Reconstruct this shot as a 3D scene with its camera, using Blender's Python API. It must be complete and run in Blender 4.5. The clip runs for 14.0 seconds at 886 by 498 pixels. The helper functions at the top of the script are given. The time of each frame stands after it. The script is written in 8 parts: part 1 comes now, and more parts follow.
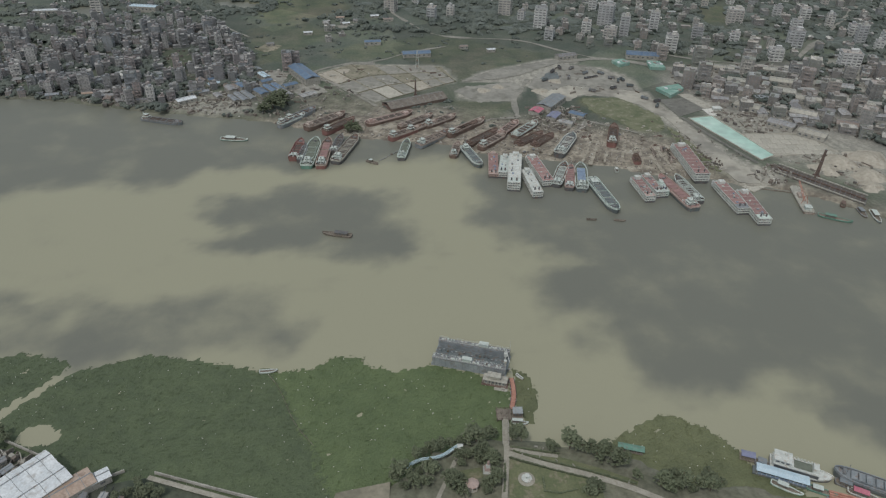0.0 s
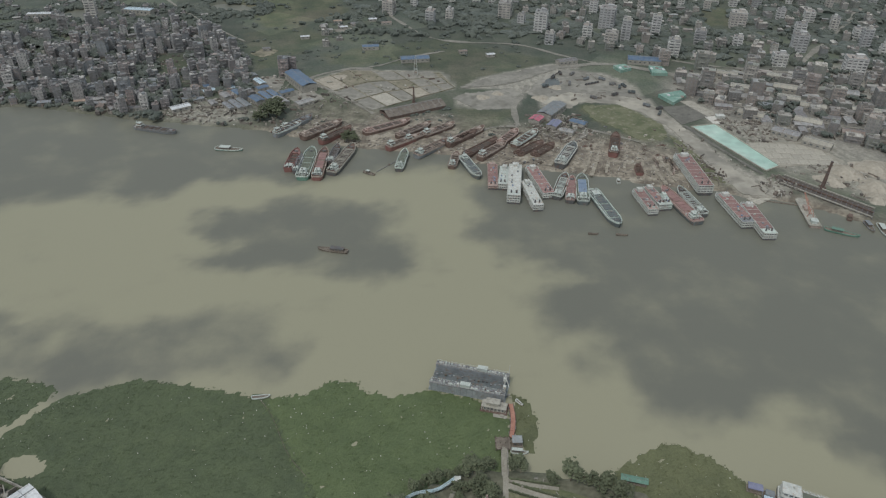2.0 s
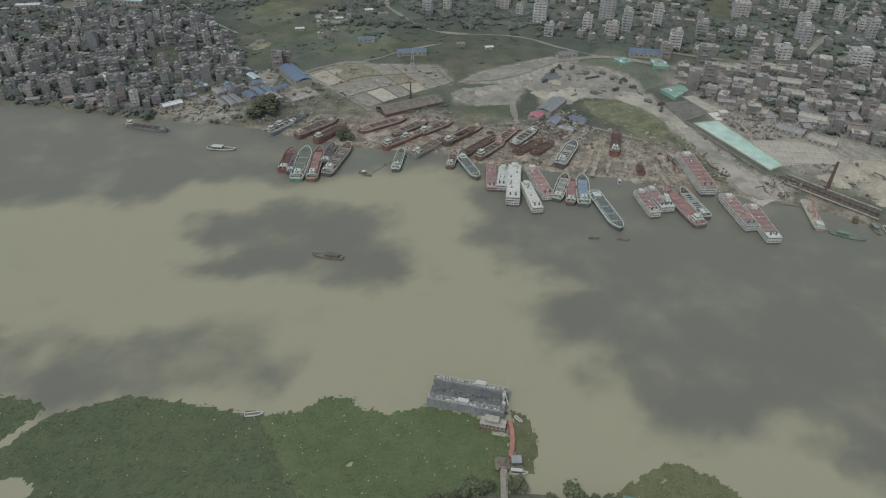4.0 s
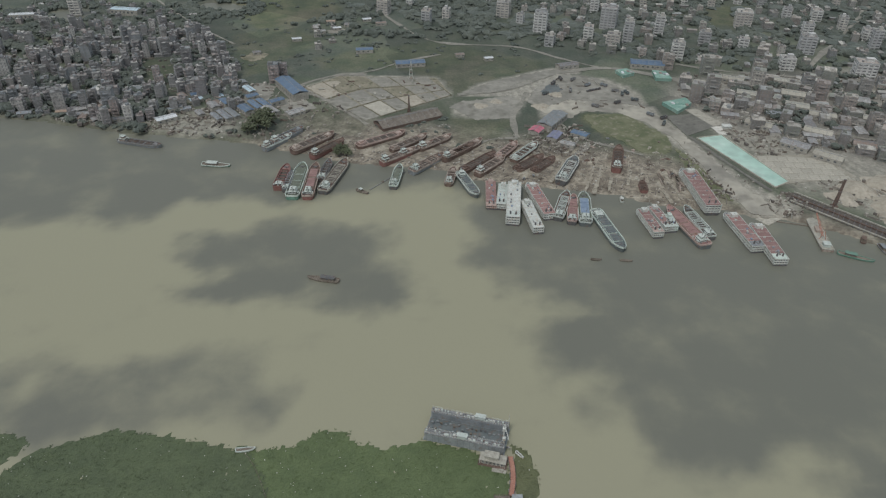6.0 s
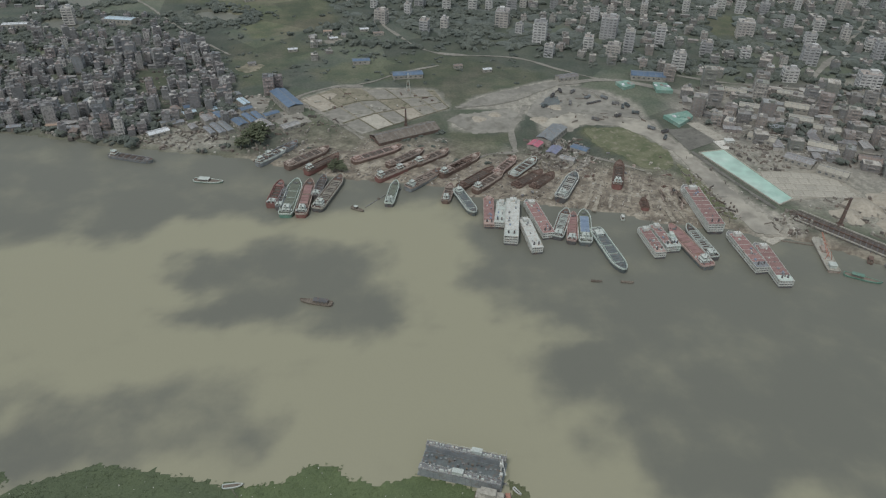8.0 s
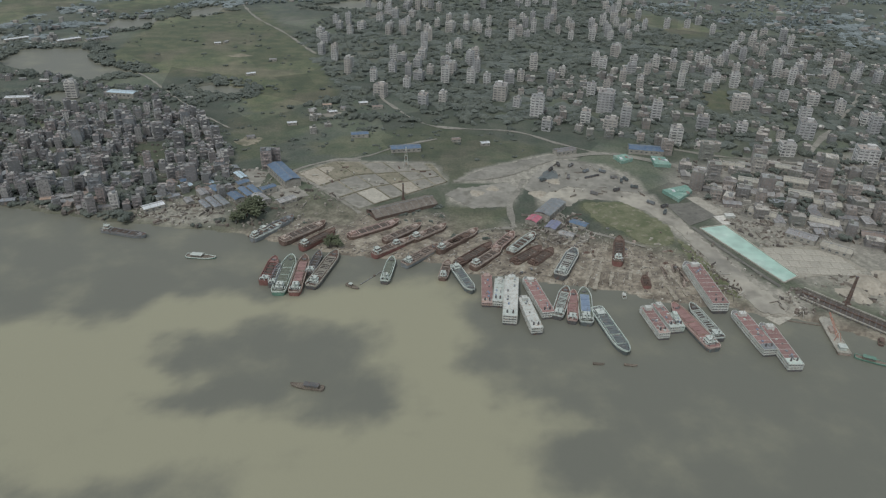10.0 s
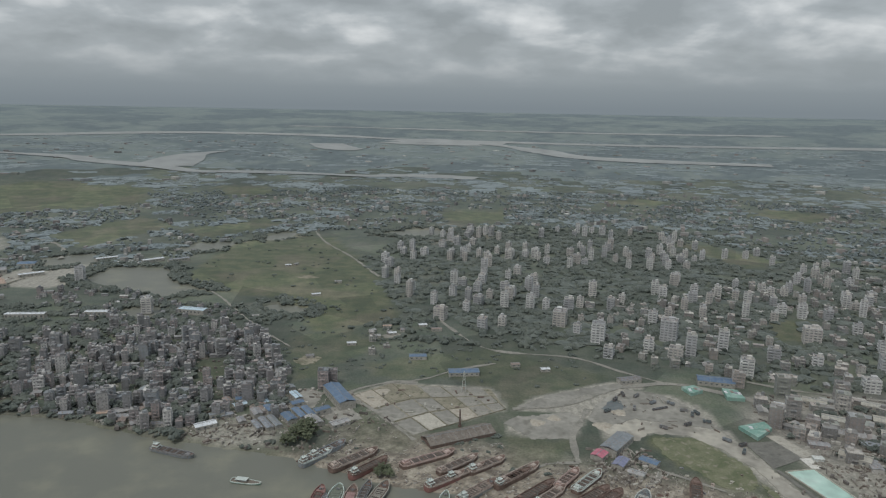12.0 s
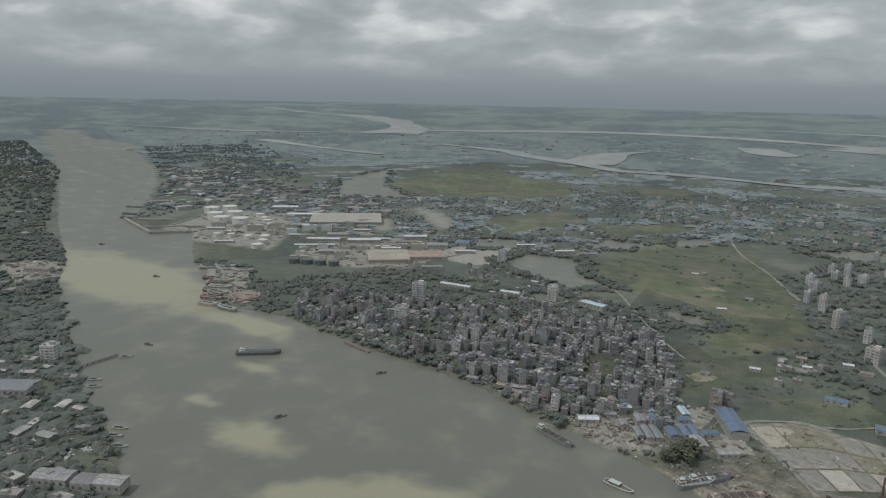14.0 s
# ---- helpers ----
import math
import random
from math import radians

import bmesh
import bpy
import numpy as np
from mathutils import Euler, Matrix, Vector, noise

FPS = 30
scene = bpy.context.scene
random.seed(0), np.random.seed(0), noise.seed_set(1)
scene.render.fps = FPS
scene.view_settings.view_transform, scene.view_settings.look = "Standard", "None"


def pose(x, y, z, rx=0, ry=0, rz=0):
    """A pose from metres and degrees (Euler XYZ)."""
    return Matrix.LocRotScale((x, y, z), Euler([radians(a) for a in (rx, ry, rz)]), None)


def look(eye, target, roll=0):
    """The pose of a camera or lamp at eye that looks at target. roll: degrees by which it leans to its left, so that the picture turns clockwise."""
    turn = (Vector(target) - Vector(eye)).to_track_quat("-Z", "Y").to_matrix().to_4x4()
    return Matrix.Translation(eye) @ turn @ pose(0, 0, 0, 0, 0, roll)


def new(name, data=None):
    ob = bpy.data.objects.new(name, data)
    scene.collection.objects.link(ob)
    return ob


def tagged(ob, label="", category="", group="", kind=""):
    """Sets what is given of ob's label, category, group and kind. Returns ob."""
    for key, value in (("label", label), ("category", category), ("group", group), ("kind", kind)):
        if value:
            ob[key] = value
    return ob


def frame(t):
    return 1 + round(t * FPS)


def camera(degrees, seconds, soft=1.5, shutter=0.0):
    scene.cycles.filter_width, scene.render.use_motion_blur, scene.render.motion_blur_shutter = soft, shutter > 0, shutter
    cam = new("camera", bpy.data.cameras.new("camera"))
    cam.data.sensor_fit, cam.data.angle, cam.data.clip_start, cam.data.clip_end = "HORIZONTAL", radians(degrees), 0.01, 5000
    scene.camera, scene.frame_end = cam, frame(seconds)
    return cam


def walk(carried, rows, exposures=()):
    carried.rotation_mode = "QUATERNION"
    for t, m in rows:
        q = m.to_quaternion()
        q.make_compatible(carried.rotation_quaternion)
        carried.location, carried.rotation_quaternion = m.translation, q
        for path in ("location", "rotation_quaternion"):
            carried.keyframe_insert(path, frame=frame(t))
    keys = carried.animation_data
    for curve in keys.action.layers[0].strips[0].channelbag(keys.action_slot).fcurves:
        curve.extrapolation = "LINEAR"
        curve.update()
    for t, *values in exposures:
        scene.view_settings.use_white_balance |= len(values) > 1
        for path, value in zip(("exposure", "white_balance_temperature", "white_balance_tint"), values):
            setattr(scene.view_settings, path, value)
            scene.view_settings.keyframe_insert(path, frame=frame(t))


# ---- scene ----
# ---- camera ----
cam = camera(65.2, 14.0, soft=1.25)
PATH = [
    (0, (-3.65, 0.51, 242.30), (-2.00, 83.81, 187.05), 1.1),
    (0.5, (-3.22, 4.27, 243.24), (-1.62, 87.62, 188.04), 1.1),
    (1, (-2.92, 8.04, 244.47), (-1.32, 91.39, 189.27), 1.1),
    (1.5, (-2.70, 11.93, 245.84), (-1.05, 95.23, 190.59), 1.1),
    (2, (-2.36, 15.69, 247.09), (-0.71, 98.74, 191.39), 1.1),
    (2.2, (-2.22, 17.21, 247.36), (-0.52, 99.71, 190.91), 1.1),
    (4.5, (-1.60, 35.65, 254.53), (0.30, 117.35, 196.88), 1.1),
    (5, (-1.32, 39.65, 255.43), (0.58, 121.40, 197.83), 1.1),
    (5.5, (-1.09, 43.57, 256.32), (0.86, 125.37, 198.82), 1.1),
    (6, (-0.95, 47.57, 257.20), (1.00, 129.42, 199.80), 1.1),
    (6.5, (-0.64, 51.50, 258.02), (1.36, 133.40, 200.72), 1.1),
    (7, (-0.07, 55.33, 258.64), (1.93, 137.38, 201.49), 1.1),
    (9.3, (3.15, 73.03, 261.49), (5.00, 155.28, 204.64), 1.2),
    (9.5, (3.29, 74.53, 261.65), (5.14, 157.78, 206.30), 1.2),
    (10, (3.35, 78.00, 262.23), (5.30, 165.00, 212.98), 1.2),
    (10.5, (3.24, 81.09, 262.64), (5.29, 172.99, 223.29), 1.2),
    (11, (2.59, 84.40, 262.66), (4.74, 179.85, 232.91), 1.1),
    (11.5, (1.16, 87.15, 262.41), (2.51, 184.55, 239.81), 1.0),
    (12, (0.67, 89.82, 262.08), (-6.13, 187.57, 242.03), 1.0),
    (12.5, (1.00, 92.96, 261.59), (-17.55, 189.16, 241.49), 1.1),
    (13, (1.80, 96.20, 261.05), (-38.70, 185.30, 240.50), 1.1),
    (13.5, (2.57, 99.22, 260.67), (-51.28, 180.87, 239.92), 1.2),
    (14, (1.93, 101.67, 260.43), (-57.87, 179.07, 239.53), 1.2),
]
walk(cam, [(t, look(eye, aim, roll)) for t, eye, aim, roll in PATH])

# ---- sky and sun: a broken overcast with the sun high and behind ----
SUN_HIGH, SUN_TURN = 58.0, 148.0
world = bpy.data.worlds.new("overcast_sky")
scene.world = world
world.use_nodes = True
wn, wl = world.node_tree.nodes, world.node_tree.links
wn.clear()


def wnode(kind, **values):
    n = wn.new(kind)
    for k, v in values.items():
        n.inputs[k].default_value = v
    return n


def wmath(op, a, b=None):
    n = wn.new("ShaderNodeMath")
    n.operation = op
    for i, v in enumerate((a, b)):
        if v is None:
            continue
        if isinstance(v, (int, float)):
            n.inputs[i].default_value = v
        else:
            wl.new(v, n.inputs[i])
    return n.outputs[0]


sky = wn.new("ShaderNodeTexSky")
sky.sky_type, sky.sun_disc = "NISHITA", False
sky.sun_elevation, sky.sun_rotation = radians(SUN_HIGH), radians(-SUN_TURN)
sky.air_density, sky.dust_density = 1.5, 4.0
coords = wn.new("ShaderNodeTexCoord")
split = wn.new("ShaderNodeSeparateXYZ")
wl.new(coords.outputs["Generated"], split.inputs[0])
height = wmath("MAXIMUM", split.outputs[2], 0.0)
lift = wmath("ADD", height, 0.30)
plane = wn.new("ShaderNodeCombineXYZ")
wl.new(wmath("DIVIDE", split.outputs[0], lift), plane.inputs[0])
wl.new(wmath("DIVIDE", split.outputs[1], lift), plane.inputs[1])
big = wnode("ShaderNodeTexNoise", Scale=3.3, Detail=5.0, Roughness=0.5, Distortion=0.15)
wl.new(plane.outputs[0], big.inputs["Vector"])
cloud = wn.new("ShaderNodeValToRGB")
cloud.color_ramp.elements[0].position, cloud.color_ramp.elements[0].color = 0.36, (0.265, 0.295, 0.315, 1)
cloud.color_ramp.elements[1].position, cloud.color_ramp.elements[1].color = 0.70, (0.62, 0.645, 0.66, 1)
mid = cloud.color_ramp.elements.new(0.52)
mid.color = (0.36, 0.395, 0.42, 1)
wl.new(big.outputs["Fac"], cloud.inputs[0])
low = wn.new("ShaderNodeValToRGB")
low.color_ramp.elements[0].position, low.color_ramp.elements[0].color = 0.0, (0.19, 0.225, 0.25, 1)
low.color_ramp.elements[1].position, low.color_ramp.elements[1].color = 0.10, (0.34, 0.375, 0.395, 1)
wl.new(height, low.inputs[0])
clear = wn.new("ShaderNodeMapRange")
clear.inputs["From Min"].default_value, clear.inputs["From Max"].default_value = 0.025, 0.10
wl.new(height, clear.inputs["Value"])
deck = wn.new("ShaderNodeMix")
deck.data_type = "RGBA"
wl.new(clear.outputs[0], deck.inputs[0])
wl.new(low.outputs[0], deck.inputs[6])
wl.new(cloud.outputs[0], deck.inputs[7])
bg_sky, bg_cloud = wn.new("ShaderNodeBackground"), wn.new("ShaderNodeBackground")
wl.new(sky.outputs[0], bg_sky.inputs[0])
bg_sky.inputs[1].default_value = 0.06
wl.new(deck.outputs[2], bg_cloud.inputs[0])
bg_cloud.inputs[1].default_value = 1.18
both = wn.new("ShaderNodeMixShader")
both.inputs[0].default_value = 0.9
wl.new(bg_sky.outputs[0], both.inputs[1])
wl.new(bg_cloud.outputs[0], both.inputs[2])
wl.new(both.outputs[0], wn.new("ShaderNodeOutputWorld").inputs[0])

sun = new("sun", bpy.data.lights.new("sun", "SUN"))
sun.data.energy, sun.data.angle, sun.data.color = 1.25, radians(9), (1.0, 0.965, 0.91)
sun.matrix_world = look((0, 0, 900), Vector((0, 0, 900)) - Vector((
    math.sin(radians(-SUN_TURN)) * math.cos(radians(SUN_HIGH)),
    math.cos(radians(SUN_TURN)) * math.cos(radians(SUN_HIGH)), math.sin(radians(SUN_HIGH)))))
scene.view_settings.exposure = 0.0

# ---- materials ----
def rgb(c):
    return (*c, 1.0)


def shader(name):
    m = bpy.data.materials.new(name)
    m.use_nodes = True
    return m, m.node_tree.nodes, m.node_tree.links, m.node_tree.nodes["Principled BSDF"]


def mat(name, a, b, scale=0.5, rough=0.8, metal=0.0, bump=0.0, vary=0.0, stain=None, haze_sheen=0.0, palette=None, islands=False):
    """Two tones in broad patches, a fine grain over them, stains of a third colour; vary: from object to object."""
    m, n, l, bsdf = shader(name)
    co = n.new("ShaderNodeTexCoord")
    broad, fine = n.new("ShaderNodeTexNoise"), n.new("ShaderNodeTexNoise")
    for t, s, d in ((broad, scale, 4.0), (fine, scale * 7, 3.0)):
        t.inputs["Scale"].default_value, t.inputs["Detail"].default_value = s, d
        l.new(co.outputs["Object"], t.inputs["Vector"])
    ramp = n.new("ShaderNodeValToRGB")
    ramp.color_ramp.elements[0].position, ramp.color_ramp.elements[0].color = 0.34, rgb(a)
    ramp.color_ramp.elements[1].position, ramp.color_ramp.elements[1].color = 0.66, rgb(b)
    l.new(broad.outputs["Fac"], ramp.inputs[0])
    colour = ramp.outputs[0]
    info = n.new("ShaderNodeObjectInfo")
    if palette:
        pick = n.new("ShaderNodeValToRGB")
        pick.color_ramp.interpolation = "CONSTANT"
        for i, c in enumerate(palette):
            e = pick.color_ramp.elements[i] if i < 2 else pick.color_ramp.elements.new(i / len(palette))
            e.position, e.color = i / len(palette), rgb(c)
        l.new(n.new("ShaderNodeNewGeometry").outputs["Random Per Island"] if islands else info.outputs["Random"], pick.inputs[0])
        mul = n.new("ShaderNodeMix")
        mul.data_type, mul.blend_type = "RGBA", "MULTIPLY"
        mul.inputs[0].default_value = 1.0
        l.new(colour, mul.inputs[6])
        l.new(pick.outputs[0], mul.inputs[7])
        colour = mul.outputs[2]
    if stain:
        spot = n.new("ShaderNodeTexNoise")
        spot.inputs["Scale"].default_value, spot.inputs["Detail"].default_value = scale * 2.3, 6.0
        l.new(co.outputs["Object"], spot.inputs["Vector"])
        cut = n.new("ShaderNodeMapRange")
        cut.inputs["From Min"].default_value, cut.inputs["From Max"].default_value = 0.54, 0.68
        l.new(spot.outputs["Fac"], cut.inputs["Value"])
        mix = n.new("ShaderNodeMix")
        mix.data_type = "RGBA"
        l.new(cut.outputs[0], mix.inputs[0])
        l.new(colour, mix.inputs[6])
        mix.inputs[7].default_value = rgb(stain)
        colour = mix.outputs[2]
    hsv = n.new("ShaderNodeHueSaturation")
    l.new(colour, hsv.inputs["Color"])
    grain = n.new("ShaderNodeMapRange")
    grain.inputs["From Min"].default_value, grain.inputs["From Max"].default_value = 0.25, 0.75
    grain.inputs["To Min"].default_value, grain.inputs["To Max"].default_value = 0.82, 1.16
    l.new(fine.outputs["Fac"], grain.inputs["Value"])
    value = grain.outputs[0]
    if vary:
        each = n.new("ShaderNodeMapRange")
        each.inputs["To Min"].default_value, each.inputs["To Max"].default_value = 1 - vary, 1 + vary
        l.new(info.outputs["Random"], each.inputs["Value"])
        times = n.new("ShaderNodeMath")
        times.operation = "MULTIPLY"
        l.new(value, times.inputs[0])
        l.new(each.outputs[0], times.inputs[1])
        value = times.outputs[0]
    l.new(value, hsv.inputs["Value"])
    l.new(hsv.outputs[0], bsdf.inputs["Base Color"])
    bsdf.inputs["Roughness"].default_value, bsdf.inputs["Metallic"].default_value = rough, metal
    # Pale blue sheen imitates haze in the air.
    if haze_sheen:
        bsdf.inputs["Sheen Weight"].default_value, bsdf.inputs["Sheen Roughness"].default_value = haze_sheen, 0.6
        bsdf.inputs["Sheen Tint"].default_value = (0.75, 0.85, 0.9, 1)
    if bump:
        bp = n.new("ShaderNodeBump")
        bp.inputs["Strength"].default_value, bp.inputs["Distance"].default_value = 0.6, bump
        l.new(fine.outputs["Fac"], bp.inputs["Height"])
        l.new(bp.outputs[0], bsdf.inputs["Normal"])
    return m


WALLS = ((0.76, 0.76, 0.76), (1.0, 0.98, 0.95), (0.60, 0.58, 0.59), (0.86, 0.79, 0.76), (0.66, 0.70, 0.74), (0.50, 0.50, 0.51), (0.80, 0.79, 0.77), (0.56, 0.55, 0.54), (0.68, 0.62, 0.61), (1.2, 1.19, 1.16), (0.62, 0.66, 0.62))
# Tints of the riverside town's cloud-shaded walls and roofs.
SHADED_WALLS = ((0.76, 0.77, 0.79), (1.0, 0.99, 0.98), (0.62, 0.62, 0.65), (0.95, 0.84, 0.82), (0.70, 0.76, 0.82), (0.55, 0.56, 0.59), (0.84, 0.81, 0.82), (0.60, 0.61, 0.62), (0.76, 0.70, 0.71), (1.45, 1.44, 1.42), (0.66, 0.69, 0.70))
TOWER_WALLS = ((1.0, 1.0, 1.0), (0.9, 0.9, 0.91), (0.74, 0.75, 0.77), (0.95, 0.92, 0.88), (0.62, 0.63, 0.65), (0.82, 0.78, 0.74), (0.98, 0.98, 0.96))
M = {
    "tower_wall": mat("tower_wall", (0.54, 0.54, 0.54), (0.70, 0.70, 0.70), 0.12, 0.85, palette=TOWER_WALLS, stain=(0.42, 0.42, 0.42), haze_sheen=0.12),
    "house_wall": mat("house_wall", (0.36, 0.352, 0.34), (0.50, 0.488, 0.47), 0.2, 0.9, palette=WALLS, stain=(0.26, 0.25, 0.245), haze_sheen=0.12),
    "house_roof": mat("house_roof", (0.40, 0.388, 0.37), (0.58, 0.562, 0.535), 0.25, 0.92, palette=WALLS, stain=(0.17, 0.17, 0.17), haze_sheen=0.12),
    "tin": mat("tin", (0.36, 0.36, 0.36), (0.52, 0.52, 0.52), 0.3, 0.55, 0.3, palette=((0.85, 0.85, 0.87), (1, 1, 1), (0.75, 0.62, 0.56), (0.6, 0.6, 0.62), (0.72, 0.78, 0.86)), stain=(0.26, 0.19, 0.15)),
    "glass_dark": mat("glass_dark", (0.10, 0.11, 0.12), (0.15, 0.16, 0.17), 0.4, 0.3),
    "concrete": mat("concrete", (0.33, 0.32, 0.29), (0.44, 0.425, 0.39), 0.25, 0.9, bump=0.02, stain=(0.25, 0.24, 0.22)),
    "pale_slab": mat("pale_slab", (0.39, 0.372, 0.325), (0.48, 0.46, 0.405), 0.1, 0.92, stain=(0.33, 0.31, 0.27), vary=0.08),
    "blue_tin": mat("blue_tin", (0.12, 0.19, 0.30), (0.18, 0.26, 0.37), 0.2, 0.5, 0.2, stain=(0.2, 0.24, 0.29), vary=0.12),
    "pale_blue": mat("pale_blue", (0.46, 0.60, 0.70), (0.56, 0.68, 0.76), 0.3, 0.5),
    "white_tin": mat("white_tin", (0.62, 0.66, 0.70), (0.74, 0.77, 0.80), 0.15, 0.5, stain=(0.5, 0.5, 0.5)),
    "brown_tin": mat("brown_tin", (0.36, 0.26, 0.20), (0.48, 0.38, 0.32), 0.15, 0.6, stain=(0.3, 0.22, 0.18)),
    "violet_tin": mat("violet_tin", (0.20, 0.215, 0.33), (0.27, 0.285, 0.40), 0.3, 0.5),
    "old_tile": mat("old_tile", (0.19, 0.18, 0.155), (0.27, 0.255, 0.22), 0.25, 0.9, bump=0.05, stain=(0.16, 0.14, 0.12)),
    "white_paint": mat("white_paint", (0.52, 0.55, 0.53), (0.66, 0.68, 0.66), 0.3, 0.5, stain=(0.48, 0.42, 0.36)),
    "green_white": mat("green_white", (0.52, 0.62, 0.58), (0.66, 0.73, 0.69), 0.3, 0.5, stain=(0.4, 0.42, 0.38)),
    "deck_green": mat("deck_green", (0.135, 0.155, 0.125), (0.18, 0.20, 0.165), 0.6, 0.8),
    "dock_grey": mat("dock_grey", (0.27, 0.30, 0.32), (0.36, 0.39, 0.405), 0.25, 0.6, stain=(0.27, 0.26, 0.25)),
    "grey_paint": mat("grey_paint", (0.20, 0.225, 0.245), (0.28, 0.305, 0.325), 0.25, 0.55, stain=(0.24, 0.2, 0.18)),
    "blue_grey": mat("blue_grey", (0.115, 0.14, 0.15), (0.17, 0.195, 0.20), 0.25, 0.55, stain=(0.2, 0.16, 0.14)),
    "red_deck": mat("red_deck", (0.27, 0.163, 0.157), (0.355, 0.228, 0.218), 0.22, 0.75, stain=(0.27, 0.18, 0.16), vary=0.1),
    "pink_deck": mat("pink_deck", (0.41, 0.315, 0.29), (0.51, 0.41, 0.375), 0.22, 0.7, stain=(0.42, 0.27, 0.22)),
    "rust": mat("rust", (0.135, 0.092, 0.078), (0.21, 0.152, 0.128), 0.3, 0.85, stain=(0.10, 0.072, 0.064), vary=0.15, bump=0.03),
    "rust_pale": mat("rust_pale", (0.34, 0.285, 0.25), (0.46, 0.40, 0.36), 0.3, 0.85, stain=(0.24, 0.17, 0.14), vary=0.12),
    "hull_dark": mat("hull_dark", (0.10, 0.105, 0.11), (0.16, 0.16, 0.165), 0.3, 0.6, stain=(0.17, 0.1, 0.08)),
    "hull_red": mat("hull_red", (0.215, 0.105, 0.094), (0.29, 0.15, 0.135), 0.3, 0.7, stain=(0.21, 0.12, 0.10)),
    "hull_green": mat("hull_green", (0.12, 0.25, 0.20), (0.18, 0.32, 0.26), 0.4, 0.55, stain=(0.16, 0.2, 0.17)),
    "hold": mat("hold", (0.09, 0.08, 0.075), (0.15, 0.13, 0.115), 0.4, 0.9),
    "blue_tarp": mat("blue_tarp", (0.19, 0.26, 0.37), (0.27, 0.34, 0.45), 0.4, 0.7),
    "pale_hatch": mat("pale_hatch", (0.50, 0.56, 0.54), (0.60, 0.65, 0.62), 0.3, 0.6, stain=(0.42, 0.44, 0.42)),
    "steel": mat("steel", (0.24, 0.25, 0.26), (0.36, 0.37, 0.38), 0.5, 0.5, 0.4, stain=(0.22, 0.15, 0.12)),
    "wood": mat("wood", (0.165, 0.142, 0.12), (0.25, 0.22, 0.185), 0.6, 0.85, stain=(0.14, 0.11, 0.09), vary=0.15),
    "orange_red": mat("orange_red", (0.40, 0.19, 0.145), (0.50, 0.27, 0.21), 0.5, 0.7),
    "pink": mat("pink", (0.48, 0.15, 0.21), (0.57, 0.22, 0.28), 0.3, 0.7),
    "brick_red": mat("brick_red", (0.12, 0.092, 0.082), (0.18, 0.14, 0.122), 0.5, 0.9, stain=(0.2, 0.11, 0.09)),
    "slide_blue": mat("slide_blue", (0.60, 0.74, 0.80), (0.70, 0.80, 0.84), 0.3, 0.4),
    "paving": mat("paving", (0.31, 0.295, 0.25), (0.39, 0.37, 0.32), 0.2, 0.92, stain=(0.30, 0.28, 0.24), bump=0.02),
    "dirt_road": mat("dirt_road", (0.23, 0.22, 0.195), (0.32, 0.305, 0.268), 0.08, 0.95, stain=(0.19, 0.185, 0.155), haze_sheen=0.1),
    "pool_green": mat("pool_green", (0.36, 0.57, 0.50), (0.52, 0.68, 0.61), 0.018, 0.4, stain=(0.58, 0.70, 0.65)),
    "net_green": mat("net_green", (0.19, 0.35, 0.30), (0.30, 0.44, 0.39), 0.08, 0.85, stain=(0.4, 0.5, 0.45)),
    "lawn": mat("lawn", (0.115, 0.135, 0.065), (0.165, 0.175, 0.095), 0.15, 0.95, stain=(0.22, 0.20, 0.135), bump=0.06, haze_sheen=0.2),
    "leaf": mat("leaf", (0.088, 0.108, 0.066), (0.148, 0.168, 0.104), 0.9, 0.8, vary=0.2),
    "leaf_far": mat("leaf_far", (0.076, 0.092, 0.08), (0.12, 0.136, 0.114), 0.05, 0.85, haze_sheen=0.2),
    "bark": mat("bark", (0.13, 0.10, 0.075), (0.2, 0.16, 0.12), 1.5, 0.9, bump=0.03),
    "tank_white": mat("tank_white", (0.60, 0.60, 0.57), (0.70, 0.70, 0.67), 0.06, 0.5, stain=(0.5, 0.47, 0.42)),
    "tank_dark": mat("tank_dark", (0.09, 0.10, 0.11), (0.14, 0.15, 0.16), 0.1, 0.5),
    "far_roof": mat("far_roof", (0.30, 0.30, 0.30), (0.52, 0.52, 0.51), 0.02, 0.8, palette=WALLS, islands=True),
    "yard_soil": mat("yard_soil", (0.20, 0.19, 0.145), (0.31, 0.285, 0.225), 0.07, 0.95, stain=(0.12, 0.13, 0.08), bump=0.05),
    "red_earth": mat("red_earth", (0.26, 0.215, 0.185), (0.34, 0.285, 0.25), 0.05, 0.95, stain=(0.24, 0.15, 0.12)),
    "sand_yard": mat("sand_yard", (0.275, 0.265, 0.238), (0.50, 0.475, 0.412), 0.022, 0.95, stain=(0.27, 0.258, 0.228), bump=0.05),
    "sand_heap": mat("sand_heap", (0.37, 0.34, 0.285), (0.46, 0.425, 0.365), 0.06, 0.95, stain=(0.32, 0.285, 0.235), bump=0.1),
    # Haze painted into far foliage: a paler, bluer copy of leaf_far.
    "leaf_hazed": mat("leaf_hazed", (0.095, 0.118, 0.122), (0.135, 0.158, 0.153), 0.006, 0.9, haze_sheen=0.6),
    "wet_paving": mat("wet_paving", (0.15, 0.147, 0.132), (0.21, 0.205, 0.185), 0.08, 0.6, stain=(0.12, 0.12, 0.105), bump=0.02),
    "kiln_roof": mat("kiln_roof", (0.17, 0.15, 0.13), (0.245, 0.22, 0.195), 0.25, 0.9, bump=0.05, stain=(0.14, 0.122, 0.108)),
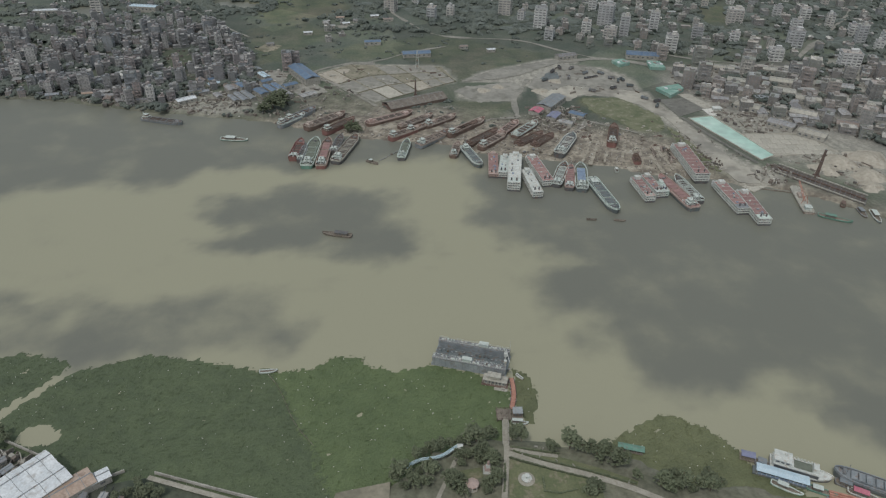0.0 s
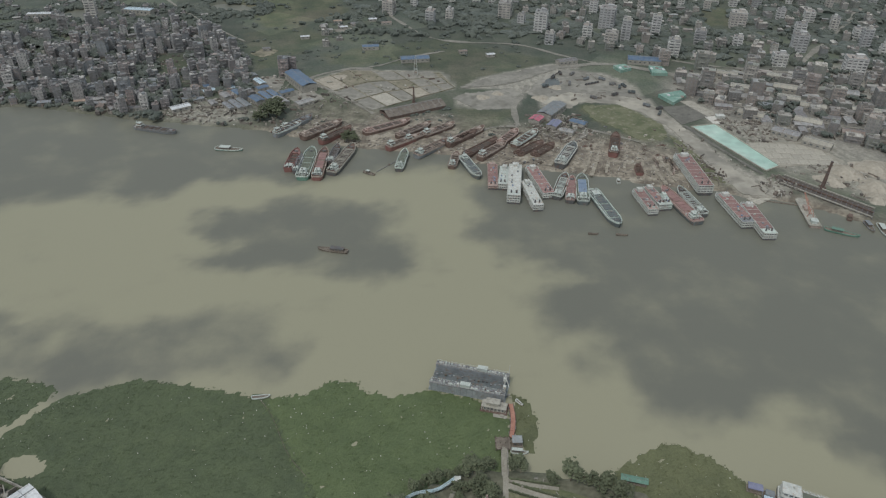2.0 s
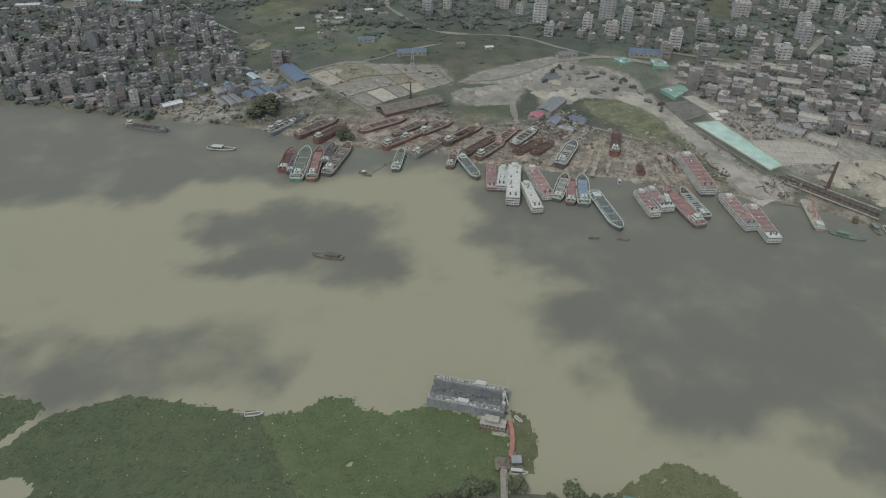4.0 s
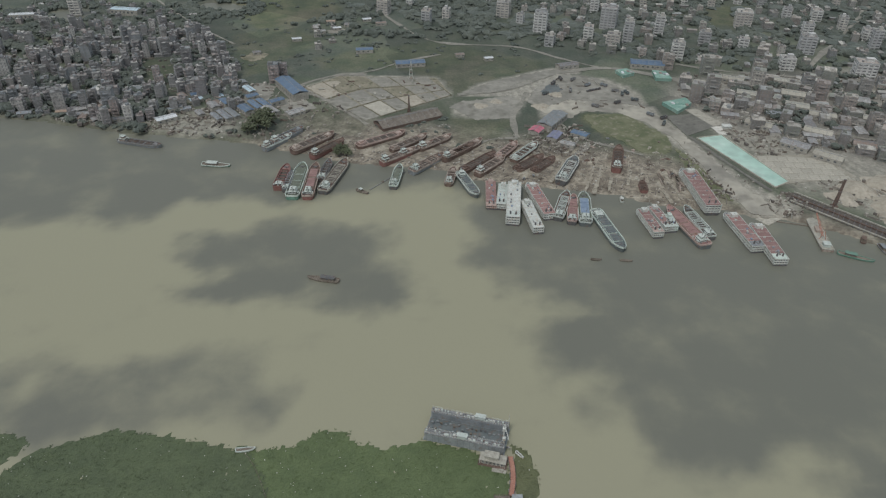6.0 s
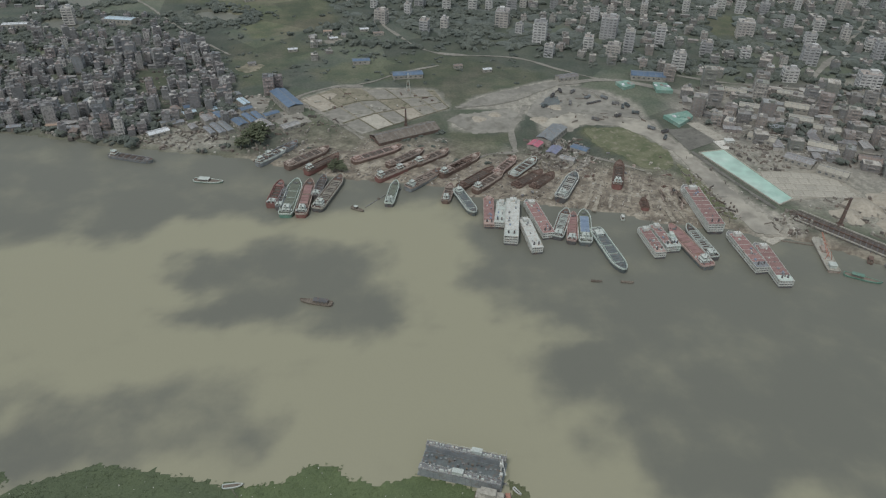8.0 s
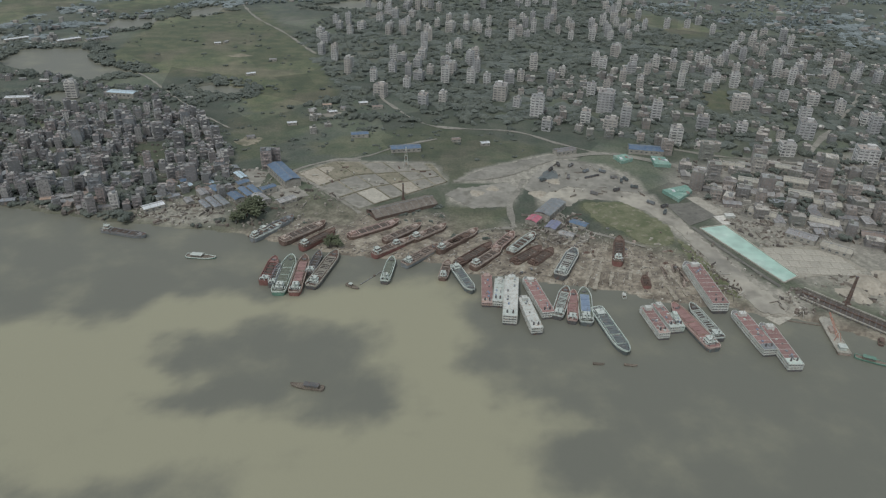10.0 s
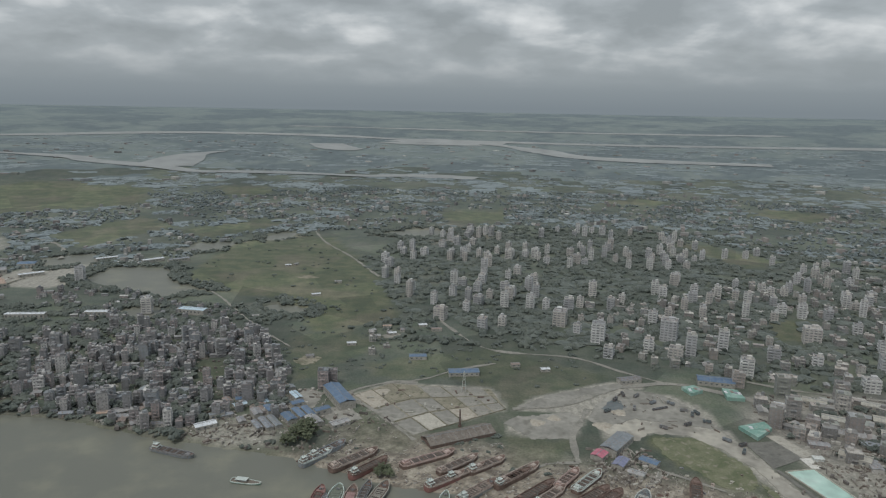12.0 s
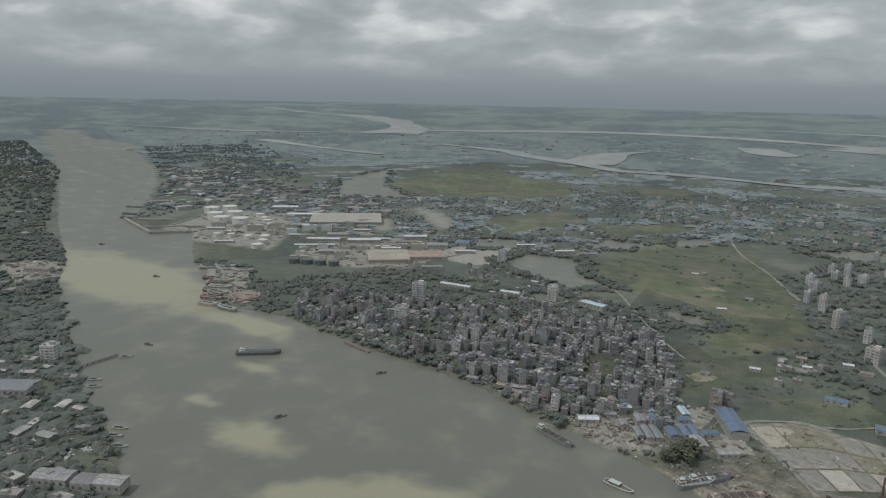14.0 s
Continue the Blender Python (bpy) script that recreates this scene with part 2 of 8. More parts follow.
    "grey_sand": mat("grey_sand", (0.235, 0.23, 0.208), (0.345, 0.335, 0.302), 0.03, 0.95, stain=(0.20, 0.195, 0.172), bump=0.05),
    "slip_mud": mat("slip_mud", (0.29, 0.265, 0.218), (0.42, 0.39, 0.33), 0.12, 0.95, stain=(0.15, 0.122, 0.104), bump=0.05),
    # Lighter than the field grass: sunlight painted into its colour.
    "sunlit_grass": mat("sunlit_grass", (0.105, 0.122, 0.06), (0.185, 0.19, 0.115), 0.09, 0.95, stain=(0.255, 0.235, 0.175), bump=0.06, haze_sheen=0.1),
    "white_slab": mat("white_slab", (0.60, 0.59, 0.55), (0.70, 0.69, 0.65), 0.15, 0.85, stain=(0.48, 0.46, 0.42)),
    # Cloud shade painted in: darker copies of house_wall and house_roof.
    "old_wall": mat("old_wall", (0.31, 0.305, 0.305), (0.45, 0.442, 0.438), 0.2, 0.9, palette=SHADED_WALLS, stain=(0.18, 0.172, 0.168), haze_sheen=0.15),
    "old_roof": mat("old_roof", (0.28, 0.277, 0.273), (0.44, 0.434, 0.427), 0.25, 0.92, palette=SHADED_WALLS, stain=(0.16, 0.158, 0.155), haze_sheen=0.15),
    # Paler copy of glass_dark: haze over far windows painted into its colour.
    "window_grey": mat("window_grey", (0.21, 0.215, 0.22), (0.29, 0.295, 0.30), 0.4, 0.35),
    "flower": mat("flower", (0.6, 0.6, 0.55), (0.75, 0.74, 0.7), 1.0, 0.8),
}
M["many_wall"] = mat("many_wall", (0.33, 0.325, 0.315), (0.46, 0.45, 0.435), 0.05, 0.9, palette=WALLS, stain=(0.28, 0.27, 0.255), haze_sheen=0.12, islands=True)
# Cloud-shaded copies of many_wall and many_roof for the riverside town.
M["many_shaded_wall"] = mat("many_shaded_wall", (0.31, 0.306, 0.306), (0.44, 0.434, 0.43), 0.05, 0.9, palette=SHADED_WALLS, stain=(0.18, 0.172, 0.168), haze_sheen=0.15, islands=True)
M["many_shaded_roof"] = mat("many_shaded_roof", (0.29, 0.288, 0.284), (0.46, 0.455, 0.444), 0.05, 0.9, palette=SHADED_WALLS, stain=(0.16, 0.16, 0.158), haze_sheen=0.15, islands=True)
M["many_roof"] = mat("many_roof", (0.42, 0.412, 0.395), (0.62, 0.606, 0.58), 0.05, 0.9, palette=WALLS, stain=(0.25, 0.25, 0.25), haze_sheen=0.12, islands=True)
M["debris"] = mat("debris", (0.7, 0.7, 0.7), (1.0, 1.0, 1.0), 0.3, 0.85, palette=((0.30, 0.275, 0.245), (0.42, 0.40, 0.36), (0.23, 0.195, 0.17), (0.56, 0.54, 0.50), (0.17, 0.155, 0.145), (0.36, 0.335, 0.30), (0.28, 0.26, 0.235)), islands=True)
M["beige"] = mat("beige", (0.36, 0.35, 0.31), (0.48, 0.47, 0.42), 0.4, 0.8, stain=(0.27, 0.25, 0.22))

# ---- builders ----
class Shape:
    """Gathers boxes, drums, prisms and lofts into one mesh; m is the slot of the material."""

    def __init__(self):
        self.v, self.f, self.mi = [], [], []

    def add(self, verts, faces, m=0):
        k = len(self.v)
        self.v += [tuple(p) for p in verts]
        self.f += [tuple(i + k for i in f) for f in faces]
        self.mi += [m] * len(faces)
        return self

    def box(self, x, y, z, sx, sy, sz, m=0, turn=0.0, taper=1.0):
        """A box standing on z, centred at x, y."""
        c, s = math.cos(radians(turn)), math.sin(radians(turn))
        p = []
        for k, h in ((1.0, 0.0), (taper, sz)):
            for a, b in ((-1, -1), (1, -1), (1, 1), (-1, 1)):
                u, w = a * sx / 2 * k, b * sy / 2 * k
                p.append((x + u * c - w * s, y + u * s + w * c, z + h))
        return self.add(p, [(3, 2, 1, 0), (4, 5, 6, 7), (0, 1, 5, 4), (1, 2, 6, 5), (2, 3, 7, 6), (3, 0, 4, 7)], m)

    def drum(self, x, y, z0, z1, r0, r1=None, n=12, m=0):
        r1 = r0 if r1 is None else r1
        ring = [(math.cos(2 * math.pi * i / n), math.sin(2 * math.pi * i / n)) for i in range(n)]
        p = [(x + c * r0, y + s * r0, z0) for c, s in ring] + [(x + c * r1, y + s * r1, z1) for c, s in ring]
        f = [(i, (i + 1) % n, n + (i + 1) % n, n + i) for i in range(n)]
        return self.add(p, f + [tuple(range(n - 1, -1, -1)), tuple(range(n, 2 * n))], m)

    def beam(self, a, b, w, m=0):
        """A square bar from a to b."""
        a, b = Vector(a), Vector(b)
        d = (b - a).normalized()
        side = d.cross(Vector((0, 0, 1)))
        side = side.normalized() if side.length > 1e-3 else Vector((1, 0, 0))
        up = side.cross(d)
        p = [q + side * i * w / 2 + up * j * w / 2 for q in (a, b) for i, j in ((-1, -1), (1, -1), (1, 1), (-1, 1))]
        return self.add(p, [(0, 1, 2, 3), (7, 6, 5, 4), (0, 4, 5, 1), (1, 5, 6, 2), (2, 6, 7, 3), (3, 7, 4, 0)], m)

    def prism(self, outline, z0, z1, m=0):
        n = len(outline)
        p = [(x, y, z0) for x, y in outline] + [(x, y, z1) for x, y in outline]
        f = [(i, (i + 1) % n, n + (i + 1) % n, n + i) for i in range(n)]
        return self.add(p, f + [tuple(range(n - 1, -1, -1)), tuple(range(n, 2 * n))], m)

    def gable(self, x, y, z, sx, sy, rise, m=0, thick=0.15):
        """A pitched roof of two slabs, its ridge along x."""
        for k in (-1, 1):
            p = [(x - sx / 2, y, z + rise), (x + sx / 2, y, z + rise), (x + sx / 2, y + k * sy / 2, z), (x - sx / 2, y + k * sy / 2, z)]
            p += [(a, b, c + thick) for a, b, c in p]
            self.add(p, [(0, 1, 2, 3), (7, 6, 5, 4), (0, 4, 5, 1), (1, 5, 6, 2), (2, 6, 7, 3), (3, 7, 4, 0)], m)
        return self

    def ring(self, x, y, z, sx, sy, h, t, m=0):
        """Four walls round a rectangle: a parapet or a coaming."""
        self.box(x, y - sy / 2 + t / 2, z, sx, t, h, m).box(x, y + sy / 2 - t / 2, z, sx, t, h, m)
        return self.box(x - sx / 2 + t / 2, y, z, t, sy - 2 * t, h, m).box(x + sx / 2 - t / 2, y, z, t, sy - 2 * t, h, m)

    def mesh(self, name, *mats):
        me = bpy.data.meshes.new(name)
        me.from_pydata(self.v, [], self.f)
        for k in mats:
            me.materials.append(M[k])
        if len(mats) > 1:
            me.polygons.foreach_set("material_index", np.array(self.mi, dtype=np.int32))
        me.update()
        return me


def thing(name, x, y, z, turn, label, category, group=""):
    ob = tagged(new(name), label, category, group)
    ob.empty_display_size = 1.0
    ob.location, ob.rotation_euler = (x, y, z), (0, 0, radians(turn))
    return ob


def part(name, shape, mats, parent, label="", at=None):
    mats = (mats,) if isinstance(mats, str) else mats
    me = shape if isinstance(shape, bpy.types.Mesh) else shape.mesh(name, *mats)
    ob = new(name, me)
    ob.parent = parent
    if at:
        ob.location = at
    if label:
        ob["label"] = label
    return ob


def whole(name, shape, mats, label, category, group="", kind="", at=(0, 0, 0), turn=0.0):
    """A thing that is one mesh."""
    mats = (mats,) if isinstance(mats, str) else mats
    ob = tagged(new(name, shape if isinstance(shape, bpy.types.Mesh) else shape.mesh(name, *mats)), label, category, group, kind)
    ob.location, ob.rotation_euler = at, (0, 0, radians(turn))
    return ob


def sheet(name, verts, faces, mat_name, smooth=True):
    me = bpy.data.meshes.new(name)
    me.vertices.add(len(verts))
    me.vertices.foreach_set("co", np.asarray(verts, dtype=np.float32).ravel())
    faces = np.asarray(faces, dtype=np.int32)
    me.loops.add(faces.size)
    me.loops.foreach_set("vertex_index", faces.ravel())
    me.polygons.add(len(faces))
    me.polygons.foreach_set("loop_start", np.arange(len(faces), dtype=np.int32) * faces.shape[1])
    me.polygons.foreach_set("loop_total", np.full(len(faces), faces.shape[1], dtype=np.int32))
    me.materials.append(mat_name if isinstance(mat_name, bpy.types.Material) else M[mat_name])
    me.update(calc_edges=True)
    me.polygons.foreach_set("use_smooth", np.full(len(faces), smooth))
    return me


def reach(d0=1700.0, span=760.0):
    """The plain is flat out to d0; past that it is squeezed and bent up along the camera's sight lines to a rim, to
    look flat to the horizon.
    """
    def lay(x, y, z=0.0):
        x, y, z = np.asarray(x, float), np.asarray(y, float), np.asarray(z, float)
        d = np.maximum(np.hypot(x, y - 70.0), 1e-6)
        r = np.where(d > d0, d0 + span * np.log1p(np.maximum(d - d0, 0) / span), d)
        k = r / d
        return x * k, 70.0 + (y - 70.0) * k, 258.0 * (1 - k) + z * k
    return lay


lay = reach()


def off_line(x, y, line, closed=False):
    """Distance from points to a line of corners."""
    best = np.full(np.shape(x), 1e9)
    ends = list(zip(line, line[1:])) + ([(line[-1], line[0])] if closed else [])
    for (ax, ay), (bx, by) in ends:
        dx, dy = bx - ax, by - ay
        t = np.clip(((x - ax) * dx + (y - ay) * dy) / max(dx * dx + dy * dy, 1e-9), 0, 1)
        best = np.minimum(best, np.hypot(x - ax - t * dx, y - ay - t * dy))
    return best


def within(x, y, outline):
    x, y = np.asarray(x, float), np.asarray(y, float)
    inside = np.zeros(x.shape, bool)
    for (ax, ay), (bx, by) in zip(outline, outline[1:] + outline[:1]):
        if ay != by:
            inside ^= ((ay > y) != (by > y)) & (x < (bx - ax) * (y - ay) / (by - ay) + ax)
    return inside


def into(x, y, outline):
    """Metres inside an outline, negative outside."""
    return np.where(within(x, y, outline), 1, -1) * off_line(x, y, outline, True)


def ripple(x, y, size, seed=0):
    """Smooth noise about 0, from a few turned waves."""
    rng = np.random.RandomState(seed)
    out = np.zeros(np.shape(x))
    for k in range(14):
        a, w, p = rng.rand() * 6.283, (0.5 + 1.8 * rng.rand()) * 6.283 / size, rng.rand() * 6.283
        out += np.sin((x * math.cos(a) + y * math.sin(a)) * w + p + 1.3 * np.sin((y * math.cos(a) - x * math.sin(a)) * w * 0.7 + p * 2)) / (w * size / 6.283) ** 0.7
    return out / 5.0


def ribbon(name, line, width, mat_name, z, step=8.0, wobble=0.0, far=False):
    """A road or bank along a smooth line."""
    pts = [Vector(p) for p in line]
    pts = [pts[0]] + pts + [pts[-1]]
    path = []
    for a, b, c, d in zip(pts, pts[1:], pts[2:], pts[3:]):
        n = max(2, int((c - b).length / step))
        for i in range(n):
            t = i / n
            path.append(0.5 * ((2 * b) + (c - a) * t + (2 * a - 5 * b + 4 * c - d) * t * t + (3 * b - a - 3 * c + d) * t ** 3))
    path.append(pts[-1])
    v = []
    for i, p in enumerate(path):
        d = path[min(i + 1, len(path) - 1)] - path[max(i - 1, 0)]
        d = Vector((-d.y, d.x)).normalized()
        w = width * (1 + wobble * float(ripple(np.array(p.x), np.array(p.y), width * 9, 5)))
        v += [p + d * w / 2, p - d * w / 2]
    x, y = np.array([p.x for p in v]), np.array([p.y for p in v])
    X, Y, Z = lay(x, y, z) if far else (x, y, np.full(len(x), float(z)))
    n = len(path)
    f = [(2 * i, 2 * i + 1, 2 * i + 3, 2 * i + 2) for i in range(n - 1)]
    return sheet(name, np.stack([X, Y, Z], 1), f, mat_name)

# ---- the plain, the river and its banks ----
FAR_SHORE = [(2400, -900), (800, 60), (480, 270), (345, 380), (292, 421), (275, 436), (258, 447), (226, 452), (206, 461), (172, 464), (151, 471), (138, 481),
             (114, 485), (83, 492), (60, 499), (31, 502), (11, 518), (-23, 523), (-65, 527), (-111, 546), (-150, 562), (-210, 572), (-262, 580), (-354, 604)]
UP_SHORE = [(-433, 608), (-534, 610), (-645, 622), (-703, 607), (-756, 586), (-908, 691), (-972, 708), (-1193, 849), (-1246, 798), (-1407, 839),
            (-1893, 1177), (-2340, 1424), (-3408, 1974), (-4300, 2150), (-5600, 2700)]
LEFT_SHORE = [(-5300, 2370), (-4070, 1818), (-2531, 1197), (-1441, 710), (-1130, 587), (-999, 517), (-756, 416), (-676, 397), (-594, 361), (-538, 350),
              (-475, 329), (-411, 303), (-330, 262), (-240, 222)]
NEAR_SHORE = [(-192, 207), (-136, 190), (-118, 192), (-70, 178), (-41, 181), (-18, 190), (-4, 203), (16, 213), (47, 212), (81, 204), (102, 190), (130, 188),
              (158, 180), (185, 165), (260, 120), (420, 10), (1500, -800)]
RIVER = FAR_SHORE + UP_SHORE + LEFT_SHORE + NEAR_SHORE
LAKES = [[(-601, 1053), (-608, 1138), (-519, 1144), (-469, 1060), (-399, 1017), (-448, 981), (-569, 1024)],
         [(-302, 953), (-278, 963), (-231, 948), (-239, 924), (-275, 927)],
         [(-1390, 1428), (-1684, 1736), (-1781, 2068), (-1486, 1716), (-1223, 1521), (-1347, 1473)],
         [(-573, 1297), (-557, 1350), (-484, 1367), (-487, 1307), (-541, 1256)], [(-451, 1428), (-434, 1492), (-397, 1488), (-397, 1428), (-433, 1393)], [(-472, 920), (-425, 931), (-411, 889), (-441, 881)],
         [(-760, 1180), (-690, 1230), (-640, 1170), (-700, 1120)],
         [(-240, 1500), (-160, 1580), (-60, 1540), (-140, 1470)]]
SANDS = [[(-125, 678), (-92, 713), (7, 710), (22, 663), (-28, 632), (-56, 608)], [(17, 639), (74, 665), (85, 646), (72, 615), (21, 614)],
         [(91, 672), (130, 721), (172, 712), (193, 690), (201, 644), (216, 590), (229, 540), (240, 500), (262, 470), (259, 450), (226, 453), (214, 500), (203, 560), (188, 606), (168, 628), (142, 632), (99, 612)],
         [(25, 665), (72, 660), (85, 646), (99, 668), (134, 716), (150, 722), (148, 745), (110, 733), (44, 692)], [(-687, 994), (-738, 1069), (-707, 1169), (-652, 1151), (-598, 1048), (-617, 1003)]]
WORKS_SAND = [[(-1088, 1397), (-1010, 1388), (-869, 1279), (-854, 1201), (-982, 1301)], [(-708, 1097), (-666, 1163), (-601, 1061), (-628, 1035)], [(-1067, 1215), (-1021, 1230), (-920, 1137), (-953, 1105)]]
PADS = [WORKS_SAND[0], WORKS_SAND[1], WORKS_SAND[2], [(-900, 860), (-960, 1000), (-840, 1100), (-700, 1050), (-690, 900), (-780, 840)], [(-1270, 830), (-1390, 1050), (-1300, 1100), (-1120, 1070), (-960, 850), (-1100, 800)],
        [(-1159, 500), (-1162, 550), (-1123, 570), (-1026, 525), (-1042, 471)], [(-820, 605), (-916, 700), (-880, 735), (-790, 690), (-740, 612)], [(-233, 577), (-250, 596), (-222, 612), (-205, 629), (-188, 622), (-165, 610), (-176, 575)],
        [(236, 640), (262, 605), (318, 562), (350, 545), (400, 480), (345, 440), (300, 470), (268, 500), (246, 588)]]
LAWNS = [[(134, 624), (160, 627), (180, 627), (188, 604), (200, 583), (202, 561), (191, 545), (175, 547), (165, 555), (158, 571), (138, 591)], [(201, 563), (207, 548), (215, 511), (221, 470), (213, 473), (203, 499), (196, 525), (195, 548)], [(-465, 1089), (-491, 1365), (-411, 1489), (-318, 1435), (-180, 1160), (-110, 921), (-199, 851), (-286, 991), (-394, 1014)],
         [(368, 1459), (424, 1494), (527, 1335), (437, 1259)], [(-226, 830), (-171, 873), (-121, 814), (-156, 745), (-206, 759)],
         [(-125, 762), (4, 819), (122, 753), (68, 679), (20, 666), (-29, 733), (-107, 723)], [(20, 560), (15, 612), (72, 612), (62, 578)], [(-108, 640), (-56, 605), (-62, 575), (-110, 590)],
         [(-216, 790), (-170, 800), (-143, 725), (-183, 709)], [(-298, 751), (-270, 752), (-248, 707), (-275, 699)], [(-442, 815), (-413, 807), (-402, 780)], [(-1105, 789), (-999, 731), (-916, 808), (-978, 876), (-1059, 869)],
         [(-139, 1825), (29, 1892), (31, 1675), (-89, 1662)], [(356, 962), (416, 978), (383, 880), (337, 889)], [(-1484, 1714), (-1524, 2301), (-1069, 2173), (-902, 1822), (-1179, 1565)], [(-876, 1374), (-802, 1636), (-674, 1501), (-739, 1278)], [(-657, 1467), (-524, 1649), (-454, 1591), (-548, 1396)],
         [(-888, 2257), (-753, 2296), (-636, 2102), (-751, 2014)], [(-1124, 805), (-986, 901), (-901, 820), (-980, 718)], [(640, 1900), (760, 2050), (900, 1960), (780, 1800)], [(300, 2100), (420, 2200), (560, 2120), (430, 2020)]]
TOWNS = [[(249, 711), (560, 760), (520, 560), (400, 470), (348, 530), (284, 556), (255, 603), (226, 658)]]


def lines_of(near, far_end, fine, growth=1.055, limit=45000.0):
    mid_part = list(np.arange(near, far_end, fine))
    up, step = [far_end], fine
    while up[-1] < limit:
        step *= growth
        up.append(up[-1] + step)
    down, step = [], fine
    while not down or down[-1] > -limit:
        step *= growth
        down.append((down[-1] if down else near) - step)
    return np.array(down[::-1] + mid_part + up)


def grid_faces(nx, ny):
    i = np.arange((ny - 1) * (nx - 1))
    a = (i // (nx - 1)) * nx + i % (nx - 1)
    return np.stack([a, a + 1, a + nx + 1, a + nx], 1)


def smooth01(v, a, b):
    t = np.clip((v - a) / (b - a), 0, 1)
    return t * t * (3 - 2 * t)


gx, gy = np.meshgrid(lines_of(-1250, 380, 6.0), lines_of(165, 860, 5.0))
nx, ny = gx.shape[1], gx.shape[0]
flat_x, flat_y = gx.ravel(), gy.ravel()
bank = -into(flat_x, flat_y, RIVER) + 1.6 * ripple(flat_x, flat_y, 22, 3)
for lake in LAKES:
    bank = np.minimum(bank, -into(flat_x, flat_y, lake) + 3 * ripple(flat_x, flat_y, 60, 4))
slip = smooth01(flat_x, -140, -90) * (1 - smooth01(flat_x, 205, 230)) * smooth01(flat_y, 430, 455)
land_z = np.clip(bank / (5 + 20 * slip), -1, 1) * 1.6 - 0.15 + 0.12 * ripple(flat_x, flat_y, 40, 6) * smooth01(bank, 2, 30)
land_z += np.where(bank < 0, -1.0, 0)
sand = np.max([smooth01(into(flat_x, flat_y, o) + 2 * ripple(flat_x, flat_y, 24, 7), -2.5, 2.5) for o in SANDS], 0)
def sunlit_weight(outline):
    """The rough plots between the town and the brickfield mix in dark scrub to paint cloud shade; the other lawns are
    close grass.
    """
    mx0, my0 = sum(p[0] for p in outline) / len(outline), sum(p[1] for p in outline) / len(outline)
    return 0.5 if mx0 < 100 and 560 < my0 < 900 else 0.9


grass = np.max([sunlit_weight(o) * smooth01(into(flat_x, flat_y, o) + 5 * ripple(flat_x, flat_y, 30, 8), -6, 6) for o in LAWNS], 0) * (1 - sand)
mud = np.maximum(smooth01(bank, 26, 2) * smooth01(flat_y, 380, 440) * (0.25 + 0.75 * smooth01(flat_x, -170, -120)), smooth01(95 - bank, 0, 40) * slip * (1 - grass))
built = np.max([smooth01(into(flat_x, flat_y, o), -20, 10) for o in TOWNS], 0)
sand = np.maximum(sand, np.max([0.8 * smooth01(into(flat_x, flat_y, o) + 8 * ripple(flat_x, flat_y, 60, 9), -10, 12) for o in PADS], 0))
park = smooth01(213 - flat_y, -4, 8) * smooth01(flat_x, -50, -20)
sand, grass = np.maximum(sand, 0.34 * park), np.maximum(grass, 0.85 * park)
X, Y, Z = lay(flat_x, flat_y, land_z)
away = np.hypot(flat_x, flat_y - 70)


def land_material():
    m, n, l, bsdf = shader("land")
    co = n.new("ShaderNodeTexCoord")
    def noise_at(scale, detail, rough=0.55):
        t = n.new("ShaderNodeTexNoise")
        t.inputs["Scale"].default_value, t.inputs["Detail"].default_value, t.inputs["Roughness"].default_value = scale, detail, rough
        l.new(co.outputs["Object"], t.inputs["Vector"])
        return t.outputs["Fac"]
    def ramp(fac, *stops):
        r = n.new("ShaderNodeValToRGB")
        for i, (p, c) in enumerate(stops):
            e = r.color_ramp.elements[i] if i < 2 else r.color_ramp.elements.new(p)
            e.position, e.color = p, rgb(c)
        l.new(fac, r.inputs[0])
        return r.outputs[0]
    def mix(fac, a, b):
        x = n.new("ShaderNodeMix")
        x.data_type = "RGBA"
        l.new(fac, x.inputs[0])
        l.new(a, x.inputs[6])
        l.new(b, x.inputs[7])
        return x.outputs[2]
    at = n.new("ShaderNodeVertexColor")
    at.layer_name = "cover"
    sp = n.new("ShaderNodeSeparateColor")
    l.new(at.outputs["Color"], sp.inputs[0])
    wide, mid_n, fine = noise_at(0.006, 6, 0.6), noise_at(0.045, 6), noise_at(0.5, 5)
    fields = ramp(wide, (0.36, (0.07, 0.09, 0.07)), (0.66, (0.185, 0.19, 0.152)), (0.46, (0.092, 0.112, 0.084)), (0.56, (0.13, 0.152, 0.10)))
    scrub = ramp(mid_n, (0.38, (0.055, 0.07, 0.05)), (0.62, (0.125, 0.12, 0.10)))
    half = n.new("ShaderNodeMix")
    half.data_type = "RGBA"
    half.inputs[0].default_value = 0.45
    l.new(fields, half.inputs[6])
    l.new(scrub, half.inputs[7])
    plots = n.new("ShaderNodeTexVoronoi")
    plots.inputs["Scale"].default_value = 0.011
    l.new(co.outputs["Object"], plots.inputs["Vector"])
    c = half.outputs[2]
    soil = ramp(mid_n, (0.35, (0.17, 0.165, 0.15)), (0.65, (0.30, 0.285, 0.252)))
    c = mix(at.outputs["Alpha"], c, soil)
    c = mix(sp.outputs[1], c, mix(ramp(noise_at(0.011, 5, 0.6), (0.50, (0, 0, 0)), (0.60, (0.8, 0.8, 0.8))), ramp(mid_n, (0.36, (0.078, 0.096, 0.05)), (0.68, (0.155, 0.157, 0.088)), (0.5, (0.105, 0.12, 0.06))), ramp(mid_n, (0.34, (0.125, 0.118, 0.075)), (0.68, (0.20, 0.178, 0.122)))))
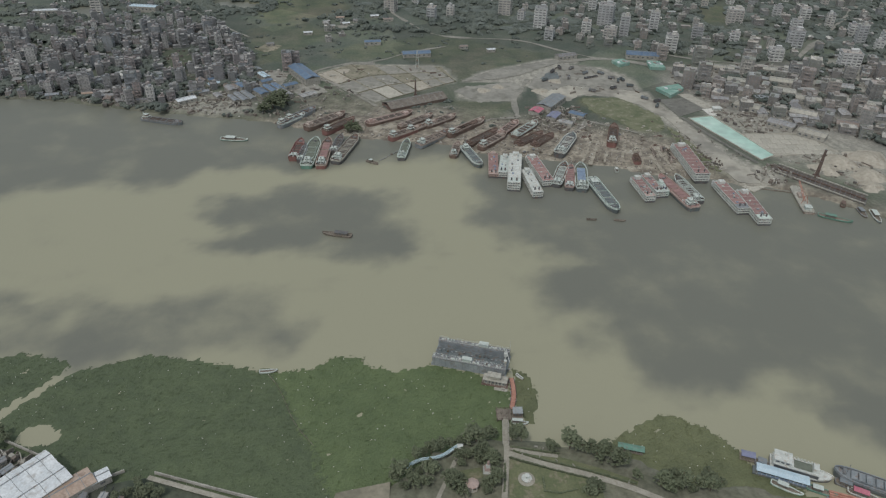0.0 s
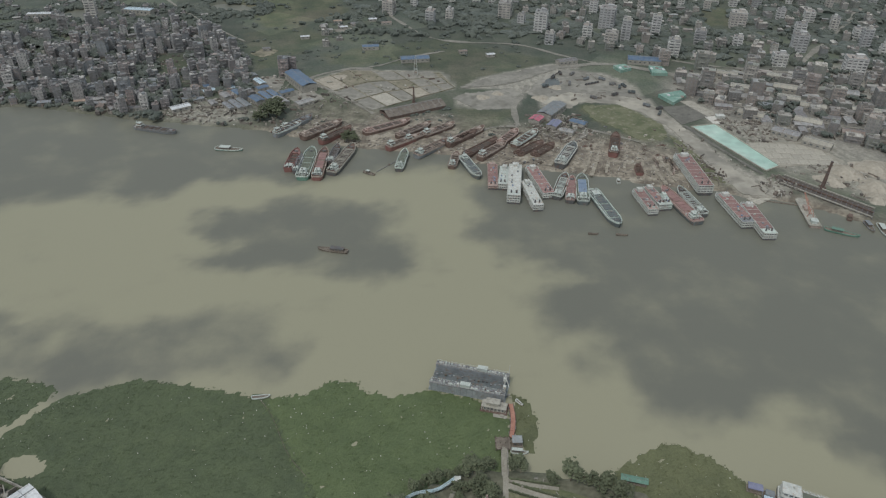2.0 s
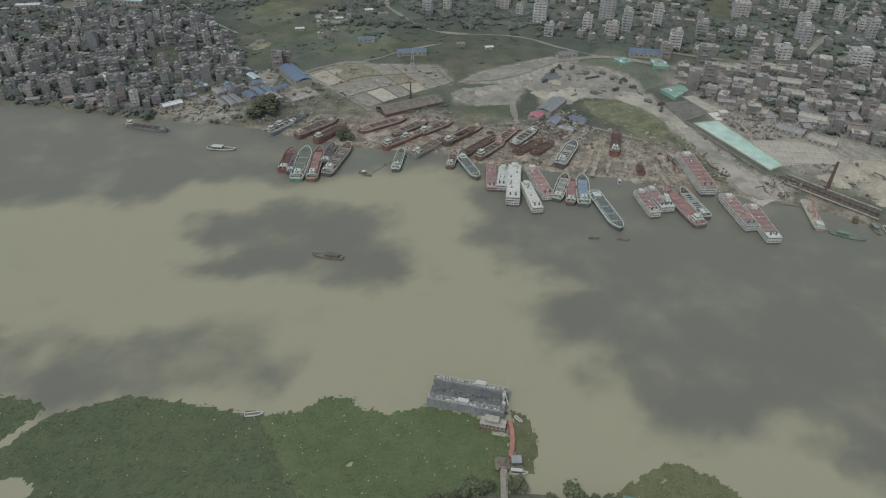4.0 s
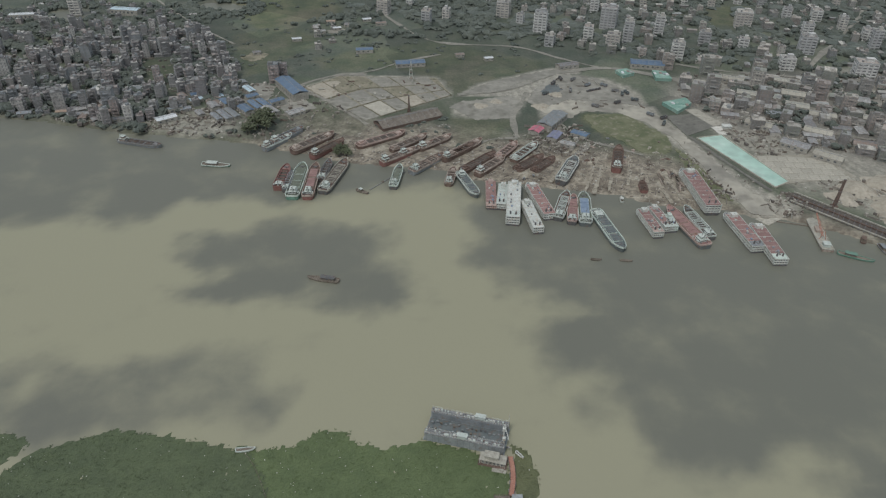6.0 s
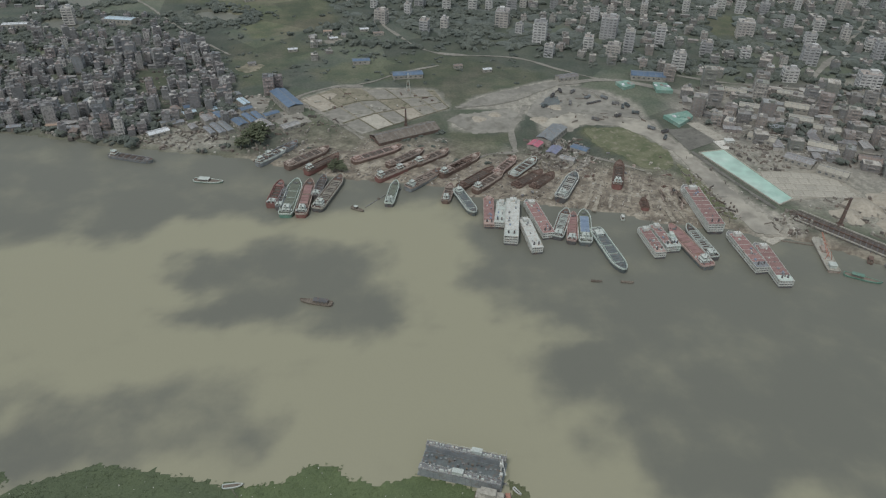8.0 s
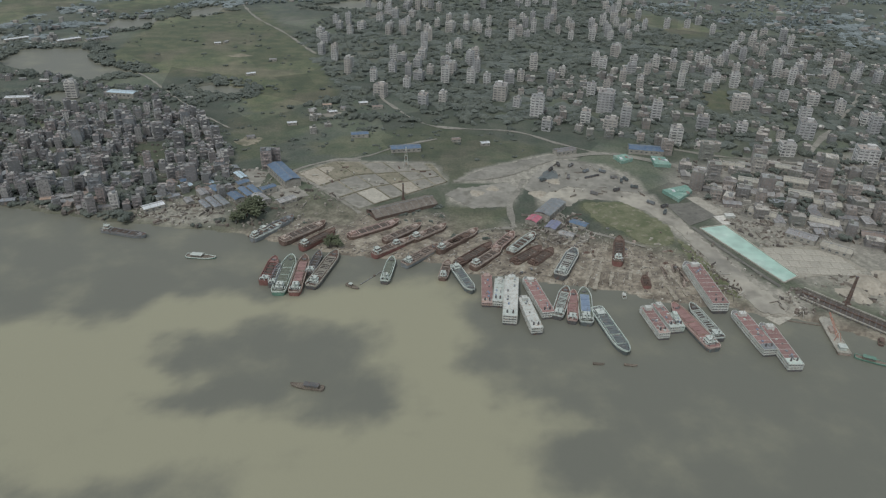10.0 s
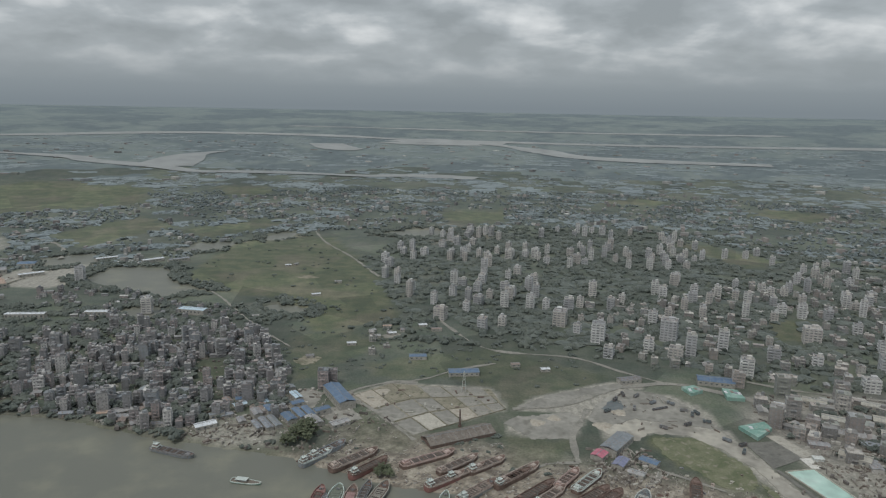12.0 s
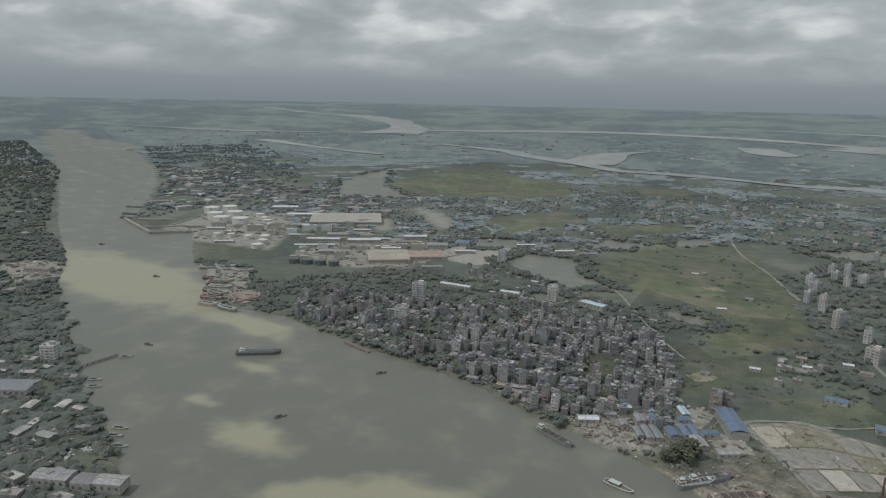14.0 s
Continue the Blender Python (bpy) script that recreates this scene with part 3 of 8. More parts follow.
    tone = n.new("ShaderNodeMix")
    tone.data_type, tone.blend_type = "RGBA", "OVERLAY"
    tone.inputs[0].default_value = 0.3
    grey = n.new("ShaderNodeRGBToBW")
    l.new(plots.outputs["Color"], grey.inputs[0])
    l.new(c, tone.inputs[6])
    l.new(grey.outputs[0], tone.inputs[7])
    c = tone.outputs[2]
    c = mix(sp.outputs[2], c, ramp(noise_at(0.09, 8, 0.68), (0.34, (0.15, 0.128, 0.104)), (0.66, (0.44, 0.405, 0.338)), (0.52, (0.285, 0.252, 0.205)), (0.43, (0.19, 0.165, 0.135))))
    tracks = n.new("ShaderNodeTexWave")
    tracks.inputs["Scale"].default_value, tracks.inputs["Distortion"].default_value, tracks.inputs["Detail"].default_value, tracks.inputs["Detail Scale"].default_value = 0.035, 14.0, 4.0, 0.6
    l.new(co.outputs["Object"], tracks.inputs["Vector"])
    patch = n.new("ShaderNodeMath")
    patch.operation = "MULTIPLY_ADD"
    l.new(tracks.outputs["Fac"], patch.inputs[0])
    patch.inputs[1].default_value = 0.16
    lower = n.new("ShaderNodeMath")
    lower.operation = "SUBTRACT"
    l.new(noise_at(0.12, 7, 0.65), lower.inputs[0])
    lower.inputs[1].default_value = 0.07
    l.new(lower.outputs[0], patch.inputs[2])
    c = mix(sp.outputs[0], c, ramp(patch.outputs[0], (0.28, (0.25, 0.238, 0.205)), (0.74, (0.44, 0.415, 0.36)), (0.5, (0.335, 0.318, 0.277))))
    hsv = n.new("ShaderNodeHueSaturation")
    g = n.new("ShaderNodeMapRange")
    g.inputs["From Min"].default_value, g.inputs["From Max"].default_value = 0.25, 0.75
    g.inputs["To Min"].default_value, g.inputs["To Max"].default_value = 0.7, 1.3
    l.new(fine, g.inputs["Value"])
    l.new(g.outputs[0], hsv.inputs["Value"])
    l.new(c, hsv.inputs["Color"])
    l.new(hsv.outputs[0], bsdf.inputs["Base Color"])
    bsdf.inputs["Roughness"].default_value = 0.9
    bsdf.inputs["Specular IOR Level"].default_value = 0.15
    # Blue-grey sheen stands in for haze over the land.
    bsdf.inputs["Sheen Weight"].default_value, bsdf.inputs["Sheen Roughness"].default_value = 0.2, 0.5
    bsdf.inputs["Sheen Tint"].default_value = (0.75, 0.85, 0.9, 1)
    bp = n.new("ShaderNodeBump")
    bp.inputs["Strength"].default_value, bp.inputs["Distance"].default_value = 0.5, 0.2
    l.new(fine, bp.inputs["Height"])
    l.new(bp.outputs[0], bsdf.inputs["Normal"])
    return m


def far_material():
    """The far plain: bands of woods, fields and wet land, with haze painted into their colours."""
    m, n, l, bsdf = shader("far_plain")
    co = n.new("ShaderNodeTexCoord")
    def tone(scale, detail, stops):
        t = n.new("ShaderNodeTexNoise")
        t.inputs["Scale"].default_value, t.inputs["Detail"].default_value, t.inputs["Roughness"].default_value = scale, detail, 0.62
        l.new(co.outputs["Object"], t.inputs["Vector"])
        r = n.new("ShaderNodeValToRGB")
        for i, (p, c) in enumerate(stops):
            e = r.color_ramp.elements[i] if i < 2 else r.color_ramp.elements.new(p)
            e.position, e.color = p, rgb(c)
        l.new(t.outputs["Fac"], r.inputs[0])
        return r.outputs[0]
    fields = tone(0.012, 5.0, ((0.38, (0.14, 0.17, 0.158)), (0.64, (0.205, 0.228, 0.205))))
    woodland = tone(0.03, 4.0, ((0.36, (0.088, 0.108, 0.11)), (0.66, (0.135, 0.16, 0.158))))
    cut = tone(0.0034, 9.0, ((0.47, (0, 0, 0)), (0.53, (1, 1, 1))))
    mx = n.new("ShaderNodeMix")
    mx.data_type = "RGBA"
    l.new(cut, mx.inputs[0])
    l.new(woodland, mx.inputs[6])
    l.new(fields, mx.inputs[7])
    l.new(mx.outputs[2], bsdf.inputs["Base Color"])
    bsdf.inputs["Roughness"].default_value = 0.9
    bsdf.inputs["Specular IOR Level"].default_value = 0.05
    # Blue sheen imitates haze thickening towards the horizon.
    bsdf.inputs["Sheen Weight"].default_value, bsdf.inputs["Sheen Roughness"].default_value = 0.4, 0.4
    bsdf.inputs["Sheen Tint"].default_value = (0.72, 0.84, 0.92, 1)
    return m


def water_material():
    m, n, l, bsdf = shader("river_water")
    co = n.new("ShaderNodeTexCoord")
    # The vertex colour holds painted sun patches and cloud shadows.
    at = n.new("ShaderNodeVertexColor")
    at.layer_name = "cloud_light"
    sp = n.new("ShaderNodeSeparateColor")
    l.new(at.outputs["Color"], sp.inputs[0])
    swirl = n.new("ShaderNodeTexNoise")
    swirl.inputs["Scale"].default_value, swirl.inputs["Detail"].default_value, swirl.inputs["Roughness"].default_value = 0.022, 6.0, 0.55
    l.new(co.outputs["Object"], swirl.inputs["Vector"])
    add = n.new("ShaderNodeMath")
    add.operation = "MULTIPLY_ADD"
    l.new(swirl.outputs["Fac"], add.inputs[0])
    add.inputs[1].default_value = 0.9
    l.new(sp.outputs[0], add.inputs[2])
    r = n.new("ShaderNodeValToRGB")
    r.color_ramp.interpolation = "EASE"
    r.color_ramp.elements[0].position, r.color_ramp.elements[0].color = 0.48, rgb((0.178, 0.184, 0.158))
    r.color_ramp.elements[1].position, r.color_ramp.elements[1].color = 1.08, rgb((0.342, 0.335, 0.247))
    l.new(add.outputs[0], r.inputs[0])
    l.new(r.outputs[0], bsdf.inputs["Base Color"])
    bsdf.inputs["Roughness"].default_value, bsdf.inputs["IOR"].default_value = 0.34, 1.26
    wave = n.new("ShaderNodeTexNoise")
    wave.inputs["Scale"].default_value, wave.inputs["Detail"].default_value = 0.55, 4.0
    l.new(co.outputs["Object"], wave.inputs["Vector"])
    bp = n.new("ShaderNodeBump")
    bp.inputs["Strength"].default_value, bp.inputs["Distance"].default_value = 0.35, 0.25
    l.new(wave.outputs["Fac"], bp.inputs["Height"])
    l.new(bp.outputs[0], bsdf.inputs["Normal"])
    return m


M["land"], M["far_plain"], M["river_water"] = land_material(), far_material(), water_material()
faces = grid_faces(nx, ny)
place = np.stack([X, Y, Z], 1)
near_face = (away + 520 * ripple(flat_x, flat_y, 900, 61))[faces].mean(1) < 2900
used = np.unique(faces[near_face])
index = np.full(len(place), -1)
index[used] = np.arange(len(used))
ground = tagged(new("ground", sheet("ground", place[used], index[faces[near_face]], "land")), "flat river plain of soil, grass, sand and mud", "ground", kind="structure")
cover = ground.data.color_attributes.new("cover", "FLOAT_COLOR", "POINT")
cover.data.foreach_set("color", np.stack([sand, grass, mud, built], 1)[used].astype(np.float32).ravel())
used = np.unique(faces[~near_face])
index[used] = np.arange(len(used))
tagged(new("backdrop", sheet("backdrop", place[used], index[faces[~near_face]], "far_plain")), "grey-green plain running to the horizon, haze painted into its colour", "distant land", kind="structure")

# Sunlight and cloud shadow painted into the water's colour (x, y, half-width, half-depth, strength).
SUN_PATCH = [(-345, 330), (-352, 385), (-319, 406), (-290, 434), (-246, 446), (-190, 449), (-175, 467), (-142, 480), (-107, 470), (-59, 480), (-27, 495), (-2, 497), (28, 480), (32, 451), (29, 420), (23, 394), (40, 376), (76, 368),
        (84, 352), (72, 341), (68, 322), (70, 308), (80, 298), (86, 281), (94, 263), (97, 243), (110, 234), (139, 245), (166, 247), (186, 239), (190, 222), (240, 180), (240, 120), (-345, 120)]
CLOUD_SHADOWS = [([(-163, 401), (-151, 424), (-128, 438), (-80, 451), (-41, 449), (-24, 429), (-27, 409), (-14, 379), (2, 359), (-21, 349), (-54, 351), (-81, 356), (-108, 361), (-119, 353), (-147, 361), (-157, 372), (-126, 383), (-153, 392)], 0.54),
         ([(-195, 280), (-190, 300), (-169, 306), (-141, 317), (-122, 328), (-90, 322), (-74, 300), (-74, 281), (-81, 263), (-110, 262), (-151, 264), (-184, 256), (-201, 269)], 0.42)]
LIGHT_SPOTS = [(-980, 590, 230, 75, 0.9), (-640, 575, 70, 22, 0.7), (-420, 408, 36, 22, 0.7), (-505, 421, 22, 10, 0.5), (-536, 498, 30, 14, 0.5),
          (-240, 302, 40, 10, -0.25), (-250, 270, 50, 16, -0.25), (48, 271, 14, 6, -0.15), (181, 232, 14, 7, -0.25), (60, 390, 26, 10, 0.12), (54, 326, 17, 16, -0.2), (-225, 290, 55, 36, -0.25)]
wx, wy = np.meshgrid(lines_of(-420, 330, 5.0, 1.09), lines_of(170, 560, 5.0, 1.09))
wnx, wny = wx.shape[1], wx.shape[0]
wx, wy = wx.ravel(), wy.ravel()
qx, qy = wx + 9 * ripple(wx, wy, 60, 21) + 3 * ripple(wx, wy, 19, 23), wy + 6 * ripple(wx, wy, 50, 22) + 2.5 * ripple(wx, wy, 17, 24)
cloud_light = 0.62 * smooth01(into(qx, qy, SUN_PATCH), -23, 23)
for outline, k in CLOUD_SHADOWS:
    cloud_light -= k * smooth01(into(qx, qy, outline), -16, 17)
for px, py, rx, ry, k in LIGHT_SPOTS:
    cloud_light += k * np.exp(-(((qx - px) / rx) ** 2 + ((qy - py) / ry) ** 2) ** 1.15)
cloud_light = np.clip(cloud_light, 0.08, 0.8)
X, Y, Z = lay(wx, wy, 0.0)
keep = grid_faces(wnx, wny)
keep = keep[(into(wx, wy, RIVER)[keep].max(1) > -60) | (np.max([into(wx, wy, o) for o in LAKES], 0)[keep].max(1) > -60)]
used = np.unique(keep)
index = np.full(len(wx), -1)
index[used] = np.arange(len(used))
water = tagged(new("water", sheet("water", np.stack([X, Y, Z], 1)[used], index[keep], "river_water")), "broad silty grey-green river with sunlit and cloud-shaded patches painted in", "river", kind="structure")
col = water.data.color_attributes.new("cloud_light", "FLOAT_COLOR", "POINT")
col.data.foreach_set("color", np.repeat(cloud_light[used], 4).astype(np.float32))

# Far channels and sandbanks on the plain.
FAR_WATER = [([(-60, 2690), (-307, 2744), (-460, 2690), (-682, 2726), (-920, 2748), (-1159, 2724), (-1400, 2900), (-1800, 3100), (-2038, 3305), (-2648, 3509)], 95),
             ([(-1380, 2900), (-1440, 3150), (-1545, 3594), (-1500, 3900)], 260), ([(-15720, 12587), (-10066, 9102), (-8247, 8450), (-5965, 6776), (-4370, 5210), (-3763, 4243)], 380),
             ([(-4100, 4600), (-3931, 4985), (-3646, 5335), (-2847, 6300), (-1634, 6309), (-596, 5735), (181, 5626), (1013, 5524), (2825, 5717), (6000, 6400)], 330),
             ([(-822, 5838), (-184, 5467), (218, 4766), (542, 3974), (1400, 3700)], 170), ([(-700, 5760), (-300, 5560), (100, 5500)], 480), ([(-6500, 3200), (-4807, 3461), (-3952, 4125), (-3763, 4300)], 160), ([(-1171, 4928), (-943, 4376), (-809, 4293)], 190),
             ([(-776, 5309), (-480, 5142), (-100, 5200)], 200), ([(-2600, 9000), (900, 8300), (3400, 8600)], 500), ([(-3600, 2900), (-2900, 2700), (-2300, 2600)], 90)]
M["far_water"] = mat("far_water", (0.265, 0.282, 0.282), (0.335, 0.35, 0.346), 0.002, 0.6)
for line, width in FAR_WATER:
    tagged(new("far_river", ribbon("far_river", line, width, "far_water", 4.0, 60, 0.6, True)), "pale river channel across the far plain", "river", "far channels", "structure")

# Roads and tracks.
ROADS = [([(91, 672), (80, 640), (72, 615), (72, 575)], 6, "pale earth track between the yards"), ([(-65, 714), (-92, 713), (-125, 682), (-94, 647), (-55, 598)], 5, "earth track round the brickfield"),
         ([(72, 575), (60, 573), (48, 570), (29, 555)], 4, "narrow earth track to the shipyard"), ([(400, 750), (419, 777), (500, 875), (612, 1017)], 7, "straight pale road between apartment blocks"),
         ([(177, 738), (136, 768), (92, 802), (4, 817), (-44, 887), (-60, 921)], 5, "pale road through the green fields"), ([(25, 665), (68, 678), (104, 706), (141, 729), (190, 738), (260, 700)], 7.5, "wide dusty road curving past the sand yard"),
         ([(-170, 1130), (-189, 1164), (-244, 1270), (-321, 1397), (-386, 1554)], 5, "raised pale road beside the big field"), ([(171, 544), (134, 567), (127, 557), (112, 576), (111, 613)], 4, "worn track through the shipyard"),
         ([(-88, 712), (-58, 726), (-30, 752), (10, 775)], 4, "field path of pale earth"), ([(-418, 1040), (-366, 984), (-312, 912), (-262, 850), (-215, 800)], 3.5, "narrow road from the lake to the town"),
         ([(-587, 1020), (-639, 1130), (-610, 1190)], 8, "pale causeway beside the lake"), ([(-882, 1349), (-780, 1276), (-720, 1180)], 9, "pale road behind the works"), ([(134, 566), (120, 585), (111, 601), (104, 556)], 2.5, "pale track round the shipyard sheds"),
         ([(257, 753), (293, 737), (330, 728), (382, 718), (446, 710), (520, 690)], 6, "brown town road between dense houses"), ([(252, 590), (284, 623), (309, 602), (350, 585), (420, 560)], 4.5, "narrow lane behind the casting yard")]
for k, (line, width, label) in enumerate(ROADS):
    tagged(new("road", ribbon("road", line, width * 0.85, "dirt_road", 1.78 + 0.012 * k, 4, 0.6)), label, "road", "roads", "structure")


def rough_edge(outline, step, jitter, seed):
    """An outline broken into short uneven steps."""
    er, out = random.Random(seed), []
    for (ax, ay), (bx, by) in zip(outline, outline[1:] + outline[:1]):
        n = max(1, int(math.hypot(bx - ax, by - ay) / step))
        out += [(ax + (bx - ax) * i / n + er.uniform(-jitter, jitter), ay + (by - ay) * i / n + er.uniform(-jitter, jitter)) for i in range(n)]
    return out


YARDS = [([(17, 637), (26, 650), (50, 656), (74, 665), (85, 646), (72, 615), (38, 610)], "levelled pad of grey river sand"),
         ([(97, 634), (130, 655), (165, 648), (196, 640), (211, 594), (224, 545), (233, 496), (246, 466), (240, 454), (226, 456), (218, 482), (212, 530), (203, 578), (187, 609), (168, 630), (136, 630), (123, 615), (103, 622)], "wide sand yard sloping to the river"),
         ([(89, 653), (98, 678), (110, 698), (135, 721), (162, 714), (184, 687), (198, 642), (166, 650), (130, 657), (98, 635)], "trodden grey yard of sand and gravel"),
         ([(25, 666), (70, 680), (104, 704), (128, 722), (140, 742), (100, 722), (60, 700)], "bare sandy verge beside the curving road")]
for k, (outline, label) in enumerate(YARDS):
    tagged(whole("sand_yard", Shape().prism(rough_edge(outline, 2.6, 1.5, 90 + k), 1.1, 1.66 + 0.01 * k), "sand_yard" if k == 1 else "grey_sand", label, "sand yard", "sand yards"), kind="structure")

# ---- ships and boats; each lies along its own x, bow ahead ----
def beam_at(s, W, stern, bow):
    """Half the beam at s, from 0 at the stern to 1 at the bow."""
    if s < 0.10:
        return W / 2 * (stern + (1 - stern) * math.sqrt(max(0, 1 - (1 - s / 0.10) ** 2)))
    if s > 1 - bow:
        t = (s - 1 + bow) / bow
        return W / 2 * max(0.06, math.sqrt(max(0, 1 - t ** 2.0)) * (1 - 0.25 * t))
    return W / 2


def hull_parts(ob, L, W, H, hull, rim, deck, stern=0.45, bow=0.22, draft=1.2, rail=0.9, sheer=1.3):
    """Shell, bulwark and deck. Returns the height of the deck along the ship."""
    st = [0, 0.012, 0.03, 0.06, 0.10, 0.2, 0.35, 0.5, 0.65, 1 - bow] + [1 - bow + bow * k for k in (0.2, 0.4, 0.55, 0.7, 0.8, 0.88, 0.94, 0.98, 1.0)]
    st = sorted(set(st))
    n = len(st)
    top = [H + sheer * max(0, (s - 0.72) / 0.28) ** 2 + 0.35 * max(0, (0.12 - s) / 0.12) for s in st]
    hb = [beam_at(s, W, stern, bow) for s in st]
    xs = [(-0.5 + s) * L for s in st]
    sh = Shape()
    v, f = [], []
    for x, b, z, s in zip(xs, hb, top, st):
        rake = 0.05 * L * max(0, (s - 0.8) / 0.2)
        v += [(x, b, z), (x - rake * 0.4, b * 0.95, 0.2), (x - rake, b * 0.72, -draft), (x - rake, -b * 0.72, -draft), (x - rake * 0.4, -b * 0.95, 0.2), (x, -b, z)]
    for i in range(n - 1):
        f += [(6 * i + k, 6 * i + k + 1, 6 * i + 7 + k, 6 * i + 6 + k) for k in range(5)]
    f += [(5, 4, 3, 2, 1, 0), tuple(6 * (n - 1) + k for k in range(6))]
    part("hull", sh.add(v, f), hull, ob)
    sh, v, f, t = Shape(), [], [], 0.38
    for side in (1, -1):
        k0 = len(v)
        for x, b, z in zip(xs, hb, top):
            bi = max(b - t, 0.0)
            v += [(x, side * (b + 0.06), z - 0.35), (x, side * (b + 0.06), z + rail), (x, side * bi, z + rail), (x, side * bi, z - 0.1)]
        for i in range(n - 1):
            q = [(k0 + 4 * i + a, k0 + 4 * i + a + 1, k0 + 4 * i + a + 5, k0 + 4 * i + a + 4) for a in range(3)]
            f += q if side < 0 else [p[::-1] for p in q]
    sh.add(v, f).box(xs[0] + 0.2, 0, top[0] - 0.2, 0.4, 2 * hb[0], rail + 0.2)
    part("bulwark", sh, rim, ob)
    sh, v = Shape(), []
    for x, b, z in zip(xs, hb, top):
        v += [(x, b - 0.2, z - 0.05), (x, -b + 0.2, z - 0.05)]
    part("deck", sh.add(v, [(2 * i, 2 * i + 1, 2 * i + 3, 2 * i + 2) for i in range(n - 1)]), deck, ob)
    return lambda s: float(np.interp(s, st, top))


def wheelhouse(ob, x, z, L, W, wall, tiers=2, roof="pale_hatch"):
    sx, sy = L * 0.85, W * 0.85
    rng = random.Random(int(L * 100 + W * 37 + x * 11))
    for i in range(10):
        part("deck_box", Shape().box(x + rng.uniform(-0.75, 0.8) * L, rng.choice((-1, 1)) * rng.uniform(0.42, 0.66) * W, z, rng.uniform(0.4, 1.3), rng.uniform(0.4, 0.9), rng.uniform(0.3, 1.1), taper=0.9), rng.choice(("steel", "pale_hatch", "rust", "white_paint", "hull_dark")), ob)
    for k in range(tiers):
        h = 1.75
        block = part("cabin" if k < tiers - 1 else "bridge", Shape().box(x, 0, z, sx, sy, h), wall, ob)
        for side in (-1, 1):
            for i in range(3):
                part("window", Shape().box(x + (i - 1) * sx * 0.28, side * (sy / 2 + 0.01), z + 0.85, sx * 0.17, 0.08, 0.7), "glass_dark", block)
        for e in (-1, 1):
            for i in range(3):
                part("window", Shape().box(x + e * (sx / 2 + 0.01), (i - 1) * sy * 0.27, z + 0.85, 0.08, sy * 0.17, 0.75), "glass_dark", block)
        z += h
        part("roof", Shape().box(x, 0, z, sx + 0.8, sy + 0.8, 0.16), roof, ob)
        z += 0.16
        sx, sy = sx * 0.68, sy * 0.72
    part("funnel", Shape().drum(x - L * 0.42, 0, z - 2.6, z + 1.4, 0.55, 0.45, 10).drum(x - L * 0.42, 0, z + 1.4, z + 1.7, 0.5, 0.5, 10, 1), ("pale_hatch", "hull_dark"), ob)
    part("mast", Shape().beam((x, 0, z), (x, 0, z + 4.5), 0.16).beam((x, -1.3, z + 3), (x, 1.3, z + 3), 0.1), "steel", ob)


def deck_gear(ob, L, W, h):
    """Windlass, bollards and a foremast on the forecastle."""
    z = h(0.88)
    part("windlass", Shape().box(L * 0.38, 0, z, 1.2, 2.2, 0.5).beam((L * 0.38, -1.3, z + 0.7), (L * 0.38, 1.3, z + 0.7), 0.6), "steel", ob)
    part("foremast", Shape().beam((L * 0.35, 0, z), (L * 0.35, 0, z + 5.5), 0.18).beam((L * 0.35, -0.9, z + 4), (L * 0.35, 0.9, z + 4), 0.1), "steel", ob)
    for s in (-1, 1):
        for x in (-0.44, 0.40):
            part("bollard", Shape().drum(x * L, s * W * 0.22, h(0.5 + x) - 0.05, h(0.5 + x) + 0.6, 0.18, n=6).drum(x * L + 0.7, s * W * 0.22, h(0.5 + x) - 0.05, h(0.5 + x) + 0.6, 0.18, n=6).box(x * L + 0.35, s * W * 0.22, h(0.5 + x) - 0.06, 1.5, 0.5, 0.16), "hull_dark", ob)


def cargo_ship(x, y, turn, L, W, hull, rim, deck, hatch, label, holds=2, house="white_paint", open_hold=False, H=2.6, z=0.0, tiers=2, cabin=True):
    ob = thing("cargo_ship", x, y, z, turn, label, "cargo ship", "ships along the shipyard")
    h = hull_parts(ob, L, W, H, hull, rim, "deck_green" if deck == "pale_hatch" else deck, stern=0.6)
    a, b = (-0.24 if cabin else -0.38) * L, 0.32 * L
    step = (b - a) / holds
    for i in range(holds):
        cx, sx, sy = a + (i + 0.5) * step, step * 0.88, W * 0.66
        co = part("coaming", Shape().ring(cx, 0, H - 0.05, sx, sy, 1.0, 0.22), rim, ob)
        if open_hold:
            # Dark plate on the deck paints the shade of a deep hold.
            part("hold_shade", Shape().box(cx, 0, H - 0.02, sx - 0.6, sy - 0.6, 0.06), "hold", co, "dark empty cargo hold, its shade painted on a deck-level plate")
            for k in range(3):
                part("hatch_beam", Shape().box(cx + (k - 1) * sx * 0.27, 0, H + 0.7, 0.35, sy - 0.6, 0.3), rim, co)
        else:
            for k in range(3):
                part("hatch_cover", Shape().box(cx + (k - 1) * sx / 3, 0, H + 0.95, sx / 3 - 0.3, sy - 0.3, 0.24, taper=0.985), hatch, co)
    if cabin:
        wheelhouse(ob, -0.36 * L, H, min(6.5, 0.14 * L), W * 0.56, house, tiers)
        for s in (-1, 1):
            part("lifeboat", Shape().box(-0.40 * L, s * W * 0.37, H + 1.0, 2.6, 0.8, 0.7, taper=0.75), "pale_hatch", ob)
    deck_gear(ob, L, W, h)
    return ob


def hulk(x, y, turn, L, W, label, hull="rust", rim="rust_pale", z=0.6, cabin=False, H=3.4, floor="hold", ribs=9):
    """A rusty hull hauled out or half built: a dark plate painted as its open inside, with its frames across."""
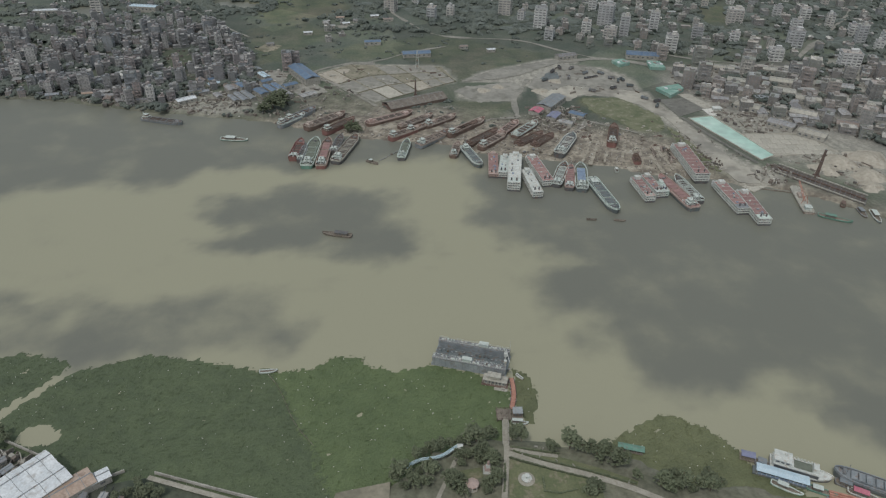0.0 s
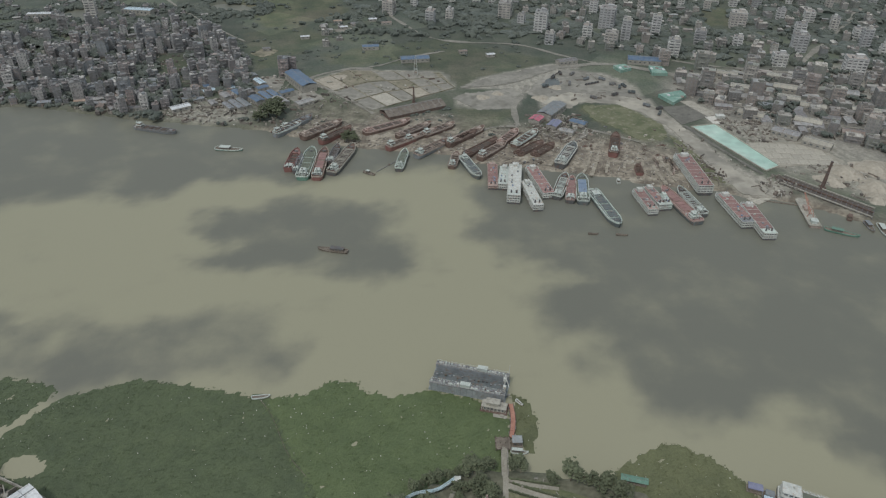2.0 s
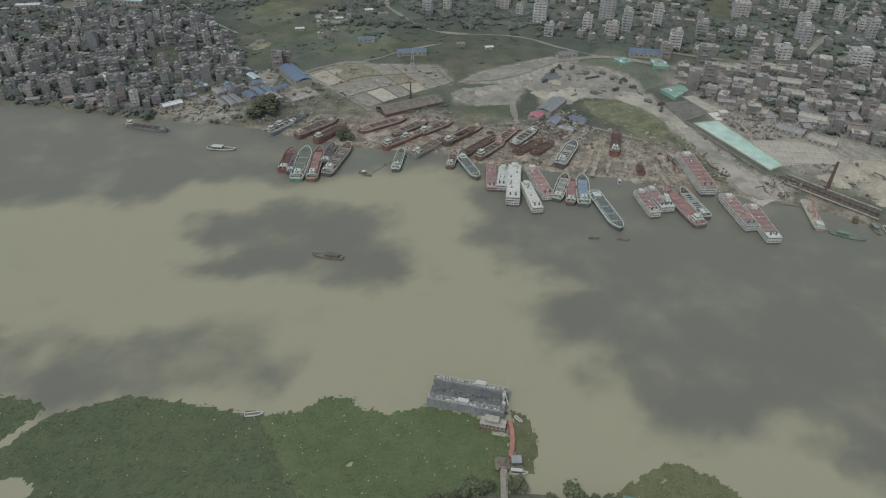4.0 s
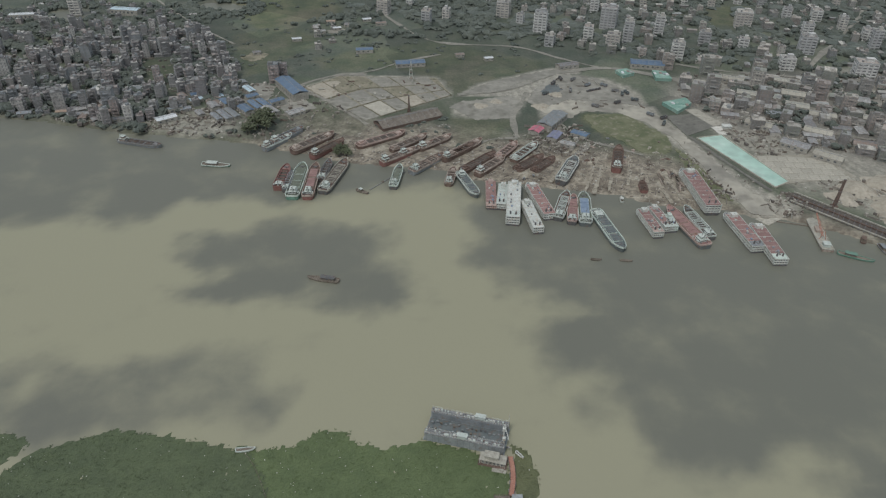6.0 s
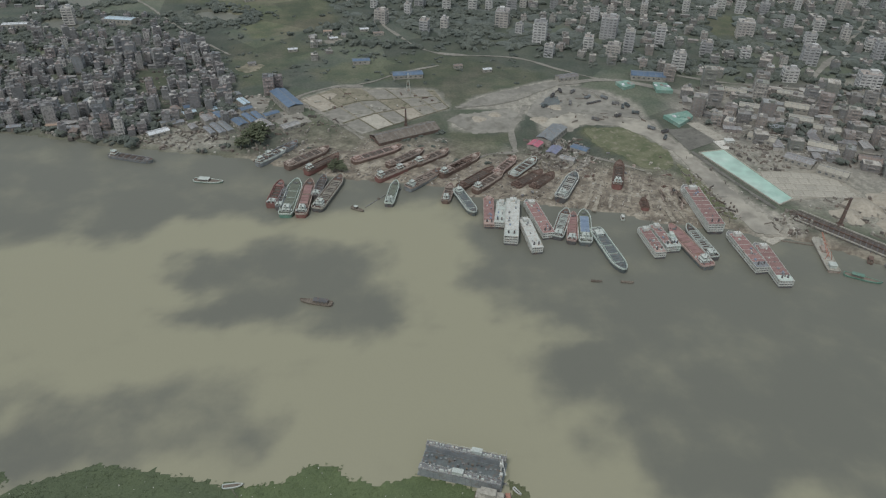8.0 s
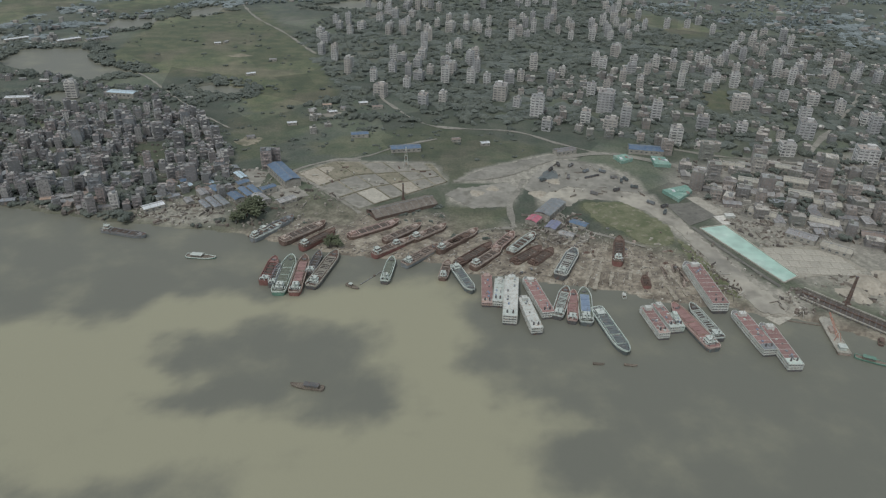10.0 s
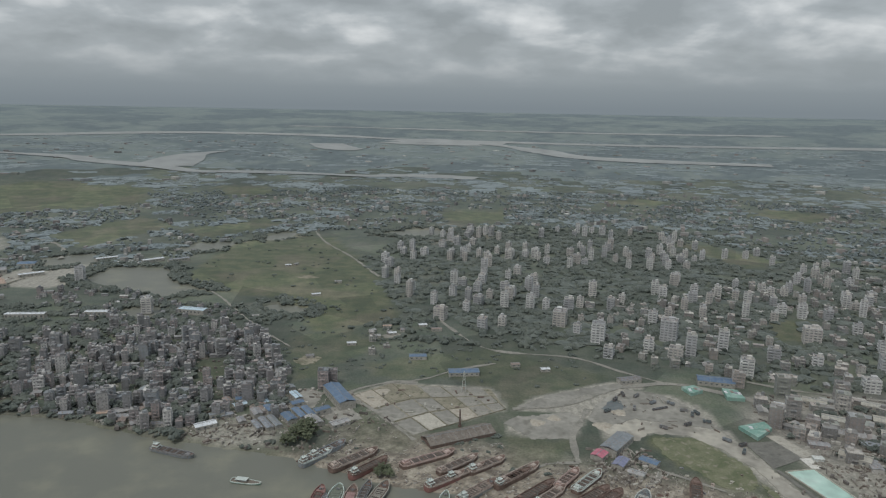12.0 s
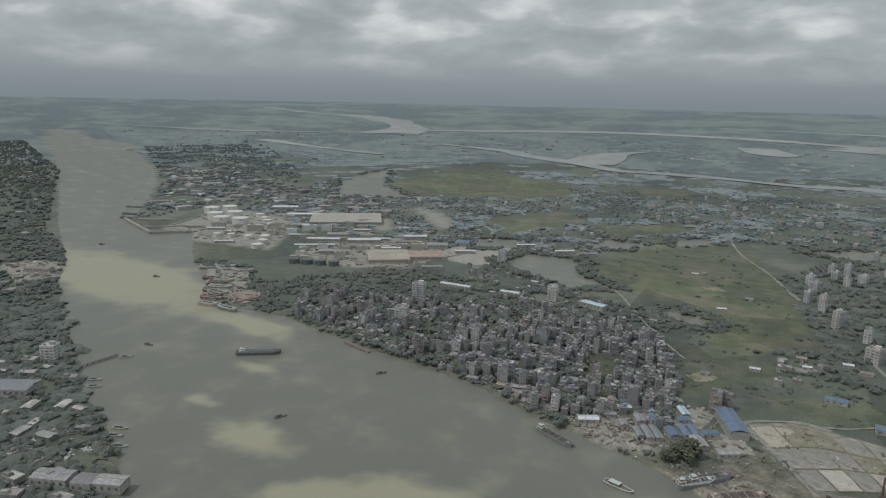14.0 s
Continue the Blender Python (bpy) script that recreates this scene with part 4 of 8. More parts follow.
    ob = thing("rusty_hull", x, y, z, turn, label, "ship hull", "hulls on the slipway")
    h = hull_parts(ob, L, W, H, hull, rim, "rust", rail=0.5)
    well = part("open_hold", Shape().ring(-0.02 * L, 0, H - 0.03, L * 0.66, W * 0.78, 0.7, 0.2), rim, ob)
    # The hold has no depth; its shade is painted as a dark plate.
    part("hold_shade", Shape().box(-0.02 * L, 0, H - 0.01, L * 0.66 - 0.4, W * 0.78 - 0.4, 0.05), floor, well, "dark open hold, its shade painted on a plate")
    for i in range(ribs):
        cx = -0.02 * L + (i - (ribs - 1) / 2) * L * 0.62 / ribs
        part("frame", Shape().box(cx, 0, H + 0.2, 0.2 if i % 3 else 0.7, W * 0.78 - 0.4, 0.35), "rust" if i % 2 else rim, well)
    if cabin:
        wheelhouse(ob, -0.38 * L, H, 5.5, W * 0.62, "rust_pale", 2, "pale_hatch")
    else:
        part("engine_casing", Shape().box(-0.40 * L, 0, H, 0.11 * L, W * 0.5, 1.6).box(-0.40 * L, 0, H + 1.6, 0.06 * L, W * 0.3, 1.3), rim, ob)
    part("forecastle", Shape().box(0.36 * L, 0, h(0.86) - 0.2, 0.10 * L, W * 0.45, 1.0, taper=0.85), rim, ob)
    return ob


def launch(x, y, turn, L, W, label, decks=3, roof="red_deck", wall="white_paint", z=0.0, hull="hull_dark", aft_roof=None):
    """A river passenger launch: long open-sided decks over a shallow hull."""
    ob = thing("passenger_launch", x, y, z, turn, label, "passenger launch", "launches along the bank")
    H, fl, W = 1.1, 1.95, W * 0.88
    hull_parts(ob, L, W, H, hull, wall, "steel", stern=0.93, bow=0.15, rail=0.5, sheer=0.9)
    a, b = -0.49 * L, 0.37 * L
    for k in range(decks):
        zz, e = H + k * fl, b - k * 0.03 * L
        story = part("deck_house", Shape().box((a + e) / 2 + 0.6, 0, zz, e - a - 1.6, W - 2.6, fl - 0.25), "grey_paint", ob, "shaded cabins behind the side gallery")
        n = int((e - a) / 3.2)
        for side in (-1, 1):
            rail = Shape().box((a + e) / 2, side * (W / 2 - 0.12), zz + 0.05, e - a, 0.14, 0.85)
            for i in range(n + 1):
                rail.box(a + (e - a) * i / n, side * (W / 2 - 0.12), zz, 0.34, 0.2, fl - 0.2)
            part("gallery", rail, wall, story)
        back = Shape().box(a + 0.1, 0, zz + 0.05, 0.16, W - 0.3, 0.8)
        for i in range(6):
            back.box(a + 0.1, -W / 2 + 0.3 + (W - 0.6) * i / 5, zz, 0.25, 0.38, fl - 0.2)
        part("stern_gallery", back, wall, story)
        # Dark panel painted as the shade inside the stern gallery.
        part("stern_shade", Shape().box(a + 0.5, 0, zz + 0.1, 0.2, W - 1.2, fl - 0.5), "glass_dark", story)
        part("floor_slab", Shape().box((a + e) / 2, 0, zz + fl - 0.2, e - a + 0.5, W + 0.25, 0.22), wall, ob)
    top = H + decks * fl + 0.02
    e = b - (decks - 1) * 0.03 * L
    cut = a + (e - a) * (0.16 if aft_roof else 0.0)
    part("roof", Shape().box((cut + e) / 2, 0, top, e - cut - 0.3, W - 0.5, 0.14), roof, ob)
    if aft_roof:
        part("roof", Shape().box((a + cut) / 2, 0, top, cut - a - 0.3, W - 0.5, 0.12), aft_roof, ob, "paler open roof aft")
    part("roof_rim", Shape().ring((a + e) / 2, 0, top, e - a + 0.4, W + 0.1, 0.35, 0.2), wall, ob)
    rng = random.Random(int(x * 7 + y))
    for i in range(int(L / 7)):
        part("roof_seam", Shape().box(cut + (e - cut) * (i + 0.5) / int(L / 7), 0, top + 0.13, 0.22, W - 0.7, 0.05), wall, ob)
    for i in range(9):
        s = rng.uniform(0.08, 0.92)
        part("roof_box", Shape().box(a + (e - a) * s, rng.uniform(-0.25, 0.25) * W, top + 0.14, rng.uniform(0.7, 2.2), rng.uniform(0.6, 1.5), rng.uniform(0.3, 0.8), taper=0.9), rng.choice(("white_paint", "pale_hatch", "grey_paint", "steel", "blue_tarp")), ob)
    for s in (-1, 1):
        part("funnel", Shape().drum(a + 3.4, s * W * 0.2, top, top + 2.2, 0.65, 0.5, 10), "hull_dark", ob)
    house = part("wheelhouse", Shape().box(e - 2.6, 0, top + 0.14, 3.6, W * 0.5, 2.2), wall, ob)
    part("window", Shape().box(e - 0.78, 0, top + 1.1, 0.1, W * 0.42, 0.8), "glass_dark", house)
    part("mast", Shape().beam((e - 3, 0, top + 2.3), (e - 3, 0, top + 6), 0.14), "steel", ob)
    part("windlass", Shape().box(0.43 * L, 0, H + 0.3, 1.0, 1.8, 0.7), "steel", ob)
    return ob


def small_boat(x, y, turn, L, W, label, hull="wood", rim="wood", roof=None, cabin=0.4, z=0.0, group="small boats"):
    ob = thing("river_boat", x, y, z, turn, label, "boat", group)
    hull_parts(ob, L, W, 0.55 + 0.02 * L, hull, rim, "wood", stern=0.45, bow=0.42, draft=0.5, rail=0.22, sheer=0.7)
    if roof:
        h = 0.55 + 0.02 * L
        cab = part("cabin", Shape().box(-0.14 * L, 0, h, cabin * L, W * 0.66, 1.7), "wood", ob)
        for s in (-1, 1):
            for i in range(3):
                part("window", Shape().box(-0.14 * L + (i - 1) * cabin * L * 0.28, s * (W * 0.33 + 0.01), h + 0.7, cabin * L * 0.15, 0.06, 0.6), "glass_dark", cab)
        part("roof", Shape().box(-0.14 * L, 0, h + 1.7, cabin * L + 0.5, W * 0.78, 0.14), roof, ob)
    part("thwart", Shape().box(0.2 * L, 0, 0.55 + 0.02 * L, 0.3, W * 0.8, 0.12), "wood", ob)
    return ob


WG = "green-and-white cargo ship with pale hatch covers, moored"
cargo_ship(-99, 499, 89, 50, 10.5, "hull_green", "green_white", "pale_hatch", "deck_green", WG.replace("pale hatch", "dark green hatch"), 3)
cargo_ship(-88.5, 499, 90, 50, 9, "hull_red", "rust_pale", "rust", "red_deck", "red cargo ship with red hatches, moored", 2, "pale_hatch")
cargo_ship(-111, 504, 87, 34, 8, "hull_red", "hull_red", "red_deck", "hold", "small red coaster with a dark open hold, its shade painted on a plate", 1, "hull_red", True, tiers=1)
cargo_ship(-105.5, 497, 88, 26, 5, "hull_dark", "grey_paint", "steel", "hold", "narrow dark lighter between two ships", 1, "grey_paint", True, tiers=1)
cargo_ship(-80.5, 515, 83, 30, 6.5, "hull_dark", "steel", "rust", "hold", "weathered dark coaster in a raft of ships", 1, "pale_hatch", True, tiers=1)
cargo_ship(-72.5, 507, 76, 51, 9.5, "hull_dark", "beige", "rust", "hold", "cargo ship with cream rails and empty open holds, in a raft", 3, "pale_hatch", True)
cargo_ship(-26, 506, 83, 33, 7, "hull_dark", "green_white", "pale_hatch", "deck_green", "small pale green coaster lying off the mud", 1, "green_white")
cargo_ship(-3, 527, 49, 38, 8.5, "grey_paint", "rust_pale", "rust", "hold", "grey coaster grounded on the mud with an open hold", 2, "pale_hatch", True, z=0.5)
cargo_ship(27.5, 495, -71, 37, 8, "blue_grey", "pale_hatch", "blue_grey", "blue_grey", "blue-grey coaster moored at the slipway", 2, "pale_hatch")
cargo_ship(93, 466, 71, 37, 8.5, "hull_dark", "pale_hatch", "rust", "hold", "cargo ship with cream rails and open holds", 3, "pale_hatch", True, tiers=1)
cargo_ship(99.5, 461, 79, 36, 7.2, "hull_dark", "pink_deck", "red_deck", "red_deck", "small cargo ship with brick-red hatches", 2, "pink_deck", tiers=1)
cargo_ship(108, 462, 82, 41, 9.5, "blue_grey", "pale_hatch", "pale_hatch", "blue_tarp", "cargo ship with a blue sheeted hold", 1, "pale_hatch")
cargo_ship(119.5, 435, -79, 50, 9.5, "blue_grey", "green_white", "blue_grey", "blue_grey", "long blue-grey cargo ship with flat hatches", 3, "pale_hatch", tiers=1)
cargo_ship(105, 516, 65, 42, 10, "hull_dark", "white_paint", "blue_grey", "hold", "white-railed cargo ship hauled out on the slipway", 2, "white_paint", True, z=1.3, H=3.2)
cargo_ship(173.5, 440, 104, 50, 10, "blue_grey", "pink_deck", "red_deck", "red_deck", "cargo ship with a long red deck, moored off the bank", 2, "pale_hatch")
cargo_ship(183, 445, 100, 39, 8, "hull_dark", "pale_hatch", "hold", "hold", "cargo ship with a long black open hold", 2, "pale_hatch", True, tiers=1)
launch(43.5, 483, 87, 41, 8.5, "red-brown passenger launch moored among others", 1, "red_deck", "pink_deck", aft_roof="pink_deck")
launch(51.5, 479, 82, 34, 8, "pale grey passenger launch with a flat roof", 2, "pale_hatch", "white_paint")
launch(59, 472, 83, 60, 10.8, "large white passenger launch with a white roof", 3, "white_paint", "white_paint", aft_roof="pale_hatch")
launch(77, 474, 101, 50, 10, "white passenger launch with a red roof", 2, "red_deck", "white_paint")
launch(69, 453, 98, 42, 8.6, "white passenger launch moored beside a larger one", 2, "white_paint", "white_paint")
launch(196, 489, 92, 64, 13, "big passenger launch with a red roof, hauled up the bank", 3, "red_deck", "white_paint", z=0.9)
launch(149, 445, 98, 35, 8.5, "small passenger launch with a red roof", 2, "red_deck", "white_paint", aft_roof="pink_deck")
launch(157.5, 450, 100, 32, 8, "red-roofed passenger launch in a raft of ships", 2, "red_deck", "white_paint", aft_roof="pale_hatch")
launch(163.5, 444, 92, 18, 6, "small pale green launch alongside", 2, "pale_hatch", "green_white")
launch(209.5, 435, 96, 47, 10.5, "white passenger launch with a long red roof", 2, "red_deck", "white_paint", aft_roof="grey_paint")
launch(220.5, 421, 91, 47, 10.5, "white passenger launch with a red roof and green stern", 2, "red_deck", "white_paint", aft_roof="green_white")
hulk(-119, 572, 54, 36, 8.5, "grey hull hauled out beside dark trees", "grey_paint", "grey_paint", cabin=True)
hulk(-125, 561, 52, 30, 7.5, "weathered grey hull with a pale cabin", "grey_paint", "pale_hatch", z=0.3, cabin=True)
hulk(-96, 561, 47, 44, 10, "long red-brown hull under repair", "rust", "rust_pale")
hulk(-83, 550, 51, 36, 8, "rust-red hull with a pale cabin", "hull_red", "rust", cabin=True)
hulk(-41, 567, 35, 47, 9, "long pinkish hull lying along the mud", "rust", "pink_deck")
hulk(-26, 538, 42, 35, 8, "rust-red ship with a cabin aft, on the mud", "hull_red", "rust_pale", cabin=True, z=0.4)
hulk(-18, 561, 45, 40, 8, "brown rusty hull with open frames")
hulk(-12, 550, 43, 36, 6.5, "narrow brown hull among others", cabin=True)
hulk(3, 562, 42, 36, 8.5, "brown hull with a pale cabin", cabin=True)
hulk(27, 552, 46, 42, 8.5, "brown rusty hull on the slipway")
hulk(22, 545, 45, 36, 7.5, "dark rusty hull on the slipway", "rust", "rust", cabin=True)
hulk(37, 530, 48, 42, 8.5, "flat rusty barge on the slipway", "rust", "rust", H=2.2)
hulk(46, 523, 50, 36, 8, "half-built hull with a cabin", "rust", "rust_pale", cabin=True)
hulk(61, 548, 57, 32, 8, "rusty hull high on the mud", "rust", "pink_deck")
hulk(75, 546, 53, 37, 8.5, "hull with pale rails on the slipway", "rust", "pale_hatch")
hulk(77, 530, 45, 34, 9.5, "flat brown barge being built", "rust", "rust", H=1.6)
hulk(88, 528, 50, 30, 9, "low rusty pontoon on the mud", "rust", "rust", H=1.2)
hulk(147, 534, 75, 40, 8.5, "tall red hull under construction", "hull_red", "rust", z=1.2, H=4.2, cabin=True)
hulk(15, 507, 79, 25, 7, "brown tug with a cabin, grounded", "rust", "rust_pale", z=0.1, cabin=True, H=2.4)
hulk(157, 492, 85, 13, 6, "rust-red pontoon hull on the bank", "hull_red", "rust", z=1.2, H=2.0, ribs=5)
hulk(-236, 560, -16, 40, 8, "grey-green work barge on the shore", "grey_paint", "steel", z=0.0, cabin=True, H=1.8)
cargo_ship(-563, 524, 45, 46, 9, "hull_dark", "steel", "blue_grey", "blue_grey", "dark laden cargo ship under way upstream", 3, "pale_hatch")
small_boat(-166, 525, -7, 23, 6, "green workboat with a pale cabin", "hull_green", "green_white", "pale_hatch", 0.35)
small_boat(-65, 381, 169, 20, 4.6, "wooden ferry boat with a canopy in midstream", "wood", "wood", "hull_dark", 0.42)
small_boat(-50, 486, -32, 11, 3.2, "small dredging pontoon with a pump", "hull_dark", "wood", "pale_hatch", 0.2)
small_boat(105, 403, -5, 7, 1.5, "slim dark rowing boat adrift")
small_boat(124, 402, -8, 8, 1.5, "slim dark rowing boat by a ship")
small_boat(138, 477, 85, 7, 2.6, "pale launch tender by the bank", "green_white", "white_paint", "white_paint", 0.4)
small_boat(274, 407, -28, 22, 4.6, "long turquoise boat with a cabin", "hull_green", "hull_green", "hull_green", 0.3)
small_boat(297, 415, -94, 14, 4, "moored wooden boat with canopy", "wood", "steel", "grey_paint", 0.4)
small_boat(304, 410, -100, 18, 4.5, "moored grey boat with cabin", "grey_paint", "pale_hatch", "pale_hatch", 0.4)
small_boat(312, 402, -100, 18, 4.5, "moored blue-grey boat with cabin", "blue_grey", "pale_hatch", "grey_paint", 0.4)
small_boat(290, 428, 60, 12, 3.5, "rusty boat on the mud", "rust", "rust", "rust", 0.4)
for bx, by, t in ((-930, 623, 30), (-671, 464, 20), (-431, 568, 60), (-430, 444, 70), (-1207, 680, 40), (-1700, 900, 25)):
    small_boat(bx, by, t, 11, 2.6, "small wooden river boat", "wood", "wood", "wood", 0.35)


def crane_barge(x, y, turn):
    ob = thing("crane_barge", x, y, 0, turn, "cream dredging barge with a lattice boom, moored at the jetty", "barge")
    hull_parts(ob, 40, 8, 1.4, "rust_pale", "beige", "beige", stern=0.95, bow=0.1, rail=0.3, sheer=0.2)
    part("cabin", Shape().box(-15, 0, 1.4, 4, 4, 2.2).box(-15, 0, 3.6, 4.8, 4.8, 0.2), "pale_hatch", ob)
    boom = Shape()
    for s in (-0.6, 0.6):
        boom.beam((-6, s, 3), (14, s * 0.5, 9), 0.3)
    for i in range(10):
        boom.beam((-6 + 2 * i, -0.6 + 0.03 * i, 3 + 0.6 * i), (-4 + 2 * i, 0.6 - 0.03 * i, 3.6 + 0.6 * i), 0.16)
    part("boom", boom, "orange_red", ob)
    part("gantry", Shape().beam((-7, -2, 1.4), (-6, -0.5, 7), 0.3).beam((-7, 2, 1.4), (-6, 0.5, 7), 0.3).beam((-6, 0, 7), (14, 0, 9), 0.1), "orange_red", ob)
    part("pump_house", Shape().box(4, 0, 1.4, 6, 3.6, 1.8), "rust_pale", ob)
    return ob


crane_barge(262, 433, 81)
pipe = whole("dredge_pipe", Shape().beam((-45, 489, 0.15), (-32, 506, 0.15), 0.5).beam((-32, 506, 0.15), (-20, 516, 0.4), 0.5).drum(-36, 501, -0.2, 0.9, 1.2, 0.9, 10, 1), ("steel", "wood"), "floating discharge pipe with a buoy", "pipe")

# Offcuts, blocks and planks strewn between the hulls.
rng = random.Random(19)
strewn = Shape()
for i in range(3000):
    x, y = rng.uniform(-125, 215), rng.uniform(470, 600)
    b = -into(np.array([x]), np.array([y]), RIVER)[0]
    if 3 < b < 85 and not any(into(np.array([x]), np.array([y]), o)[0] > 0 for o in SANDS + LAWNS):
        k = rng.random()
        sx, sy, sz = (rng.uniform(1.8, 5), rng.uniform(0.2, 0.5), rng.uniform(0.1, 0.3)) if k < 0.6 else (rng.uniform(0.5, 2.0), rng.uniform(0.5, 1.4), rng.uniform(0.2, 0.9))
        strewn.box(x, y, min(1.3, b / 25 * 1.6 - 0.2), sx, sy, sz + 0.15, 0, (68 if x > 90 else 46) + rng.choice((0, 0, 0, 0, 90)) + rng.uniform(-12, 12), 0.92)
whole("yard_debris", strewn, "debris", "planks, blocks and offcuts strewn over the mud", "debris", "scrap in the shipyard", "stuff")

# ---- trees ----
def crown_shape(r, seed, clumps=170, tall=0.8):
    rng = random.Random(seed)
    sh = Shape()
    lobes = [(Vector((rng.uniform(-0.5, 0.5) * r, rng.uniform(-0.5, 0.5) * r, rng.uniform(0.0, 0.9) * r * tall)), rng.uniform(0.38, 0.62) * r) for _ in range(8)]
    for i in range(clumps):
        c, k = lobes[i % len(lobes)]
        d = Vector((rng.gauss(0, 1), rng.gauss(0, 1), rng.gauss(0.25, 0.9))).normalized()
        p = c + d * k * rng.uniform(0.7, 1.08)
        s = r * rng.uniform(0.10, 0.19)
        ring = []
        for j in range(5):
            a = j * 1.2566 + rng.uniform(-0.4, 0.4)
            ring.append(p + Vector((math.cos(a), math.sin(a), rng.uniform(-0.35, 0.35))) * s * rng.uniform(0.7, 1.3))
        top, low = p + Vector((rng.uniform(-0.3, 0.3) * s, rng.uniform(-0.3, 0.3) * s, s * rng.uniform(0.4, 0.8))), p - Vector((0, 0, s * rng.uniform(0.3, 0.7)))
        sh.add(ring + [top, low], [(j, (j + 1) % 5, 5) for j in range(5)] + [((j + 1) % 5, j, 6) for j in range(5)])
        for j in range(2):
            q = p + Vector((rng.uniform(-1, 1), rng.uniform(-1, 1), rng.uniform(-0.6, 1))) * s * 1.5
            u, w = Vector((rng.uniform(-1, 1), rng.uniform(-1, 1), rng.uniform(-0.5, 0.5))) * s * 0.5, Vector((rng.uniform(-1, 1), rng.uniform(-1, 1), 0.2)) * s * 0.5
            sh.add([q, q + u, q + u + w, q + w], [(0, 1, 2, 3)])
    return sh


def trunk_shape(h, r, seed):
    rng = random.Random(seed + 50)
    sh = Shape().drum(0, 0, -0.4, h, 0.045 * h + 0.12, 0.10 + 0.02 * h, 8)
    for k in range(5):
        a = k * 1.256 + rng.uniform(-0.4, 0.4)
        sh.beam((0, 0, h * rng.uniform(0.7, 1.0)), (math.cos(a) * r * 0.55, math.sin(a) * r * 0.55, h + r * rng.uniform(0.3, 0.7)), 0.18)
    return sh


TREE_MESH = []
for k, (h, r) in enumerate(((3.0, 4.2), (2.4, 3.2), (3.6, 5.0), (2.0, 2.4))):
    TREE_MESH.append((trunk_shape(h, r, k).mesh("trunk", "bark"), crown_shape(r, k).mesh("crown", "leaf"), h, r))


def tree(x, y, z, kind, size, label, group):
    tm, cm, h, r = TREE_MESH[kind]
    rng = random.Random(int(x * 31 + y * 17))
    ob = thing("tree", x, y, z, rng.uniform(0, 360), label, "tree", group)
    ob.scale = (size, size, size * rng.uniform(0.85, 1.15))
    part("trunk", tm, "bark", ob)
    part("crown", cm, "leaf", ob, at=(0, 0, h))
    return ob


BANK_TREES = [(-10, 200), (-6, 201), (-3, 203), (1, 205), (6, 207), (10, 208), (14, 209), (17, 210), (21, 211), (25, 212), (33, 211), (36, 213), (37, 210), (49, 207), (50, 205), (58, 206), (62, 205), (65, 204),
              (68, 203), (72, 202), (75, 200), (78, 198), (70, 199), (76, 196), (96, 189), (100, 191), (103, 188), (93, 186), (100, 185), (105, 183), (110, 186), (113, 184), (112, 189), (96, 183), (116, 186)]
PARK_TREES = [(9, 199), (12, 200), (16, 201), (19, 201), (23, 200), (25, 199), (18, 198), (22, 198), (24, 196), (10, 196), (-18, 189), (-15, 191), (-12, 189), (-8, 192), (-4, 193), (-2, 192), (-9, 186), (-14, 184), (-5, 187),
              (5, 186), (10, 187), (19, 185), (22, 187), (24, 188), (23, 185), (20, 182), (10, 182), (63, 183), (62, 181), (66, 183), (84, 190)]
rng = random.Random(4)
for i, (x, y) in enumerate(BANK_TREES):
    tree(x, y, 1.3, (1, 3, 1, 0)[i % 4], rng.uniform(0.85, 1.2), "dark green leafy tree on the river bank", "trees on the near bank")
for i, (x, y) in enumerate(PARK_TREES):
    tree(x, y, 1.3, (1, 3, 1, 0)[i % 4], rng.uniform(0.8, 1.15), "dense green tree in the riverside park", "trees in the park")
for x, y in ((-124, 186), (-121, 183), (-117, 181), (-113, 180), (-126, 181), (-120, 179), (-130, 178), (-192, 212), (-189, 209), (-191, 206)):
    tree(x, y, 1.3, 1, rng.uniform(0.7, 1.0), "bushy tree beside the quay wall", "trees by the factory")
for x, y, s in ((-147, 588, 1.5), (-141, 597, 1.7), (-152, 579, 1.3), (-139, 586, 1.4), (-146, 603, 1.2)):
    tree(x, y, 1.2, 2, s, "big dark spreading tree at the water's edge", "trees by the shipyard")
for x, y, s in ((-71, 546, 1.0), (-67, 541, 0.9), (-75, 541, 0.8)):
    tree(x, y, 0.5, 2, s, "round dark tree among the hulls", "trees by the shipyard")

# ---- floating water hyacinth ----
MATS = [[(-86, 255), (-77, 254), (-61, 258), (-53, 265), (-42, 265), (-31, 257), (-21, 255), (-3, 260), (33, 250), (35, 246), (35, 232), (32, 218), (30, 210), (16, 208), (-4, 198), (-18, 185), (-41, 176), (-51, 190), (-58, 206), (-73, 231)],
        [(-200, 223), (-191, 236), (-180, 253), (-151, 265), (-141, 266), (-127, 263), (-89, 256), (-82, 255), (-68, 231), (-53, 206), (-46, 190), (-41, 176), (-70, 173), (-118, 187), (-136, 185), (-192, 202)],
        [(-270, 256), (-221, 263), (-211, 266), (-193, 264), (-182, 258), (-196, 236), (-207, 222), (-270, 190)],
        [(72, 206), (83, 215), (101, 226), (110, 227), (123, 219), (134, 205), (140, 194), (160, 179), (120, 182), (96, 188), (81, 201)],
        [(36.5, 257), (45, 253), (48, 239), (45, 226), (47, 220), (40, 222), (37, 230)]]


def mat_material(name, dark, bright):
    m, n, l, bsdf = shader(name)
    co = n.new("ShaderNodeTexCoord")
    def tex(s, d):
        t = n.new("ShaderNodeTexNoise")
